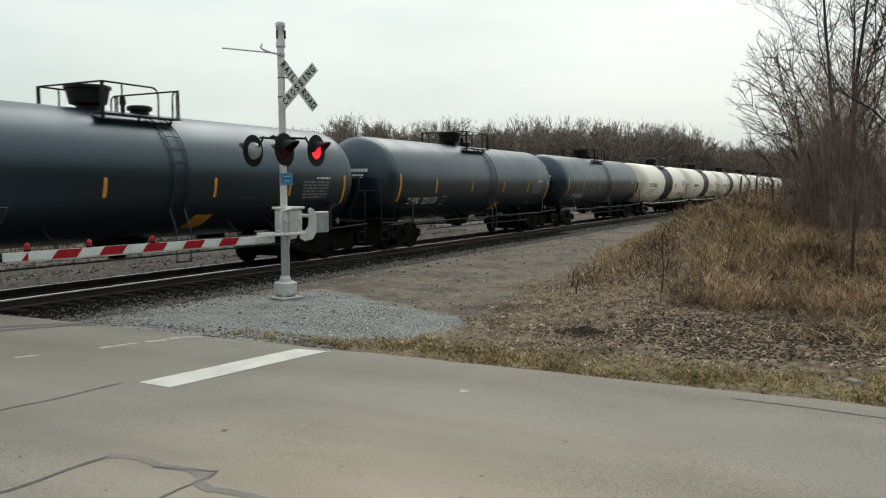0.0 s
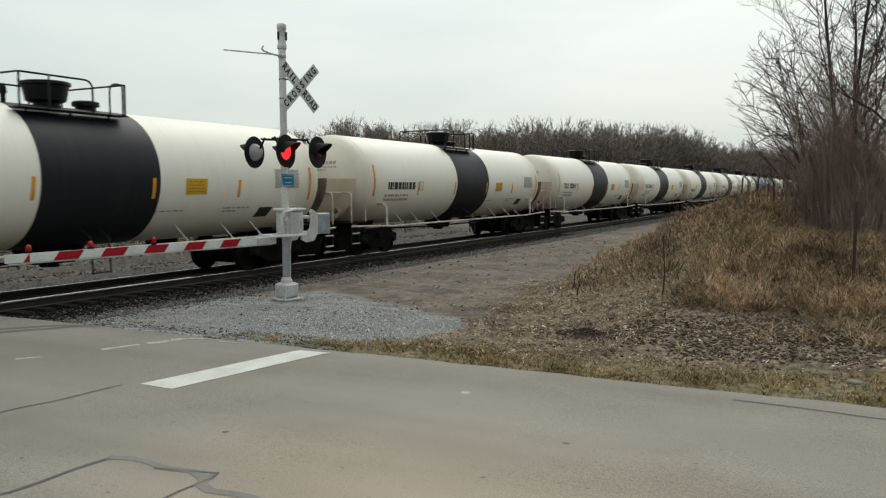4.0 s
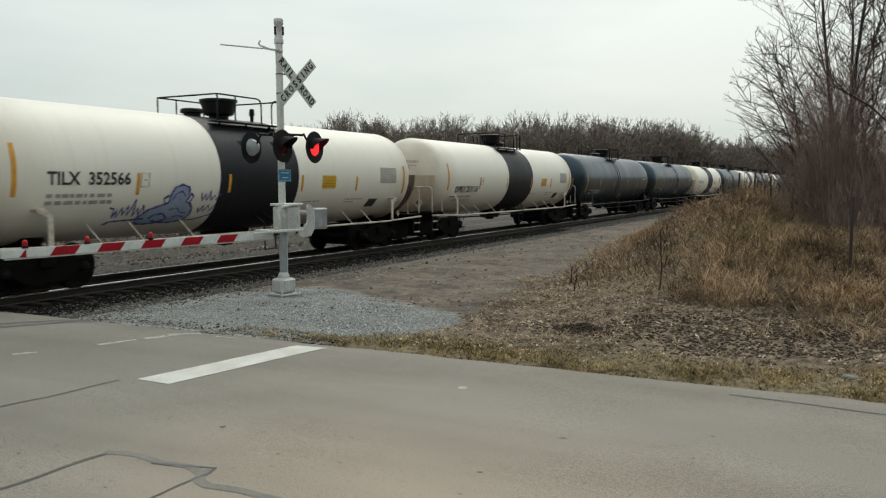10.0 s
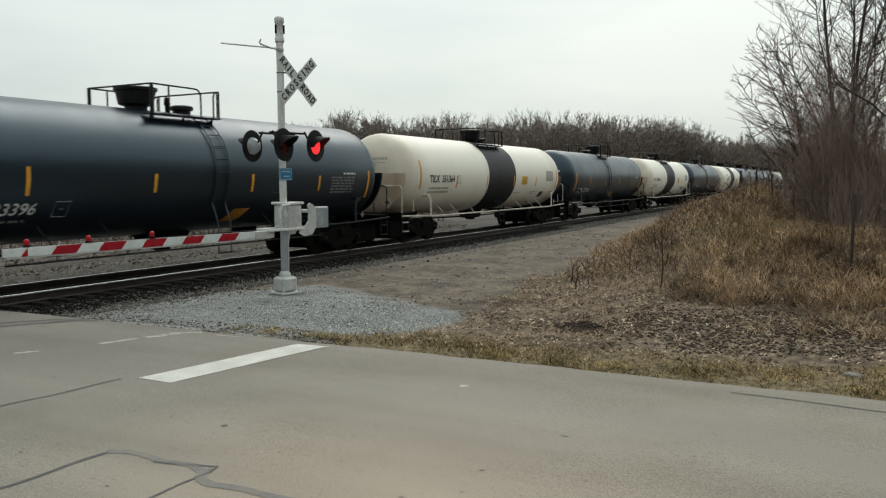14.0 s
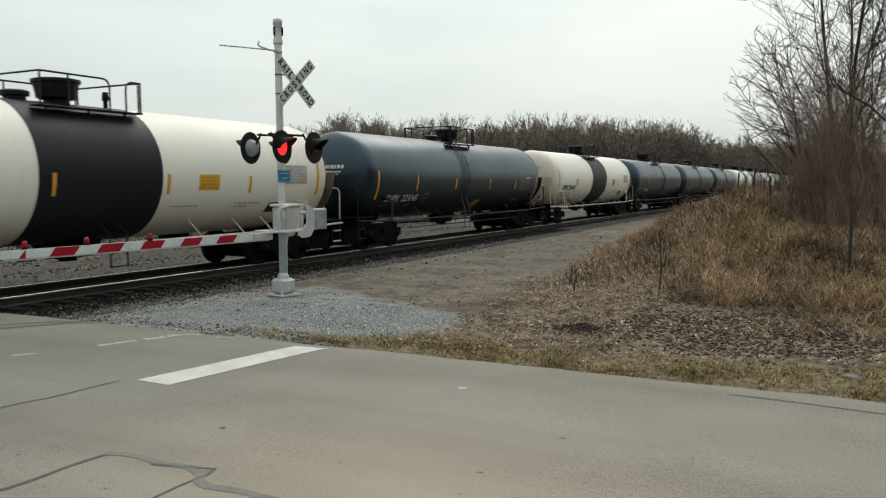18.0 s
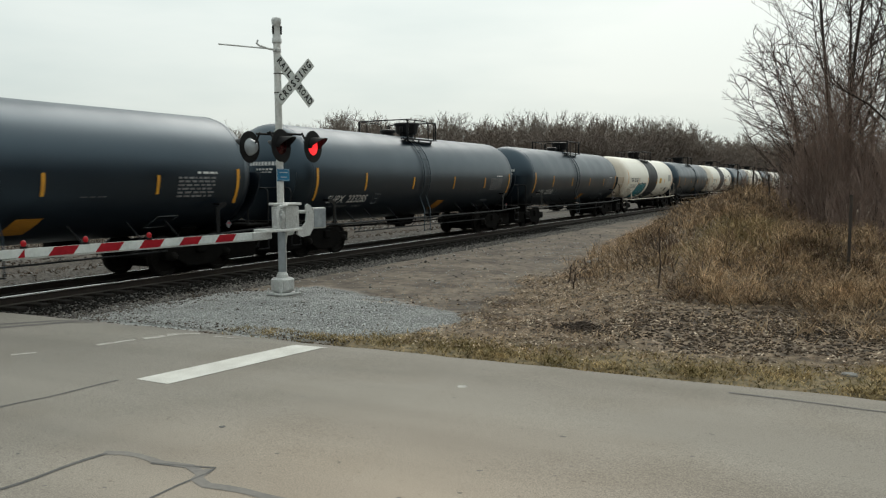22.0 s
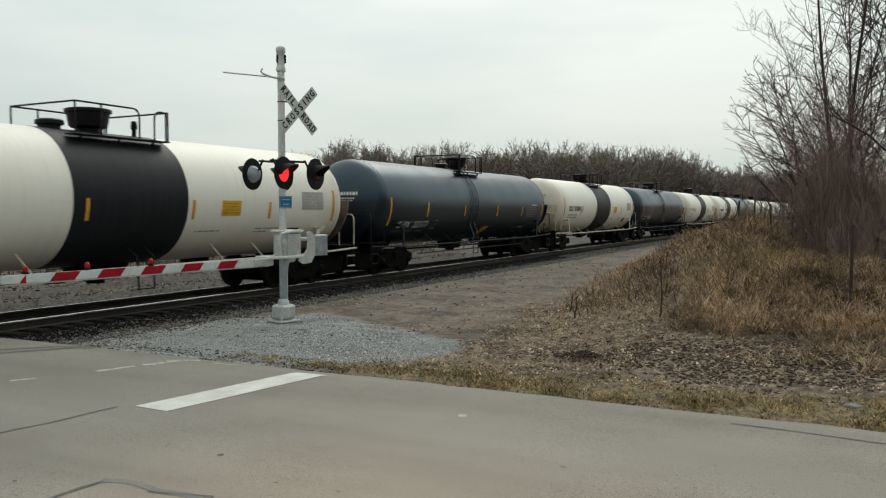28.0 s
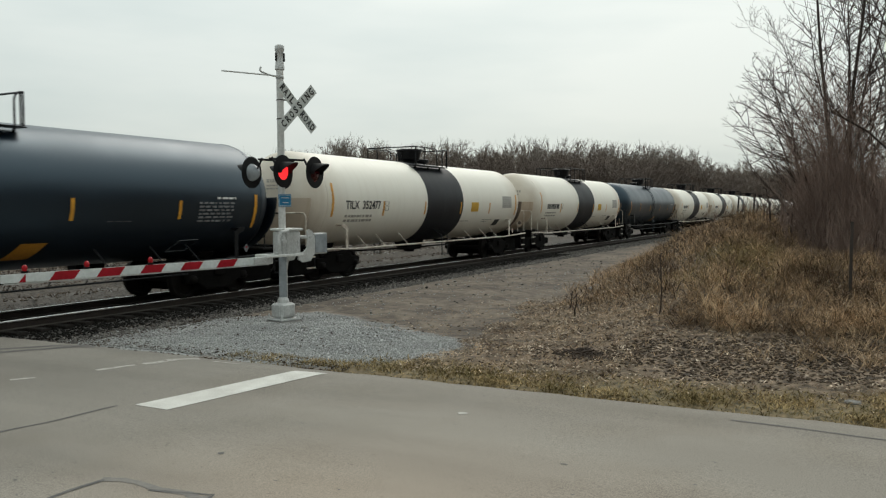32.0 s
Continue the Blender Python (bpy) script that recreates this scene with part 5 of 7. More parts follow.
def tank_stroke(car, points, material, width, lift=0.006):
    """A painted line on the near side."""
    vs, n = [], len(points)
    fine = []
    for a, b in zip(points, points[1:]):
        k = max(1, int(math.hypot(b[0] - a[0], b[1] - a[1]) / 0.06))
        fine += [(a[0] + (b[0] - a[0]) * i / k, a[1] + (b[1] - a[1]) * i / k) for i in range(k)]
    fine.append(points[-1])
    for i, p in enumerate(fine):
        a, b = fine[max(i - 1, 0)], fine[min(i + 1, len(fine) - 1)]
        d = math.hypot(b[0] - a[0], b[1] - a[1]) or 1
        nx_, ny_ = -(b[1] - a[1]) / d, (b[0] - a[0]) / d
        w = width / 2 * (1 + 0.35 * math.sin(i * 1.7))
        vs += [on_tank(p[0] - nx_ * w, p[1] - ny_ * w, lift, True), on_tank(p[0] + nx_ * w, p[1] + ny_ * w, lift, True)]
    s = Shape().add(vs, [(2 * i, 2 * i + 1, 2 * i + 3, 2 * i + 2) for i in range(len(fine) - 1)])
    part("paint_stroke", s.mesh("paint_stroke", material, False), None, car)


A0 = arc_of(2.26)


def tag_a(p):
    return (-4.4 + (p[0] - 160) * 0.00614, A0 - (p[1] - 35) * 0.0051)


def tag_b(p):
    return (-4.45 + (p[0] - 238) * 0.00708, A0 - (p[1] - 270) * 0.0074)


blue_car, teal_car = train[8], train[20]
bulb = [(350, 100), (365, 70), (400, 58), (435, 70), (445, 110), (432, 140), (455, 148), (476, 175), (480, 215), (460, 248), (400, 260), (340, 256), (285, 262), (245, 260), (222, 245), (226, 215), (260, 176), (310, 156), (345, 143), (350, 100)]
tank_fill(blue_car, [tag_a(p) for p in bulb], M_GRAFFITI_PALE, "pale blue spray-painted shape", 0.005)
for stroke, w in ((bulb, 0.05), ([(85, 160), (105, 165), (110, 215), (120, 170), (126, 215), (140, 160), (150, 200), (165, 150), (172, 205), (190, 120), (197, 210), (210, 165), (222, 205), (232, 150), (246, 200), (262, 170)], 0.035),
                  ([(90, 255), (110, 235), (180, 230), (260, 225)], 0.05), ([(340, 108), (318, 122), (330, 150)], 0.05), ([(448, 98), (466, 115), (452, 142)], 0.05), ([(362, 130), (372, 100), (402, 88), (424, 112)], 0.035),
                  ([(280, 228), (300, 205), (340, 200), (372, 235), (330, 252), (300, 240)], 0.05), ([(360, 180), (400, 172), (420, 195), (450, 200)], 0.03), ([(395, 225), (420, 215), (455, 225)], 0.03),
                  ([(505, 95), (515, 140), (530, 100), (541, 140), (555, 85), (562, 140), (580, 110), (590, 135), (615, 100)], 0.03), ([(510, 175), (520, 205), (535, 160), (546, 200), (560, 160), (576, 195), (600, 155)], 0.03), ([(470, 250), (520, 246), (600, 215)], 0.03)):
    tank_stroke(blue_car, [tag_a(p) for p in stroke], M_GRAFFITI_BLUE, w, 0.012)
block = [(190, 470), (195, 400), (225, 335), (290, 305), (340, 300), (370, 320), (400, 300), (440, 295), (480, 305), (580, 298), (605, 330), (588, 355), (608, 440), (595, 455), (560, 425), (530, 465), (480, 470), (430, 455), (390, 470), (350, 488), (290, 498), (210, 500), (190, 470)]
tank_fill(teal_car, [tag_b(p) for p in block], M_GRAFFITI_TEAL, "teal spray-painted block letters", 0.005)
for stroke, w, mat_ in ((block, 0.06, M_LETTER_BLACK), ([(362, 330), (372, 370), (400, 400), (395, 470)], 0.05, M_LETTER_BLACK), ([(470, 310), (500, 400), (480, 468)], 0.05, M_LETTER_BLACK), ([(205, 400), (232, 345), (290, 316), (340, 318), (356, 352)], 0.022, M_LETTER_WHITE),
                        ([(295, 395), (322, 380), (346, 402), (332, 440), (262, 436)], 0.03, M_GRAFFITI_PALE), ([(400, 312), (440, 305), (462, 318)], 0.022, M_LETTER_WHITE), ([(500, 385), (545, 308)], 0.022, M_LETTER_WHITE),
                        ([(556, 350), (600, 432)], 0.022, M_LETTER_WHITE), ([(425, 400), (460, 385), (495, 400), (470, 435), (450, 430)], 0.04, M_GRAFFITI_PALE), ([(530, 430), (575, 330), (600, 335)], 0.03, M_LETTER_BLACK)):
    tank_stroke(teal_car, [tag_b(p) for p in stroke], mat_, w, 0.012)

# ---- the crossing signal with its lowered gate ----
SIGNAL = pose(-9.89, 12.46, -0.06, 0, 0, -14)      # local x faces the traffic, the arm reaches along -y
signal = thing("crossing_signal", "silver level-crossing signal mast with crossbuck, red lamps and lowered gate", "crossing signal", m=SIGNAL)
part("foundation", Shape().bevel_box((0, 0, -0.02), (0.5, 0.5, 0.12), 0.02), M_CONCRETE, signal, "concrete foot in the gravel", smooth=False)
base = part("base_casting", Shape().bevel_box((0, 0, 0.24), (0.34, 0.34, 0.28), 0.03).bevel_box((0, 0, 0.07), (0.46, 0.46, 0.04), 0.012).lathe([(0.12, 0.38), (0.11, 0.44), (0.09, 0.47), (0.07, 0.50)], 16), M_SILVER, signal, "silver base casting", smooth=False)
for sx in (-1, 1):
    for sy in (-1, 1):
        part("anchor_bolt", Shape().lathe([(0.001, 0.17), (0.018, 0.17), (0.018, 0.11), (0.034, 0.11), (0.034, 0.085)], 6, Matrix.Translation((sx * 0.195, sy * 0.195, 0))), M_SILVER, base)
    part("cover_plate", Shape().bevel_box((sx * 0.175, 0, 0.25), (0.02, 0.24, 0.2), 0.006), M_SILVER, base, smooth=False)
part("cover_plate", Shape().bevel_box((0, -0.175, 0.25), (0.24, 0.02, 0.2), 0.006), M_SILVER, base, smooth=False)
part("mast", Shape().lathe([(0.068, 0.36), (0.068, 5.0), (0.06, 5.01)], 20), M_WHITE_MAST, signal, "white painted steel mast")
part("mast_sleeve", Shape().lathe([(0.068, 0.42), (0.074, 0.43), (0.074, 1.30), (0.068, 1.31)], 20), M_LENS_GREY, signal, "bare galvanised lower mast")
part("conduit", Shape().tube([(-0.06, 0.11, 0.44), (-0.08, 0.13, 0.7), (-0.08, 0.13, 1.0), (-0.06, 0.16, 1.25)], 0.035, 8), M_SILVER, signal)
bell = part("bell", Shape().lathe([(0.07, 4.84), (0.09, 4.86), (0.09, 4.93), (0.078, 4.95), (0.078, 5.20), (0.09, 5.22), (0.09, 5.30), (0.075, 5.32), (0.001, 5.32)], 20), M_SILVER, signal, "weathered electronic bell on the mast top")
for q in (0.6, 2.7, 4.8):
    part("bell_slot", Shape().bevel_box((0.078 * math.cos(q), 0.078 * math.sin(q), 5.09), (0.02, 0.06, 0.16), 0.008), M_LAMP_BLACK, bell, smooth=False)

# bracket that holds the arm when it stands upright
part("arm_rest", Shape().tube([(0.05, 0.0, 4.70), (0.05, -0.25, 4.715), (0.05, -0.46, 4.755), (0.05, -0.50, 4.785), (0.05, -0.47, 4.845)], 0.017, 6), M_SILVER, signal)
part("arm_rest_rod", Shape().tube([(0.05, -0.05, 4.725), (0.05, -0.5, 4.705), (0.05, -1.32, 4.67)], 0.014, 6), M_SILVER, signal)
part("mast_clamp", Shape().lathe([(0.076, 4.685), (0.076, 4.74)], 16).bevel_box((0.06, -0.03, 4.71), (0.07, 0.09, 0.055), 0.008), M_SILVER, signal, smooth=False)

# the crossbuck: two crossed blades
CB = (0.16, 0.28, 4.145)
cross = part("crossbuck", Shape().bevel_box((CB[0] - 0.03, CB[1], CB[2]), (0.02, 0.22, 0.22), 0.005), M_SILVER, signal, "white crossbuck sign with black letters")
for z in (3.92, 4.28):
    part("sign_bracket", Shape().tube([(0.0, 0.0, z), (0.09, 0.05, z), (0.13, 0.34, CB[2] + (z - CB[2]) * 0.5)], 0.014, 6).lathe([(0.075, z - 0.009), (0.075, z + 0.009)], 14), M_STEEL_POST, cross)
RAIL_ROAD = list(zip("RAILROAD", (-0.50, -0.385, -0.285, -0.18, 0.17, 0.28, 0.395, 0.505)))
CROSSING = [(c, -0.475 + 0.1357 * i) for i, c in enumerate("CROSSING")]
for tilt, x, words in ((-1, 0.0, RAIL_ROAD), (1, 0.014, CROSSING)):
    m = Matrix.Translation((CB[0] + x, CB[1], CB[2])) @ Matrix.Rotation(tilt * math.pi / 4, 4, "X")
    blade = part("blade", Shape().bevel_box((0, 0, 0), (0.008, 1.15, 0.205), 0.003), M_SIGN_WHITE, cross, m=m, smooth=False)
    turn = Matrix(((0, 0, 1, 0), (1, 0, 0, 0), (0, 1, 0, 0), (0, 0, 0, 1)))
    for letter, y in words:
        me = text_mesh(letter, 0.185, M_LETTER_BLACK, 0, 0, 0.007)
        wide = max(v.co.x for v in me.vertices) - min(v.co.x for v in me.vertices)
        for v in me.vertices:
            v.co.x *= min(1.0, 0.096 / wide)
        part("sign_letter", me, None, blade, "black letter", m=Matrix.Translation((0.0065, y, 0)) @ turn)

# lamps: a pair that faces the traffic and a pair that faces the other way
for x in (0.17, -0.17):
    part("cross_arm", Shape().tube([(x, -0.40, 3.14), (x, 0.40, 3.14)], 0.021, 8), M_LAMP_BLACK, signal)
part("arm_collar", Shape().lathe([(0.095, 3.07), (0.095, 3.21)], 16).tube([(-0.19, 0, 3.14), (0.19, 0, 3.14)], 0.03, 8), M_SILVER, signal)
lenses = []
for facing in (1, -1):
    for y in (-0.38, 0.38):
        m = Matrix.Translation((facing * 0.42, y + (0.10 if facing > 0 else 0.0), 2.90)) @ Matrix.Rotation(radians(17) + (0 if facing > 0 else math.pi), 4, "Z")
        body = Shape().lathe([(0.001, -0.15), (0.06, -0.145), (0.12, -0.11), (0.165, -0.03), (0.17, 0.0)], 22, Matrix.Rotation(math.pi / 2, 4, "Y"))
        lamp = part("lamp", body, M_LENS_GREY, signal, "round flashing lamp", m=m)
        rim = [(0.305, -0.004), (0.305, 0.004), (0.165, 0.006), (0.165, -0.006), (0.305, -0.004)]
        part("background_disc", Shape().lathe(rim, 36, Matrix.Rotation(math.pi / 2, 4, "Y")), M_LAMP_BLACK, lamp, "round black background disc")
        hood = []
        for i in range(13):
            q = radians(-12 + 204 * i / 12)
            c, s_ = math.cos(q), math.sin(q)
            reach = 0.31 * max(0.22, 0.25 + 0.75 * max(0, s_))
            hood += [(0.0, 0.178 * c, 0.178 * s_), (reach, 0.165 * c, 0.165 * s_ - 0.02 * reach), (reach, 0.157 * c, 0.157 * s_ - 0.02 * reach), (0.0, 0.170 * c, 0.170 * s_)]
        hs = Shape().add(hood, [(4 * i + a, 4 * i + b, 4 * i + 4 + b, 4 * i + 4 + a) for i in range(12) for a, b in ((0, 1), (1, 2), (2, 3))])
        part("hood", hs, M_LAMP_BLACK, lamp, "black hood")
        part("drop_arm", Shape().tube([(-0.12, 0, 0.05), (-0.2, 0, 0.18), (-0.25, 0, 0.27)], 0.02, 6), M_LAMP_BLACK, lamp)
        # the lens turns in its housing: one face lit, the other dark
        lens = Shape().lathe([(0.001, 0.012), (0.09, 0.010), (0.163, 0.0), (0.09, -0.010), (0.001, -0.012)], 24, Matrix.Rotation(math.pi / 2, 4, "Y"))
        me = fixed(lens.mesh("lens", M_RED_GLOW if facing > 0 else M_LENS_DARK))
        me.materials.append(M_LENS_DARK)
        for poly in me.polygons:
            poly.material_index = 1 if poly.center.x < 0 else 0
        ob = part("lens", me, None, lamp, "red lens", m=Matrix.Translation((-0.002, 0, 0)))
        if facing > 0:
            lenses.append(ob)

# blue notice on the mast, its writing too small to read
notice = part("notice", Shape().bevel_box((0.085, 0.01, 2.36), (0.008, 0.30, 0.235), 0.003), M_SIGN_BLUE, signal, "small blue notice plate", smooth=False)
part("notice_border", Shape().tube([(0.09, -0.125, 2.26), (0.09, 0.145, 2.26), (0.09, 0.145, 2.46), (0.09, -0.125, 2.46), (0.09, -0.125, 2.26)], 0.004, 4), M_SIGN_WHITE, notice)
for z, a, b in ((2.41, -0.09, 0.10), (2.32, -0.06, 0.08)):
    part("notice_text", Shape().box((0.090, (a + b) / 2 + 0.01, z), (0.003, b - a, 0.016)), M_SIGN_WHITE, notice, smooth=False)

# the gate machine
machine = part("gate_machine", Shape().bevel_box((-0.06, 0.15, 1.53), (0.40, 0.40, 0.50), 0.035), M_SILVER, signal, "silver gate machine cabinet", smooth=False)
part("machine_lid", Shape().bevel_box((-0.06, 0.15, 1.80), (0.46, 0.46, 0.05), 0.015), M_WHITE_MAST, machine, smooth=False)
part("machine_door", Shape().bevel_box((0.15, 0.15, 1.53), (0.02, 0.32, 0.40), 0.006), M_SILVER, machine, smooth=False)
part("latch", Shape().bevel_box((0.165, 0.25, 1.53), (0.02, 0.03, 0.12), 0.005), M_SILVER, machine, smooth=False)
part("machine_mount", Shape().bevel_box((0.0, 0.0, 1.50), (0.24, 0.16, 0.40), 0.01).bevel_box((0.0, 0.0, 1.34), (0.22, 0.24, 0.06), 0.01), M_SILVER, signal, smooth=False)
swing = [(0.20, 1.22), (0.32, 1.16), (0.50, 1.18), (0.60, 1.32), (0.62, 1.56), (0.55, 1.76), (0.47, 1.80), (0.42, 1.76), (0.44, 1.60), (0.42, 1.44), (0.34, 1.36), (0.22, 1.34)]
for x in (0.22, -0.30):
    part("counter_arm", Shape().prism(swing, x - 0.02, x + 0.02, "x"), M_SILVER, signal, "curved silver counterweight arm", smooth=False)
part("pivot_shaft", Shape().tube([(-0.34, 0.50, 1.64), (0.27, 0.50, 1.64)], 0.035, 12), M_SILVER, signal)
part("arm_frame", Shape().bevel_box((0.22, -0.10, 1.31), (0.07, 0.86, 0.05), 0.01).bevel_box((-0.2, -0.1, 1.31), (0.07, 0.7, 0.05), 0.01).bevel_box((0.0, -0.42, 1.31), (0.5, 0.10, 0.05), 0.01), M_WHITE_MAST, signal, "white arm frame", smooth=False)
part("side_guard", Shape().tube([(0.2, -0.22, 1.32), (0.2, -0.24, 1.66), (0.2, -0.18, 1.76), (0.2, 0.0, 1.78)], 0.028, 7), M_SILVER, signal)
part("side_link", Shape().bevel_box((0.2, -0.12, 1.50), (0.05, 0.06, 0.34), 0.01).lathe([(0.001, 0.03), (0.05, 0.03), (0.05, -0.03), (0.001, -0.03)], 12, Matrix.Translation((0.22, -0.13, 1.58)) @ Matrix.Rotation(math.pi / 2, 4, "Y")), M_SILVER, signal, smooth=False)
part("shear_bracket", Shape().bevel_box((0.10, -0.55, 1.23), (0.12, 0.42, 0.14), 0.01), M_SILVER, signal, smooth=False)
box_ob = part("junction_box", Shape().bevel_box((-0.12, 0.98, 1.50), (0.2, 0.34, 0.42), 0.012), M_SILVER, signal, "grey junction box", smooth=False)
part("box_lid", Shape().bevel_box((-0.012, 0.98, 1.50), (0.02, 0.30, 0.37), 0.006), M_LENS_GREY, box_ob, smooth=False)
part("box_bracket", Shape().tube([(-0.12, 0.98, 1.32), (-0.12, 0.5, 1.32)], 0.02, 6), M_SILVER, box_ob)

# the arm: a flat boom with slanted red stripes and three small lamps
boom = new("gate_arm")
boom.parent = signal
boom.matrix_basis = Matrix.Translation((0.10, -0.40, 1.235)) @ Matrix.Rotation(radians(0.55), 4, "X") @ Matrix.Rotation(math.pi, 4, "Z")
tagged(boom, "red and white striped gate arm")


def boom_piece(y0, y1, lean, x0=-0.022, x1=0.022, h=0.066, h1=0.066):
    return Shape().add([(x, y + (lean if z > 0 else 0), z) for x in (x0, x1) for y, z in ((y0, -h), (y1, -h1), (y1, h1), (y0, h))], [(0, 1, 2, 3), (7, 6, 5, 4), (0, 4, 5, 1), (1, 5, 6, 2), (2, 6, 7, 3), (3, 7, 4, 0)])


part("boom", boom_piece(0.0, 4.52, 0), M_ARM_WHITE, boom, "white boom", smooth=False)
part("boom_tip", boom_piece(4.44, 4.74, 0, -0.028, 0.028, 0.062, 0.062), M_ARM_WHITE, boom, smooth=False)
for a, b in ((0.80, 1.16), (1.51, 1.87), (2.23, 2.60), (2.95, 3.33), (3.68, 4.06)):
    for x0, x1 in ((-0.026, -0.0225), (0.0225, 0.026)):
        part("red_stripe", boom_piece(a, b, -0.10, x0, x1), M_ARM_RED, boom, "red slanted stripe", smooth=False)
for x0, x1 in ((-0.032, -0.0285), (0.0285, 0.032)):
    part("red_stripe", Shape().prism([(4.40, -0.062), (4.50, -0.062), (4.40, 0.062)], x0, x1, "x"), M_ARM_RED, boom, smooth=False)
part("under_rail", Shape().bevel_box((0, 2.35, -0.080), (0.03, 4.7, 0.022), 0.004), M_SILVER, boom, "thin rail under the boom", smooth=False)
for i, y in enumerate((2.40, 3.47, 4.40)):
    lamp = part("arm_lamp", Shape().bevel_box((0, y, 0.086), (0.05, 0.09, 0.05), 0.01), M_LAMP_BLACK, boom, "small red arm lamp", smooth=False)
    part("globe", Shape().lathe([(0.032, 0.10), (0.040, 0.125), (0.042, 0.150), (0.034, 0.178), (0.018, 0.190), (0.001, 0.193)], 14, Matrix.Translation((0, y, 0))), M_RED_GLASS, lamp, "red glass globe")

# ---- plants, stones and other loose things ----
def quick_mesh(name, verts, faces_n, material, smooth=False):
    """A mesh from arrays: verts (n, 3), faces_n an (m, k) array of corners."""
    me = bpy.data.meshes.new(name)
    verts, faces_n = np.asarray(verts, dtype=np.float32), np.asarray(faces_n, dtype=np.int32)
    m, k = faces_n.shape
    me.vertices.add(len(verts))
    me.vertices.foreach_set("co", verts.ravel())
    me.loops.add(m * k)
    me.loops.foreach_set("vertex_index", faces_n.ravel())
    me.polygons.add(m)
    me.polygons.foreach_set("loop_start", np.arange(m, dtype=np.int32) * k)
    me.materials.append(material)
    me.update(calc_edges=True)
    me.validate()
    return me


def stuff(name, me, label, category):
    return tagged(new(name, me), label, category, kind="stuff")


def blades(places, height, width, lean, rs, droop=0.5):
    """Curved blades of grass: three triangles each."""
    p = np.asarray(places, dtype=np.float64)
    n = len(p)
    h = rs.uniform(height[0], height[1], n)
    a, tw = rs.uniform(0, 2 * np.pi, n), rs.uniform(0, 2 * np.pi, n)
    le = rs.uniform(lean[0], lean[1], n)
    d = np.stack([np.cos(a), np.sin(a), np.zeros(n)], 1)
    s = np.stack([np.cos(tw), np.sin(tw), np.zeros(n)], 1) * rs.uniform(width[0], width[1], n)[:, None]
    up = np.array([0, 0, 1.0])
    mid = p + d * (h * np.sin(le) * 0.45)[:, None] + up * (h * np.cos(le) * 0.55)[:, None]
    tip = p + d * (h * np.sin(le) * (1 + droop))[:, None] + up * (h * np.cos(le) * (1 - 0.15 * droop))[:, None]
    v = np.stack([p - s, p + s, mid - s * 0.8, mid + s * 0.8, tip], 1).reshape(-1, 3)
    k = np.arange(n)[:, None] * 5
    f = np.concatenate([k + np.array([0, 1, 3]), k + np.array([0, 3, 2]), k + np.array([2, 3, 4])])
    return v, f


def stones(places, size, rs, flat=0.7):
    p = np.asarray(places)
    n = len(p)
    r = rs.uniform(size[0], size[1], n)[:, None, None]
    base = np.array([(1, 0, 0), (0, 1, 0), (-1, 0, 0), (0, -1, 0), (0, 0, 1), (0, 0, -1), ], dtype=float)
    v = base[None] * rs.uniform(0.55, 1.25, (n, 6, 1)) + rs.uniform(-0.25, 0.25, (n, 6, 3))
    v[:, :, 2] *= flat
    a = rs.uniform(0, 2 * np.pi, n)
    c, s = np.cos(a)[:, None], np.sin(a)[:, None]
    x, y = v[:, :, 0] * c - v[:, :, 1] * s, v[:, :, 0] * s + v[:, :, 1] * c
    v = np.stack([x, y, v[:, :, 2]], 2) * r + p[:, None, :]
    f = np.array([(0, 1, 4), (1, 2, 4), (2, 3, 4), (3, 0, 4), (1, 0, 5), (2, 1, 5), (3, 2, 5), (0, 3, 5)])
    return v.reshape(-1, 3), (np.arange(n)[:, None, None] * 6 + f[None]).reshape(-1, 3)


def scatter(count, box_, keep, rng_, lift=0.0):
    """Random places on the ground within a rectangle, kept with the chance keep(x, y)."""
    out, tries = [], 0
    while len(out) < count and tries < count * 8:
        tries += 1
        x, y = rng_.uniform(box_[0], box_[1]), rng_.uniform(box_[2], box_[3])
        if rng_.random() < keep(x, y):
            out.append((x, y, ground_height(x, y) + lift))
    return out


rs = np.random.RandomState(11)
rng = random.Random(11)


def patchy(x, y, scale, seed):
    return 0.5 + 0.5 * noise.noise((x * scale, y * scale, seed))


def tall_keep(x, y):
    u = x - along(FOOT, y)
    if u < 0.3 or y < 11.2:
        return 0.0
    # thick on the mound's upper slope and towards the fence, thin on the lower apron
    slope = ease((y - 12.6 - 0.8 * max(0, -2.0 - x)) / 2.2)
    p = patchy(x, y, 0.55, 21.0)
    return min(1.0, slope * (0.10 + 1.5 * p ** 2) * ease(u / 2.2) + 0.02)


places = scatter(80000, (-9.5, 3.5, 11.2, 29.0), tall_keep, rng)
short = [p for p in places if p[0] < -2.6 + 0.8 * noise.noise((p[0], p[1], 6.0)) or p[1] > 21]
long_places = [p for p in places if not (p[0] < -2.6 + 0.8 * noise.noise((p[0], p[1], 6.0)) or p[1] > 21)]
v1, f1 = blades(short, (0.05, 0.22), (0.003, 0.0075), (0.6, 1.5), rs)
stuff("short_dry_grass", quick_mesh("short_dry_grass", v1, f1, M_DRY_GRASS), "short matted dry grass on the slope by the track", "grass")
v1, f1 = blades(long_places, (0.10, 0.36), (0.003, 0.0075), (0.6, 1.5), rs)
stuff("dry_grass", quick_mesh("dry_grass", v1, f1, M_DRY_GRASS), "tangled dry tan grass over the mound", "grass")
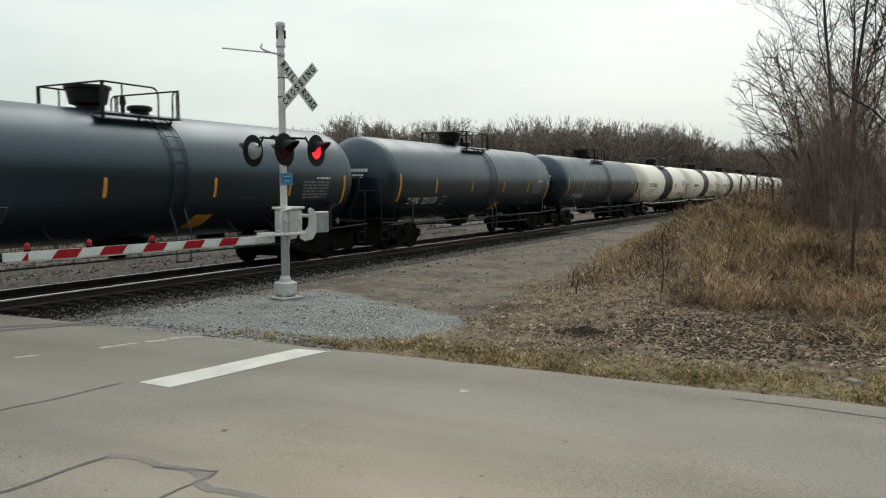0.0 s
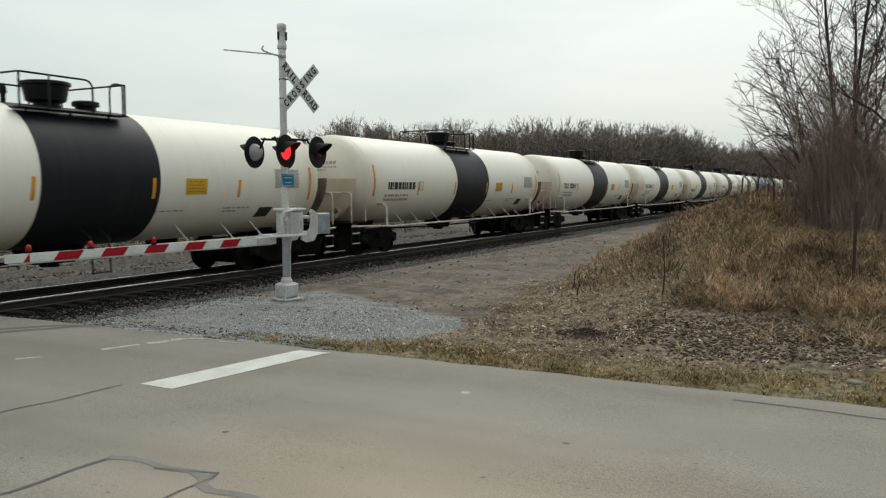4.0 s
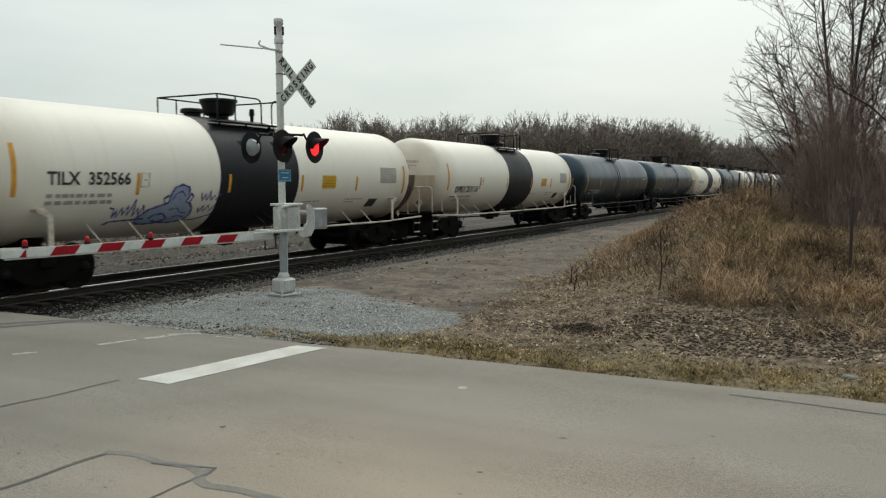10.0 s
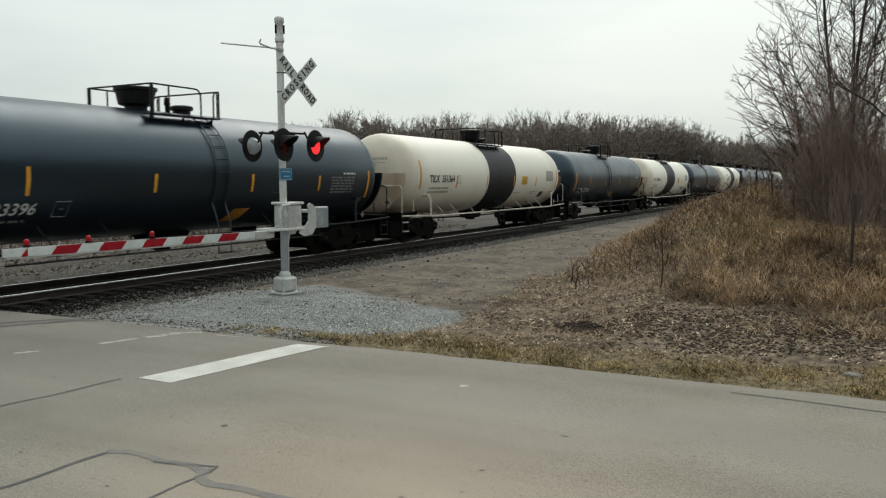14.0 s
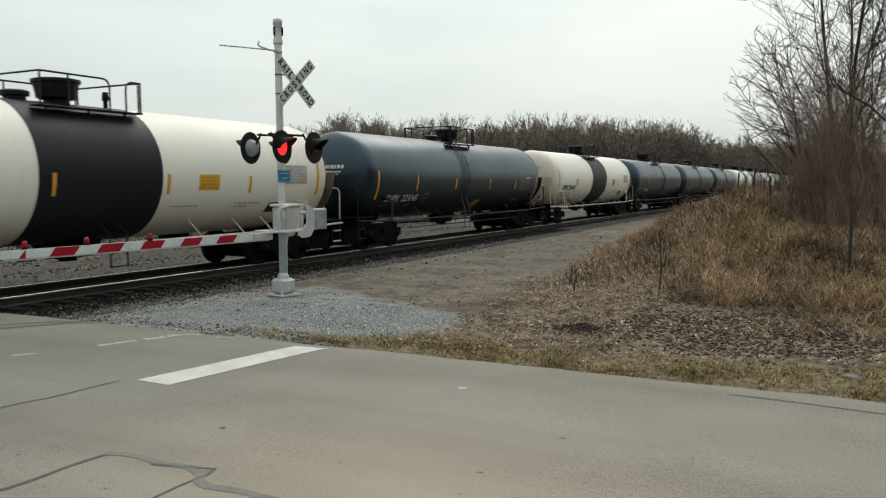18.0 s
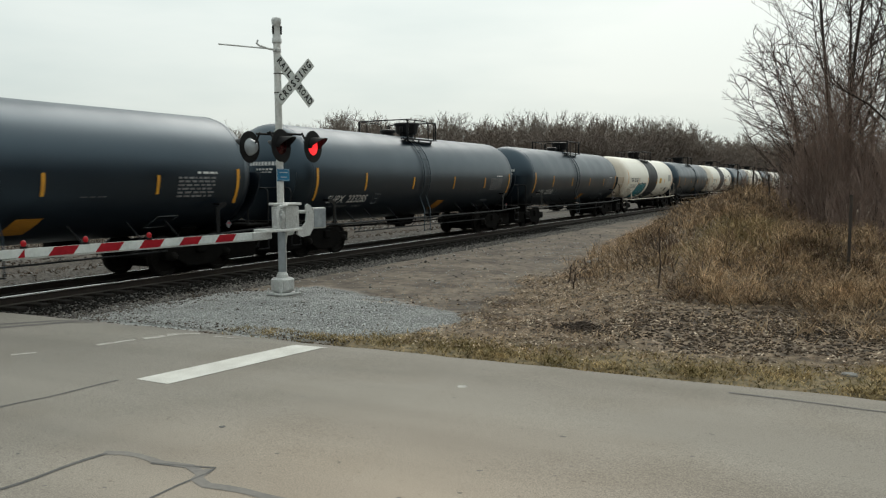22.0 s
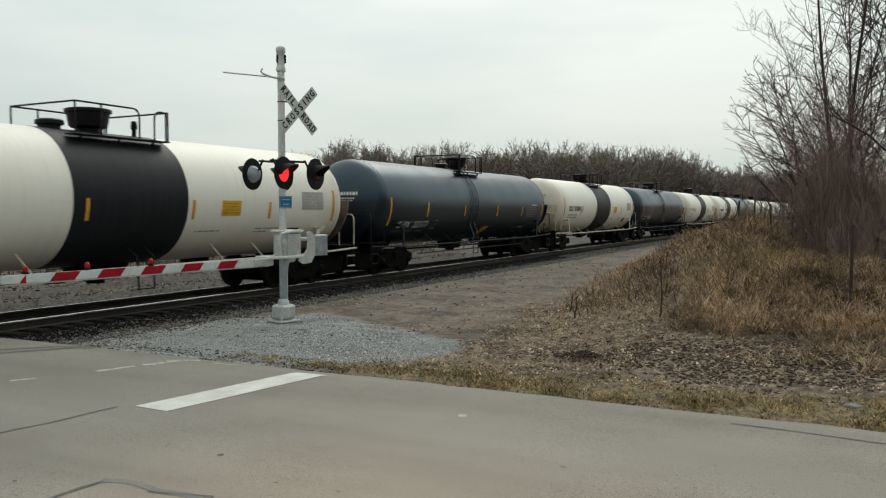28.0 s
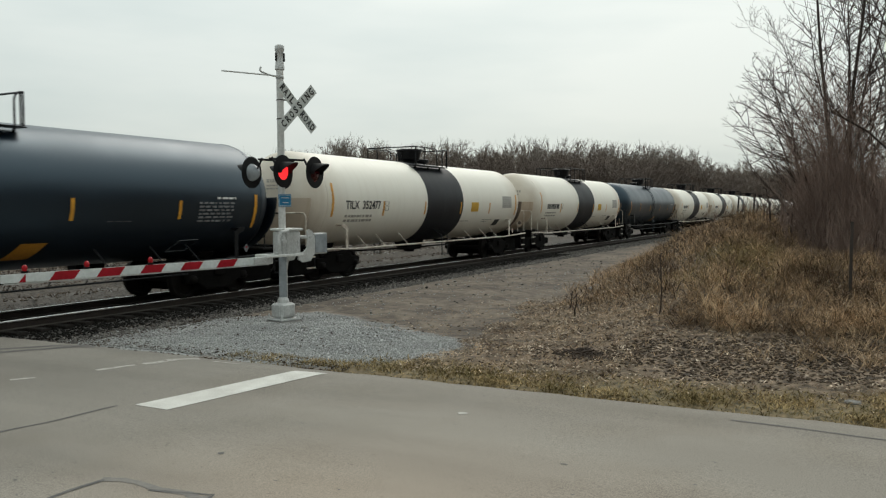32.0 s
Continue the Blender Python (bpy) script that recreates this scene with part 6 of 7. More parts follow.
# taller tufts
tufts = scatter(900, (-8.5, 3.0, 12.8, 27.0), lambda x, y: tall_keep(x, y) * (0.25 + 0.75 * ease((x + 4.0) / 2.5)), rng)
tp = []
for x, y, z in tufts:
    for _ in range(rng.randint(14, 34)):
        tp.append((x + rng.gauss(0, 0.07), y + rng.gauss(0, 0.07), z))
v1, f1 = blades(tp, (0.20, 0.58), (0.003, 0.007), (0.2, 1.15), rs, 0.7)
stuff("tall_grass_tufts", quick_mesh("tall_grass_tufts", v1, f1, M_DRY_GRASS), "tall dry grass tufts on the mound", "grass")
# long grass hanging over the foot of the slope
tp = []
for x, y, z in scatter(210, (-2.9, 3.4, 12.7, 14.6), lambda x, y: math.exp(-((y - 13.5 - 0.35 * noise.noise((x * 0.9, 2.0, 5.0))) / 0.45) ** 2) * ease((x + 2.9) / 0.8), rng):
    for _ in range(rng.randint(18, 40)):
        tp.append((x + rng.gauss(0, 0.09), y + rng.gauss(0, 0.09), z))
v1, f1 = blades(tp, (0.20, 0.52), (0.002, 0.006), (0.5, 1.45), rs, 0.8)
stuff("hanging_grass", quick_mesh("hanging_grass", v1, f1, M_DRY_GRASS), "long dry grass drooping over the foot of the slope", "grass")
# dark dead stems and bleached blades that break up the slope
places = scatter(5000, (-5.5, 3.2, 12.2, 27.0), lambda x, y: tall_keep(x, y) * patchy(x, y, 1.7, 71.0) ** 2, rng)
v1, f1 = blades(places, (0.12, 0.5), (0.004, 0.010), (0.3, 1.5), rs)
stuff("dead_stems", quick_mesh("dead_stems", v1, f1, M_WEED), "dark dead stems among the dry grass", "grass")
places = scatter(13000, (-8.5, 3.2, 12.2, 27.0), lambda x, y: tall_keep(x, y) * patchy(x, y, 1.4, 83.0) ** 3, rng)
v1, f1 = blades(places, (0.15, 0.5), (0.004, 0.010), (0.5, 1.5), rs)
stuff("bleached_blades", quick_mesh("bleached_blades", v1, f1, M_LITTER), "bleached blades among the dry grass", "grass")
# bleached stalks, beaten down, by the steel post
tp = []
for x, y, z in scatter(170, (-1.3, 3.2, 11.5, 14.8), lambda x, y: ease((x + 1.3 + 0.6 * noise.noise((x, y, 3.0))) / 1.2), rng):
    for _ in range(rng.randint(10, 26)):
        tp.append((x + rng.gauss(0, 0.09), y + rng.gauss(0, 0.09), z))
v1, f1 = blades(tp, (0.18, 0.5), (0.003, 0.008), (0.5, 1.4), rs, 0.6)
stuff("bleached_stalks", quick_mesh("bleached_stalks", v1, f1, M_LITTER), "bleached grass stalks beaten down at the slope's foot", "grass")
# green shoots among the dry grass
places = scatter(9000, (-4.2, 0.6, 15.0, 21.5), lambda x, y: math.exp(-((x + 1.7) / 1.1) ** 2 - ((y - 18.0) / 1.7) ** 2) * patchy(x, y, 1.5, 44.0), rng)
v1, f1 = blades(places, (0.12, 0.34), (0.003, 0.007), (0.3, 1.2), rs)
stuff("green_shoots", quick_mesh("green_shoots", v1, f1, M_GREEN_GRASS), "yellow-green grass shoots on the mound", "grass")


def verge_keep(x, y):
    e = noise.noise((x * 1.4, y * 1.4, 6.0)) * 0.35
    return max(0.0, min(1.0, (1 - ease((y - 9.55 + e) / 0.75)) * (0.02 + 1.3 * patchy(x, y, 1.6, 9.0) ** 2.6))) * ease((x + 6.6) / 0.5)


places = scatter(15000, (-6.6, 3.5, 9.02, 10.4), verge_keep, rng)
v1, f1 = blades(places, (0.03, 0.10), (0.003, 0.008), (0.4, 1.4), rs)
stuff("verge_grass", quick_mesh("verge_grass", v1, f1, M_GREEN_GRASS), "short half-green grass along the road edge", "grass")


def litter_keep(x, y):
    u = x - along(FOOT, y) + 0.6 * noise.noise((x, y, 4.0))
    if u < -0.2:
        return 0.03 if y > 12 else 0.0
    return (0.15 + 0.85 * patchy(x, y, 0.9, 14.0) ** 1.5) * ease((y - 9.3) / 0.5)


def bare_soil(x, y):
    """The dark, almost bare patch at the foot of the slope."""
    w = 0.9 * noise.noise((x * 1.2, y * 1.2, 17.0))
    return ease(1.3 - ((x + 0.9) / 2.6) ** 2 - ((y - 11.7) / 1.25) ** 2 + w)


places = scatter(52000, (-8.0, 3.5, 9.2, 17.5), lambda x, y: litter_keep(x, y) * (1 - 0.6 * bare_soil(x, y)) * (1.0 if x > -2.8 else 2.3), rng, 0.010)
v1, f1 = blades(places, (0.035, 0.14), (0.002, 0.006), (1.15, 1.55), rs, 0.1)
stuff("leaf_litter", quick_mesh("leaf_litter", v1, f1, M_LITTER), "bleached straw and leaf litter on bare ground", "litter")

places = scatter(5500, (-4.5, 3.5, 9.9, 14.5), lambda x, y: max(bare_soil(x, y), 0.25 * patchy(x, y, 1.6, 52.0) ** 2), rng, 0.0)
places += scatter(2500, (-8.0, -3.0, 9.9, 19.5), lambda x, y: litter_keep(x, y) * patchy(x, y, 1.3, 57.0) ** 3, rng, 0.0)
v1, f1 = stones(places, (0.012, 0.045), rs, 0.5)
stuff("soil_clods", quick_mesh("soil_clods", v1, f1, M_SOIL), "dark crumbly soil at the foot of the mound", "soil")

places = scatter(21000, (-8.0, 3.5, 9.1, 19.0), lambda x, y: litter_keep(x, y) * (0.3 + patchy(x, y, 2.2, 30.0)) * (1 - 0.25 * bare_soil(x, y)) * (1.0 if x > -2.8 else 1.7), rng, 0.02)
v1, f1 = blades(places, (0.02, 0.055), (0.007, 0.018), (0.9, 1.5), rs, 0.0)
stuff("dead_leaves", quick_mesh("dead_leaves", v1, f1, M_LEAF), "curled dead leaves scattered on the ground", "leaves")

places = scatter(9000, (-6.5, 3.4, 12.5, 23.0), lambda x, y: tall_keep(x, y) * patchy(x, y, 2.6, 77.0) ** 2, rng, 0.06)
v1, f1 = blades(places, (0.03, 0.08), (0.008, 0.02), (0.7, 1.5), rs, 0.0)
stuff("dead_leaves", quick_mesh("dead_leaves", v1, f1, M_LEAF), "pale dead leaves caught in the dry grass", "leaves")

places = scatter(46000, (-13.2, -5.2, 8.95, 14.3), lambda x, y: 1 - ease((off(APRON, x, y) + 0.1 + 0.3 * noise.noise((x * 1.1, y * 1.1, 5.0))) / 0.3), rng, 0.004)
v1, f1 = stones(places, (0.007, 0.021), rs)
stuff("crushed_stone", quick_mesh("crushed_stone", v1, f1, M_GRAVEL), "pale crushed stone spread round the signal", "gravel")


# dirt trodden into the stone, thicker towards the track and along the asphalt
places = scatter(2600, (-13.2, -6.2, 9.0, 13.6), lambda x, y: (0.9 * ease((-10.6 - x) / 1.6) + 0.8 * ease((9.75 - y) / 0.5) + 0.05) * patchy(x, y, 1.8, 91.0) ** 1.5, rng, 0.008)
v1, f1 = stones(places, (0.012, 0.034), rs, 0.45)
stuff("soil_clods", quick_mesh("soil_clods", v1, f1, M_SOIL), "brown dirt trodden into the crushed stone", "soil")
places = scatter(1500, (-8.4, -6.2, 9.02, 9.6), lambda x, y: patchy(x, y, 2.2, 37.0) ** 2, rng, 0.004)
v1, f1 = blades(places, (0.03, 0.09), (0.003, 0.007), (0.5, 1.5), rs)
stuff("verge_grass", quick_mesh("verge_grass", v1, f1, M_GREEN_GRASS), "sparse dry grass between asphalt and gravel", "grass")


# pale pebbles and crumbs on the dirt beside the track
places = scatter(900, (-13.0, -5.0, 12.0, 30.0), lambda x, y: (x < along(FOOT, y)) * patchy(x, y, 0.8, 61.0) ** 2, rng, 0.004)
v1, f1 = stones(places, (0.012, 0.038), rs, 0.6)
stuff("pebbles", quick_mesh("pebbles", v1, f1, M_GRAVEL), "pale pebbles scattered over the dirt", "gravel")


def bed_keep(x, y):
    if ROAD_NEAR - 0.1 < y < ROAD_FAR + 0.05:
        return 0.0
    d = abs(x - TRACK_X) + 0.3 * noise.noise((x, y, 2.0))
    return 0.95 * (1 - ease((d - 2.4) / 1.0)) + (0.003 if TRACK_X < x < -7 and y > 12 else 0)


places = scatter(23000, (TRACK_X - 2.4, TRACK_X + 3.2, 9.0, 40.0), lambda x, y: 1 - ease((abs(x - TRACK_X) - 2.3 + 0.3 * noise.noise((x * 2, y * 2, 7.0))) / 0.4), rng, 0.012)
v1, f1 = stones(places, (0.022, 0.05), rs)
stuff("oily_ballast", quick_mesh("oily_ballast", v1, f1, M_OILY_SHADED), "oily ballast by the rails, blackened for the train's shade", "ballast")
places = scatter(20000, (-18.8, -8.0, 9.0, 40.0), lambda x, y: bed_keep(x, y) * ease((abs(x - TRACK_X) - 2.1) / 0.8), rng, 0.012)
v1, f1 = stones(places, (0.022, 0.055), rs)
stuff("ballast", quick_mesh("ballast", v1, f1, M_BALLAST), "grey-brown ballast stone along the track", "ballast")
places = scatter(9000, (-18.8, -12.0, 40.0, 95.0), bed_keep, rng, 0.012) + scatter(4000, (-18.8, -12.0, -6.0, 2.2), bed_keep, rng, 0.012)
v1, f1 = stones(places, (0.03, 0.07), rs)
stuff("ballast", quick_mesh("ballast", v1, f1, M_BALLAST), "grey-brown ballast stone along the track", "ballast")


# the strip beyond the track: dark earth, dead weeds and a few pale stones
places = scatter(5000, (-25.0, TRACK_X - 2.2, 9.3, 40.0), lambda x, y: 0.15 + 0.85 * patchy(x, y, 0.9, 23.0) ** 1.5, rng, 0.004)
v1, f1 = stones(places, (0.02, 0.075), rs, 0.45)
stuff("soil_clods", quick_mesh("soil_clods", v1, f1, M_SOIL), "dark earth and clods beyond the track", "soil")
places = scatter(7000, (-25.0, TRACK_X - 2.6, 9.3, 40.0), lambda x, y: patchy(x, y, 0.7, 29.0) ** 2, rng)
v1, f1 = blades(places, (0.05, 0.22), (0.006, 0.014), (0.5, 1.5), rs)
stuff("weeds", quick_mesh("weeds", v1, f1, M_WEED), "low dead weeds beyond the track", "grass")
places = scatter(500, (-24.0, TRACK_X - 2.4, 9.3, 40.0), lambda x, y: patchy(x, y, 1.1, 33.0) ** 2, rng, 0.004)
v1, f1 = stones(places, (0.02, 0.06), rs, 0.6)
stuff("pebbles", quick_mesh("pebbles", v1, f1, M_GRAVEL), "pale stones scattered beyond the track", "gravel")


# ---- bare trees ----
class Twigs:
    """Tapered branches, gathered as arrays."""

    def __init__(self):
        self.s = Shape()

    def limb(self, p, d, length, r, rng_, depth, sides, spread, out, up=0.25, wander=0.22, kids=(3, 5), shrink=(0.45, 0.7), least=0.005):
        n = 4 if length > 0.8 else 3
        pts, q, dd = [p], Vector(p), Vector(d).normalized()
        for _ in range(n):
            dd = (dd + Vector((rng_.gauss(0, wander), rng_.gauss(0, wander), rng_.gauss(0, wander * 0.7) + up * 0.12))).normalized()
            q = q + dd * (length / n)
            pts.append(q.copy())
        target = self.s if out is None else out
        target.tube(pts, r, sides, max(least, r * 0.35), caps=False)
        if depth <= 0:
            return
        for _ in range(rng_.randint(*kids)):
            k = rng_.uniform(0.25, 1.0)
            i = min(n - 1, int(k * n))
            a = pts[i].lerp(pts[i + 1], k * n - i) if isinstance(pts[i], Vector) else Vector(pts[i]).lerp(Vector(pts[i + 1]), k * n - i)
            side = Vector((rng_.gauss(0, 1), rng_.gauss(0, 1), rng_.gauss(0, 0.6))).normalized()
            nd = (dd * (1 - spread) + side * spread + Vector((0, 0, up))).normalized()
            self.limb(a, nd, length * rng_.uniform(*shrink), max(least, r * (0.62 - 0.25 * k)), rng_, depth - 1, 3 if depth < 3 else sides, spread, None, up, wander, kids, shrink, least)


# how far the crowns reach towards the track, by height over the ground
SPREAD = ((0, 0.7), (1.4, 1.2), (2.2, 2.0), (3.2, 2.7), (4.6, 2.5), (6.0, 1.8), (7.3, 1.15), (10, 0.8))


def fan_tree(x, y, stems, reach, height, seed, label, lean=(-46, 40), r=0.034, twigs=1.0):
    """A many-stemmed leafless tree: bowed stems fan out of one stool, each set with side shoots and fine twigs."""
    rng_ = random.Random(seed)
    tree = thing("bare_tree", label, "tree", "bare trees on the mound", m=Matrix.Translation((x, y, ground_height(x, y) - 0.05)))
    crown = Shape()
    for k in range(stems):
        q = radians(lean[0] + (lean[1] - lean[0]) * (k + rng_.uniform(0.2, 0.8)) / stems)
        az = rng_.gauss(0, 0.5)
        tall = height * (1 - 0.60 * (abs(math.degrees(q)) / 68) ** 1.1) * rng_.uniform(0.85, 1.08)
        tall = min(tall, 3.4 / max(0.15, math.sin(abs(q))))
        side = Vector((math.cos(az), math.sin(az), 0))
        p, pts = Vector((math.sin(q) * 0.35, rng_.gauss(0, 0.12), 0)), []
        n = 9
        ang = q * 0.72
        for i in range(n + 1):
            if len(pts) > 2 and -p.x > along(SPREAD, p.z):
                break
            pts.append(p.copy())
            ang += q * (0.10 if i < 3 else -0.03) + rng_.gauss(0, 0.10)
            p = p + (side * math.sin(ang) + Vector((0, rng_.gauss(0, 0.05), math.cos(ang)))) * (tall / n)
        n = len(pts) - 1
        part("stem", Shape().tube(pts, r * rng_.uniform(0.7, 1.15), 6, 0.006, caps=False), M_BARK, tree)
        shoots = int((pts[-1] - pts[0]).length * 6.6 * twigs)
        for i in range(shoots):
            f = 0.16 + 0.82 * (i + rng_.random()) / shoots
            m_ = min(n - 1, int(f * n))
            a = pts[m_].lerp(pts[m_ + 1], f * n - m_)
            d = (pts[m_ + 1] - pts[m_]).normalized()
            o = Vector((rng_.gauss(0, 1.0) + 0.5 * math.copysign(1, q), rng_.gauss(0, 0.8), rng_.gauss(0.0, 0.35))).normalized()
            d = (d * 0.58 + o * 0.78).normalized()
            long_ = tall * rng_.uniform(0.12, 0.27) * (1.15 - 0.45 * f) * reach
            sp, w = [a.copy()], a.copy()
            for _ in range(4):
                d = (d + Vector((rng_.gauss(0, 0.22), rng_.gauss(0, 0.22), 0.05 + rng_.gauss(0, 0.13)))).normalized()
                w = w + d * (long_ / 4)
                sp.append(w.copy())
            if -w.x > along(SPREAD, w.z) + 0.2:
                continue
            crown.tube(sp, 0.0115, 4, 0.004, caps=False)
            for _ in range(rng_.randint(4, 7)):
                g = rng_.uniform(0.15, 1.0)
                mm = min(3, int(g * 4))
                b = sp[mm].lerp(sp[mm + 1], g * 4 - mm)
                o = Vector((rng_.gauss(0, 1), rng_.gauss(0, 1), rng_.gauss(0.2, 0.5))).normalized()
                e = (d * 0.62 + o * 0.78).normalized()
                tl = rng_.uniform(0.12, 0.40)
                mid = b + e * tl * 0.5
                tip = mid + (e + Vector((rng_.gauss(0, 0.15), rng_.gauss(0, 0.15), 0.12))).normalized() * tl * 0.5
                crown.tube([b, mid, tip], 0.0058, 3, 0.003, caps=False)
                if rng_.random() < 0.6:
                    o = Vector((rng_.gauss(0, 1), rng_.gauss(0, 1), rng_.gauss(0.2, 0.5))).normalized()
                    crown.tube([mid, mid + (e * 0.7 + o * 0.6).normalized() * tl * 0.45], 0.0036, 3, 0.0022, caps=False)
    part("crown", crown.mesh("crown", M_TWIG, False), None, tree, "fine bare reddish-brown twigs")
    return tree


def bare_tree(x, y, height, lean, seed, label, r=0.09, limbs=9):
    """A leafless tree with one leaning trunk, wandering limbs and twigs."""
    rng_ = random.Random(seed)
    tree = thing("bare_tree", label, "tree", "bare trees on the mound", m=Matrix.Translation((x, y, ground_height(x, y) - 0.05)))
    trunk, crown = Shape(), Twigs()
    p, d, pts, n = Vector((0, 0, 0)), Vector((lean[0], lean[1], 1)).normalized(), [], 10
    for i in range(n + 1):
        pts.append(p.copy())
        d = (d + Vector((rng_.gauss(0, 0.05), rng_.gauss(0, 0.05), 0.03))).normalized()
        p = p + d * height / n
    trunk.tube(pts, r, 8, r * 0.25, caps=False)
    part("trunk", trunk, M_BARK, tree, "grey-brown leaning trunk")
    for i in range(limbs):
        f = 0.22 + 0.75 * (i + rng_.random()) / limbs
        m_ = min(n - 1, int(f * n))
        a = pts[m_].lerp(pts[m_ + 1], f * n - m_)
        o = Vector((rng_.gauss(0, 1), rng_.gauss(0, 1), 0.5)).normalized()
        limb = Shape()
        crown.limb(a, d * 0.72 + o * 0.6, height * rng_.uniform(0.17, 0.30), r * (0.36 - 0.2 * f), rng_, 3, 5, 0.5, limb, 0.25, 0.16, (4, 6), (0.36, 0.55), 0.0032)
        part("limb", limb, M_BARK, tree)
    part("crown", crown.s.mesh("crown", M_TWIG, False), None, tree, "fine bare reddish-brown twigs")
    return tree


fan_tree(-0.50, 24.2, 16, 1.0, 9.8, 3, "leafless multi-stemmed tree fanning out over the mound", (-64, 30), 0.036, 0.85)
fan_tree(-0.80, 25.6, 6, 1.0, 6.6, 8, "leafless young tree with spreading stems on the mound", (-62, 0), 0.024, 0.9)
fan_tree(-2.3, 27.8, 5, 0.8, 1.7, 23, "low leafless shrub with thin spreading stems", (-40, 40), 0.014, 0.9)
fan_tree(0.6, 24.8, 8, 1.0, 10.0, 29, "leafless many-stemmed tree behind the brush", (-16, 40), 0.040, 0.9)
bare_tree(-0.62, 23.6, 10.5, (-0.02, 0), 41, "leafless tree with a straight dark trunk", 0.055, 12)
bare_tree(-0.15, 23.9, 10.5, (0.01, 0), 5, "leafless tree with a tall grey trunk", 0.060, 12)
bare_tree(0.35, 23.0, 10.0, (0.09, 0), 57, "leafless tree with a slim leaning trunk", 0.055, 11)
bare_tree(0.62, 21.6, 9.5, (0.15, 0), 17, "leafless tree with a leaning grey trunk", 0.105, 10)


def thicket(x, y, w, d, h, count, seed, label):
    rng_ = random.Random(seed)
    tw = Twigs()
    for _ in range(count):
        px, py = rng_.gauss(0, w * 0.62), rng_.gauss(0, d * 0.5)
        z = ground_height(x + px, y + py)
        tall = h * rng_.uniform(0.5, 1.0) * (0.28 + 0.72 * math.exp(-(px / w) ** 2 * 1.6))
        tw.limb(Vector((px, py, z)), Vector((rng_.gauss(0, 0.16) + 0.15 * px, rng_.gauss(0, 0.16), 1)), tall, 0.0065, rng_, 2, 3, 0.42, None, 0.3, 0.12, (3, 5), (0.28, 0.5), 0.0026)
    ob = tagged(new("brush", tw.s.mesh("brush", M_BRUSH, False)), label, "brush", kind="stuff")
    ob.location = (x, y, 0)
    return ob


thicket(-0.55, 23.2, 0.80, 1.4, 4.1, 420, 31, "dense thicket of brown leafless brush")
thicket(0.75, 21.5, 1.3, 1.6, 2.4, 190, 32, "tangled brown brush below the trees")
thicket(0.95, 16.6, 0.42, 0.8, 1.5, 90, 35, "dark brown brush beside the steel post")
thicket(-3.0, 27.5, 1.4, 1.5, 0.9, 26, 33, "low brown stalks on the crest of the mound")

# ---- the far woods ----
SKYLINE = ((-62, 5.4), (-40, 5.0), (-26, 4.2), (-20.5, 4.1), (-17.5, 4.4), (-9, 4.6), (-8.0, 5.0), (-5.3, 5.75), (-1.5, 5.1), (2.6, 5.35), (8.7, 5.05), (15.9, 4.4), (18.1, 3.6), (21, 3.3), (24.5, 2.9), (40, 3.2), (75, 4.0))


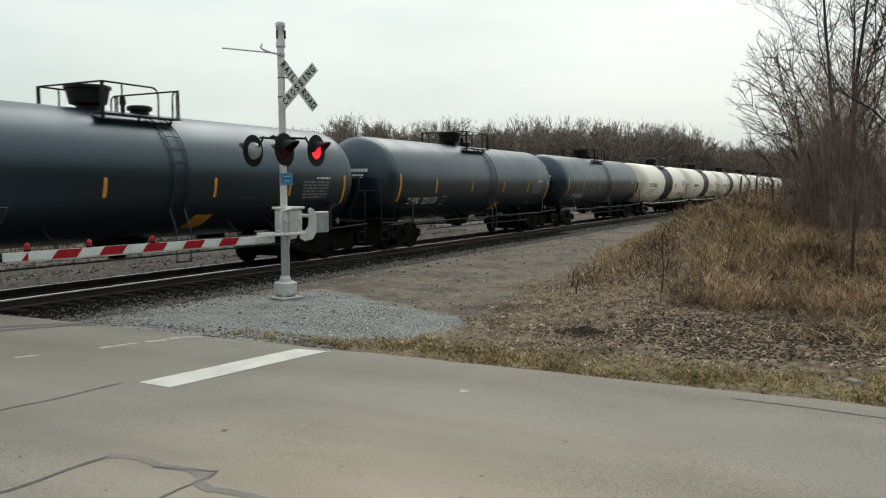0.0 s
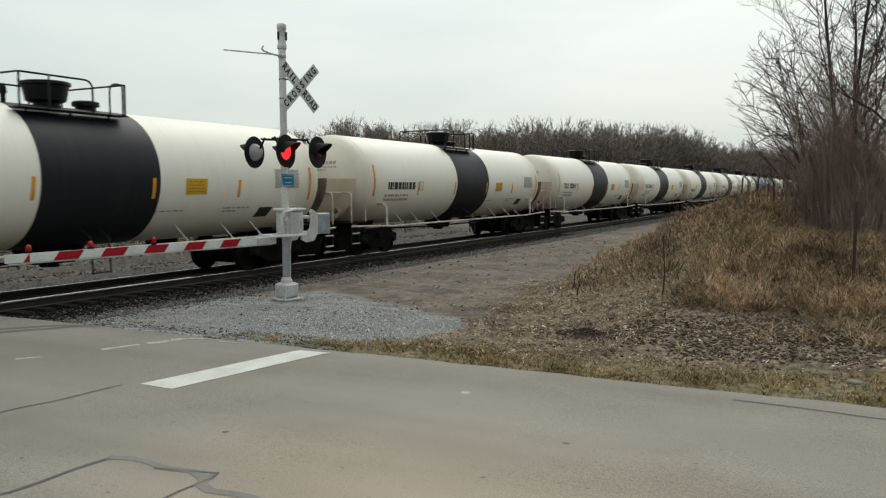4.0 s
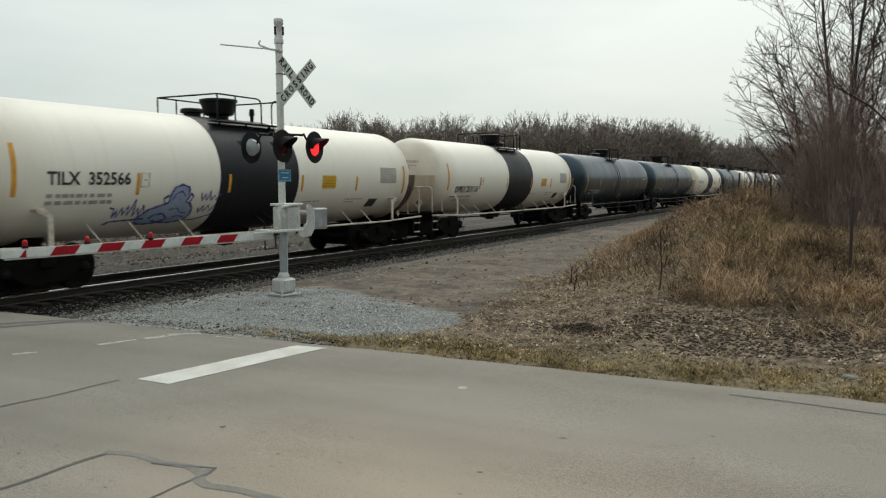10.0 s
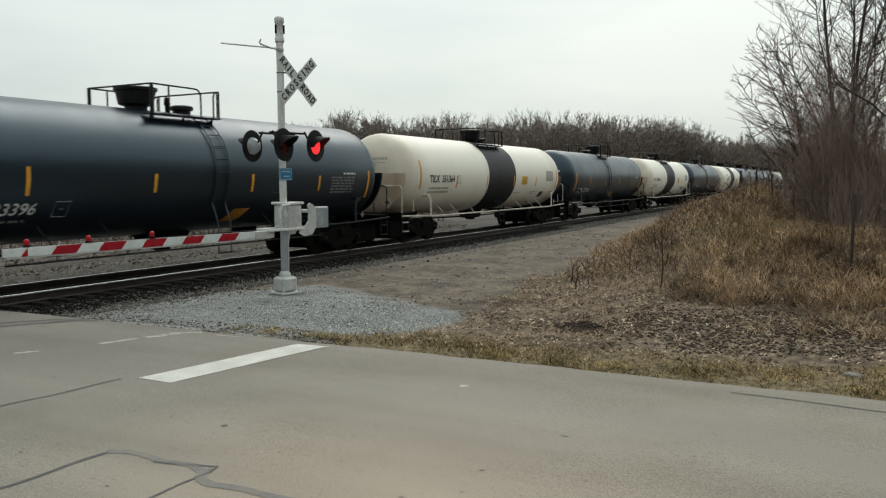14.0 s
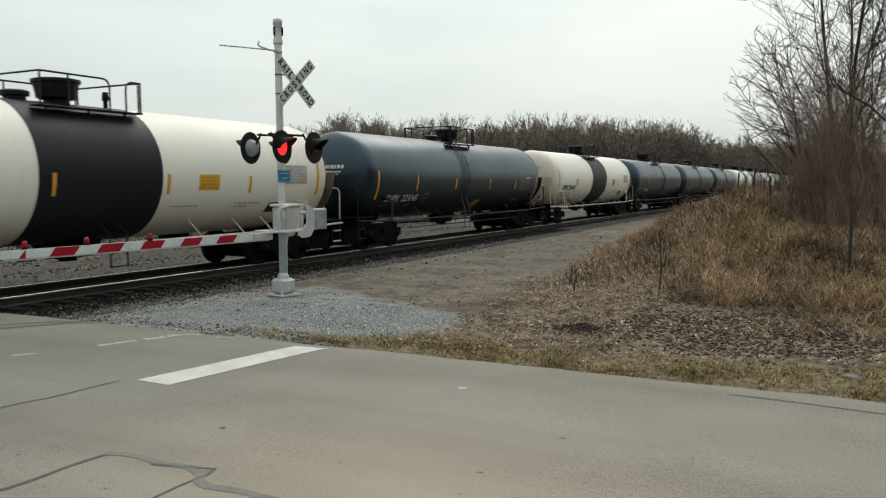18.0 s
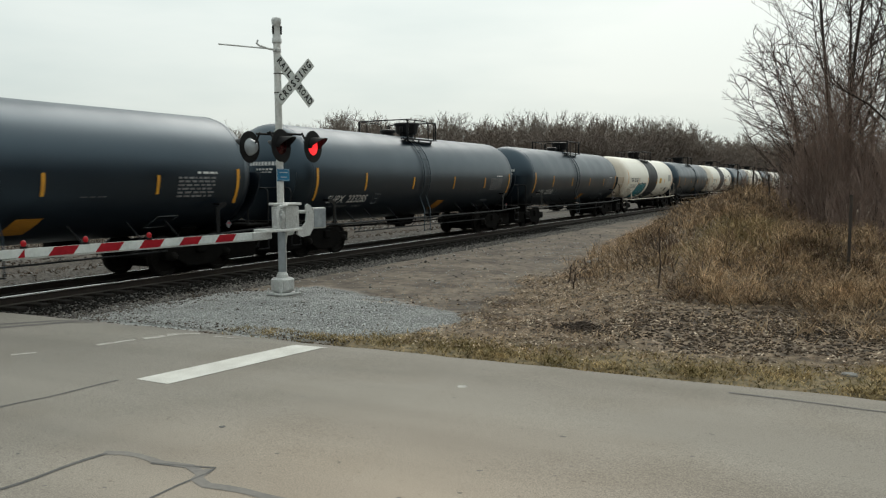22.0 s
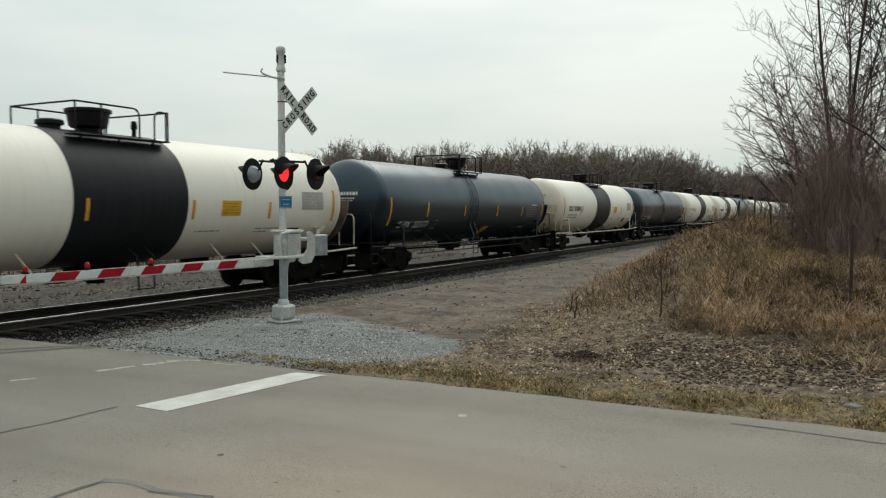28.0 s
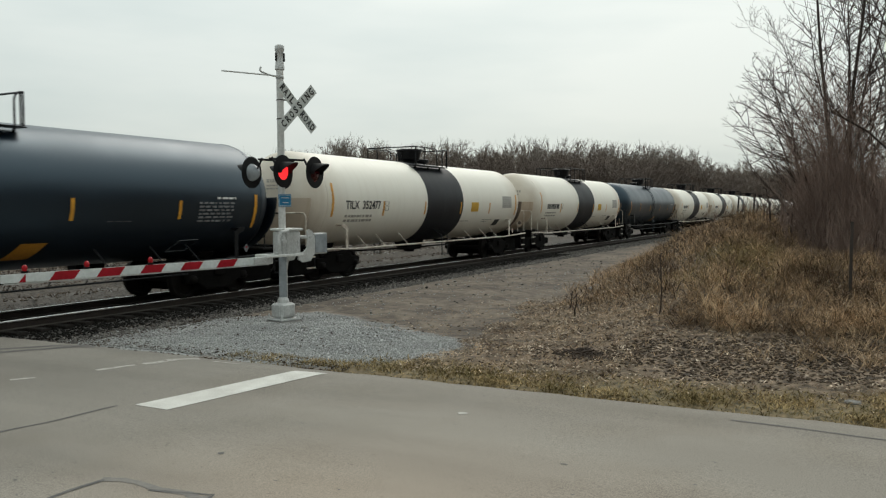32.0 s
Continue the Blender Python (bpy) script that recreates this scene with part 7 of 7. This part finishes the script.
def far_tree_shape(rng_, fat=1.0):
    """One slim leafless tree, one metre tall, as arrays of corners and triangles; its twigs are thin flat slivers."""
    vs, fs = [], []

    def sliver(a, b, w):
        d = (b - a).cross(Vector((rng_.gauss(0, 1), rng_.gauss(0, 1), rng_.gauss(0, 1)))).normalized() * w
        k = len(vs)
        vs.extend((a - d, a + d, b))
        fs.append((k, k + 1, k + 2))

    def rod(a, b, r0, r1):
        k = len(vs)
        for p, r in ((a, r0), (b, r1)):
            for j in range(3):
                vs.append(p + Vector((math.cos(j * 2.094), math.sin(j * 2.094), 0)) * r)
        for j in range(3):
            fs.append((k + j, k + (j + 1) % 3, k + 3 + (j + 1) % 3))
            fs.append((k + j, k + 3 + (j + 1) % 3, k + 3 + j))
    p, pts, d = Vector((0, 0, 0)), [], Vector((rng_.gauss(0, 0.06), rng_.gauss(0, 0.06), 1)).normalized()
    for i in range(6):
        pts.append(p.copy())
        d = (d + Vector((rng_.gauss(0, 0.05), rng_.gauss(0, 0.05), 0))).normalized()
        p = p + d * 0.17
    for i in range(5):
        rod(pts[i], pts[i + 1], 0.011 * (1 - i / 6), 0.011 * (1 - (i + 1) / 6))
    for i in range(17):
        f = 0.12 + 0.85 * (i + rng_.random()) / 17
        m_ = min(4, int(f * 5))
        a = pts[m_].lerp(pts[m_ + 1], f * 5 - m_)
        az = rng_.uniform(0, 6.28)
        d = Vector((math.cos(az), math.sin(az), rng_.uniform(0.7, 2.0))).normalized()
        long_ = rng_.uniform(0.20, 0.36) * (1.0 if f < 0.55 else 1.45 - 0.95 * f)
        b = a + d * long_ * 0.55
        c = b + (d + Vector((0, 0, 0.35))).normalized() * long_ * 0.45
        rod(a, b, 0.0045, 0.003)
        rod(b, c, 0.003, 0.0012)
        for _ in range(8):
            g = rng_.uniform(0.15, 1.0)
            q = a.lerp(b, g / 0.55) if g < 0.55 else b.lerp(c, (g - 0.55) / 0.45)
            o = Vector((rng_.gauss(0, 1), rng_.gauss(0, 1), rng_.gauss(0.45, 0.7))).normalized()
            e = (d + o * 0.8).normalized() * rng_.uniform(0.05, 0.12)
            sliver(q, q + e, 0.0024 * fat)
            for _ in range(4):
                h = q + e * rng_.uniform(0.2, 1.0)
                o = Vector((rng_.gauss(0, 1), rng_.gauss(0, 1), rng_.gauss(0.45, 0.7))).normalized()
                sliver(h, h + (e.normalized() + o * 0.8).normalized() * rng_.uniform(0.03, 0.07), 0.0018 * fat)
    return np.array([tuple(v) for v in vs]), np.array(fs)


wood_rng = random.Random(41)
WOOD, SCRUB = [far_tree_shape(wood_rng) for _ in range(12)], [far_tree_shape(wood_rng, 1.4) for _ in range(8)]


def woods(name, spots, material, label, kinds):
    """Many leafless trees in one mesh: (x, y, height, width) each."""
    vs, fs, k = [], [], 0
    for x, y, h, w in spots:
        v, f = wood_rng.choice(kinds)
        a = wood_rng.uniform(0, 6.28)
        top = v[:, 2].max()
        q = np.stack([(v[:, 0] * math.cos(a) - v[:, 1] * math.sin(a)) * w + x, (v[:, 0] * math.sin(a) + v[:, 1] * math.cos(a)) * w + y, v[:, 2] * h / top - 0.2], 1)
        vs.append(q)
        fs.append(f + k)
        k += len(v)
    return stuff(name, quick_mesh(name, np.concatenate(vs), np.concatenate(fs), material), label, "woods")


def at_angle(a, reach):
    yaw = radians(27.2 - a)
    return -math.sin(yaw) * reach, math.cos(yaw) * reach


def beyond(a, reach):
    """The reach, pushed out where it would end on the near side of the track."""
    yaw = 27.2 - a
    if yaw < 1.5:
        return reach
    return max(reach, 1.10 * 24.0 / math.sin(radians(yaw)) if yaw < 14 else reach)


spots = []
for i in range(950):
    a = wood_rng.uniform(-38, 27) if i % 5 else wood_rng.uniform(-62, 62)
    reach = beyond(a, wood_rng.uniform(112, 175))
    # the crowns stand in clumps of uneven height, with gaps between them towards the crossing
    clump_ = 0.5 + 0.5 * noise.noise((a * 0.9, 3.7, 0)) + 0.3 * noise.noise((a * 2.3, 8.1, 0))
    uneven = 0.42 if a < 4 else 0.22
    top = along(SKYLINE, a) * (1.12 - uneven * (1 - min(1.0, max(0.0, clump_)))) * wood_rng.choice((1.0, 0.96, 0.9, 0.84, 0.76, 0.68))
    h = 2.3 + reach * math.tan(radians(top))
    spots.append((*at_angle(a, reach), h, h * wood_rng.uniform(0.65, 1.0)))
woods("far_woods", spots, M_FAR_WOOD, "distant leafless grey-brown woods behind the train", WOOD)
spots = []
for i in range(1000):
    a = wood_rng.uniform(-38, 30) if i % 3 else wood_rng.uniform(2, 30)
    reach = beyond(a, wood_rng.uniform(100, 135))
    h = 2.3 + reach * math.tan(radians(along(SKYLINE, a) * wood_rng.uniform(0.35, 0.86)))
    spots.append((*at_angle(a, reach), h, h * wood_rng.uniform(1.1, 1.9)))
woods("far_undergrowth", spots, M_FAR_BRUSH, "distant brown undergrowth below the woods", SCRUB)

# unseen woods, added behind the view to darken what the tanks reflect
spots = []
for i in range(150):
    x, y = wood_rng.uniform(9, 22), wood_rng.uniform(11.5, 60) if i % 3 else wood_rng.uniform(-40, 0)
    spots.append((x, y, wood_rng.uniform(9, 14), wood_rng.uniform(9, 14)))
woods("roadside_woods", spots, M_FAR_WOOD, "unseen leafless woods added behind the view to darken reflections", SCRUB)

# brown weeds beyond the track
places = [(x, y, ground_height(x, y)) for x, y in ((TRACK_X - rng.uniform(7, 19), rng.uniform(-6, 70)) for _ in range(22000))]
v1, f1 = blades(places, (0.15, 0.75), (0.006, 0.014), (0.1, 1.0), rs)
stuff("weeds", quick_mesh("weeds", v1, f1, M_WEED), "dry brown weeds beyond the track", "grass")


# ---- small things on the mound and the verge ----
def fence_post(x, y, h, lean, label):
    z = ground_height(x, y)
    ob = thing("fence_post", label, "fence post", "old fence posts on the mound", m=Matrix.Translation((x, y, z)) @ Matrix.Rotation(lean, 4, "Y"))
    part("stem", Shape().prism([(-0.024, -0.005), (0.024, -0.005), (0.024, 0.005), (0.006, 0.006), (0.004, 0.035), (-0.004, 0.035), (-0.006, 0.006), (-0.024, 0.005)], -0.3, h, "z"), M_STEEL_POST, ob, smooth=False)
    for i in range(8):
        part("stud", Shape().box((0, 0.008, h * (0.2 + 0.09 * i)), (0.024, 0.03, 0.012)), M_STEEL_POST, ob, smooth=False)
    return ob


fence_post(-0.1, 14.9, 1.30, 0.01, "dark steel fence post standing in dry grass")
fence_post(-2.2, 24.5, 0.75, -0.04, "short dark fence post on the mound's crest")
fence_post(-1.6, 23.6, 0.85, 0.02, "short dark fence post on the mound's crest")
fence_post(-2.75, 25.4, 0.7, 0.03, "short dark fence post on the mound's crest")
fence_post(-3.3, 26.2, 0.7, 0.05, "short dark fence post on the mound's crest")


def stalk(x, y, h, seed, label):
    rng_ = random.Random(seed)
    ob = thing("dead_stalk", label, "stalk", m=Matrix.Translation((x, y, ground_height(x, y) - 0.03)))
    pts, p = [], Vector((0, 0, 0))
    for i in range(9):
        pts.append(p.copy())
        p = p + Vector((rng_.gauss(0.004, 0.012), rng_.gauss(0, 0.012), h / 8))
    part("stem", Shape().tube(pts, 0.017, 6, 0.008), M_STICK, ob)
    part("seed_head", Shape().tube([pts[-1], pts[-1] + Vector((0.02, 0, 0.06)), pts[-1] + Vector((0.05, 0, 0.08))], 0.014, 6, 0.006), M_STICK, ob)
    for i in (3, 5, 6):
        part("side_twig", Shape().tube([pts[i], pts[i] + Vector((rng_.uniform(-0.12, 0.12), 0.03, 0.10))], 0.006, 5, 0.003), M_STICK, ob)
    return ob


stalk(-3.05, 14.1, 1.05, 2, "tall dead brown stalk standing on the slope")
stalk(-4.9, 15.2, 0.42, 5, "short bent dead stalk on the slope")
stalk(-5.35, 16.2, 0.35, 9, "short bent dead stalk on the slope")

clump = Shape()
for i in range(260):
    a, q = rng.uniform(0, 2 * math.pi), abs(rng.gauss(0, 0.21))
    x, y = q * math.cos(a) * 1.5, q * math.sin(a)
    z = 0.015 + 0.10 * math.exp(-(q / 0.15) ** 2) * rng.random()
    d = Vector((rng.gauss(0, 1), rng.gauss(0, 1), rng.gauss(0, 0.4))).normalized() * rng.uniform(0.04, 0.10)
    clump.tube([(x, y, z), (x + d.x, y + d.y, max(0.005, z + d.z))], 0.012, 4, 0.005)
part_m = clump.mesh("dead_leaf_clump", M_STICK, False)
ob = tagged(new("dead_leaf_clump", part_m), "dark clump of dead stalks on the bare ground", "plant debris", kind="stuff")
ob.location = (-3.5, 11.25, ground_height(-3.5, 11.25))

for x, y, r, lab in ((-0.02, 9.85, 0.06, "pale flat stone lying in the verge grass"), (-8.55, 11.35, 0.05, "single pale stone on the gravel"), (-9.9, 10.7, 0.045, "single pale stone on the gravel"), (-6.0, 20.4, 0.10, "pale stone on the dirt"), (-5.9, 19.6, 0.08, "pale stone on the dirt")):
    rr = np.random.RandomState(int(abs(x) * 100))
    bm = bmesh.new()
    bmesh.ops.create_icosphere(bm, subdivisions=2, radius=r)
    for v in bm.verts:
        v.co *= 1 + 0.35 * noise.noise(v.co * (2.2 / r * 0.6) + Vector((x, y, 0)))
        v.co.x *= 1.5
        v.co.z *= 0.45
    me = bpy.data.meshes.new("stone")
    bm.to_mesh(me)
    bm.free()
    me.materials.append(M_CONCRETE)
    st = tagged(new("stone", me), lab, "stone")
    st.location = (x, y, ground_height(x, y) + r * 0.25)



# ---- what moves ----
def motions():
    for k, car in enumerate(train):
        walk(car, [(t, pose(TRACK_X, car_y(k, t), 0)) for t, _ in SWAY])
    # the wheels roll; the same turn serves every axle in the same place on its bogie
    rolled = {}
    for car in train:
        for ob in car.children_recursive:
            if ob.name.startswith("wheelset"):
                key = round(ob.location.y, 2)
                if key not in rolled:
                    rows, angle = [], 0.0
                    for i in range(FPS * 32 + 1):
                        rows.append((i / FPS, pose(0, key, 0.457, math.degrees((where(i / FPS) - where(0)) / 0.457) % 360)))
                    walk(ob, rows)
                    rolled[key] = ob.animation_data
                else:
                    ob.rotation_mode = "QUATERNION"
                    ob.animation_data_create()
                    ob.animation_data.action = rolled[key].action
                    ob.animation_data.action_slot = rolled[key].action_slot
    # the two lamps flash in turn: each lens shows its lit face for half of the beat
    beat, first = 1.083, 0.933
    drift = ((0, -0.06), (1, -0.06), (2, 0.05), (3, 0.05), (6, 0.03), (7, 0.0), (8, 0.06), (14, -0.03), (20, -0.07), (21, -0.06), (22, 0.0), (27, 0.02), (28, 0.05), (32, 0.0))
    for i, lens in enumerate(lenses):
        rows, t, lit = [], first - beat * (1.0 if i else 1.5), True
        edges = []
        k = 0
        while t < 32.5:
            edges.append((t + along(drift, t), 0.0 if k % 2 == 0 else 180.0))
            t += beat / 2
            k += 1
        before = 180.0
        stamps = []
        for t, angle in edges:
            for j in range(4):
                stamps.append((t + j / FPS, before + (angle - before) * (0, 0.47, 0.94, 1)[j]))
            before = angle
        at0 = 180.0
        for t, angle in stamps:
            if t <= 0:
                at0 = angle
        rows = [(0, at0)] + [(t, angle) for t, angle in stamps if 0.02 < t < 31.98]
        rows.append((32, rows[-1][1]))
        walk(lens, [(t, pose(-0.002, 0, 0, 0, 0, angle)) for t, angle in rows])


motions()
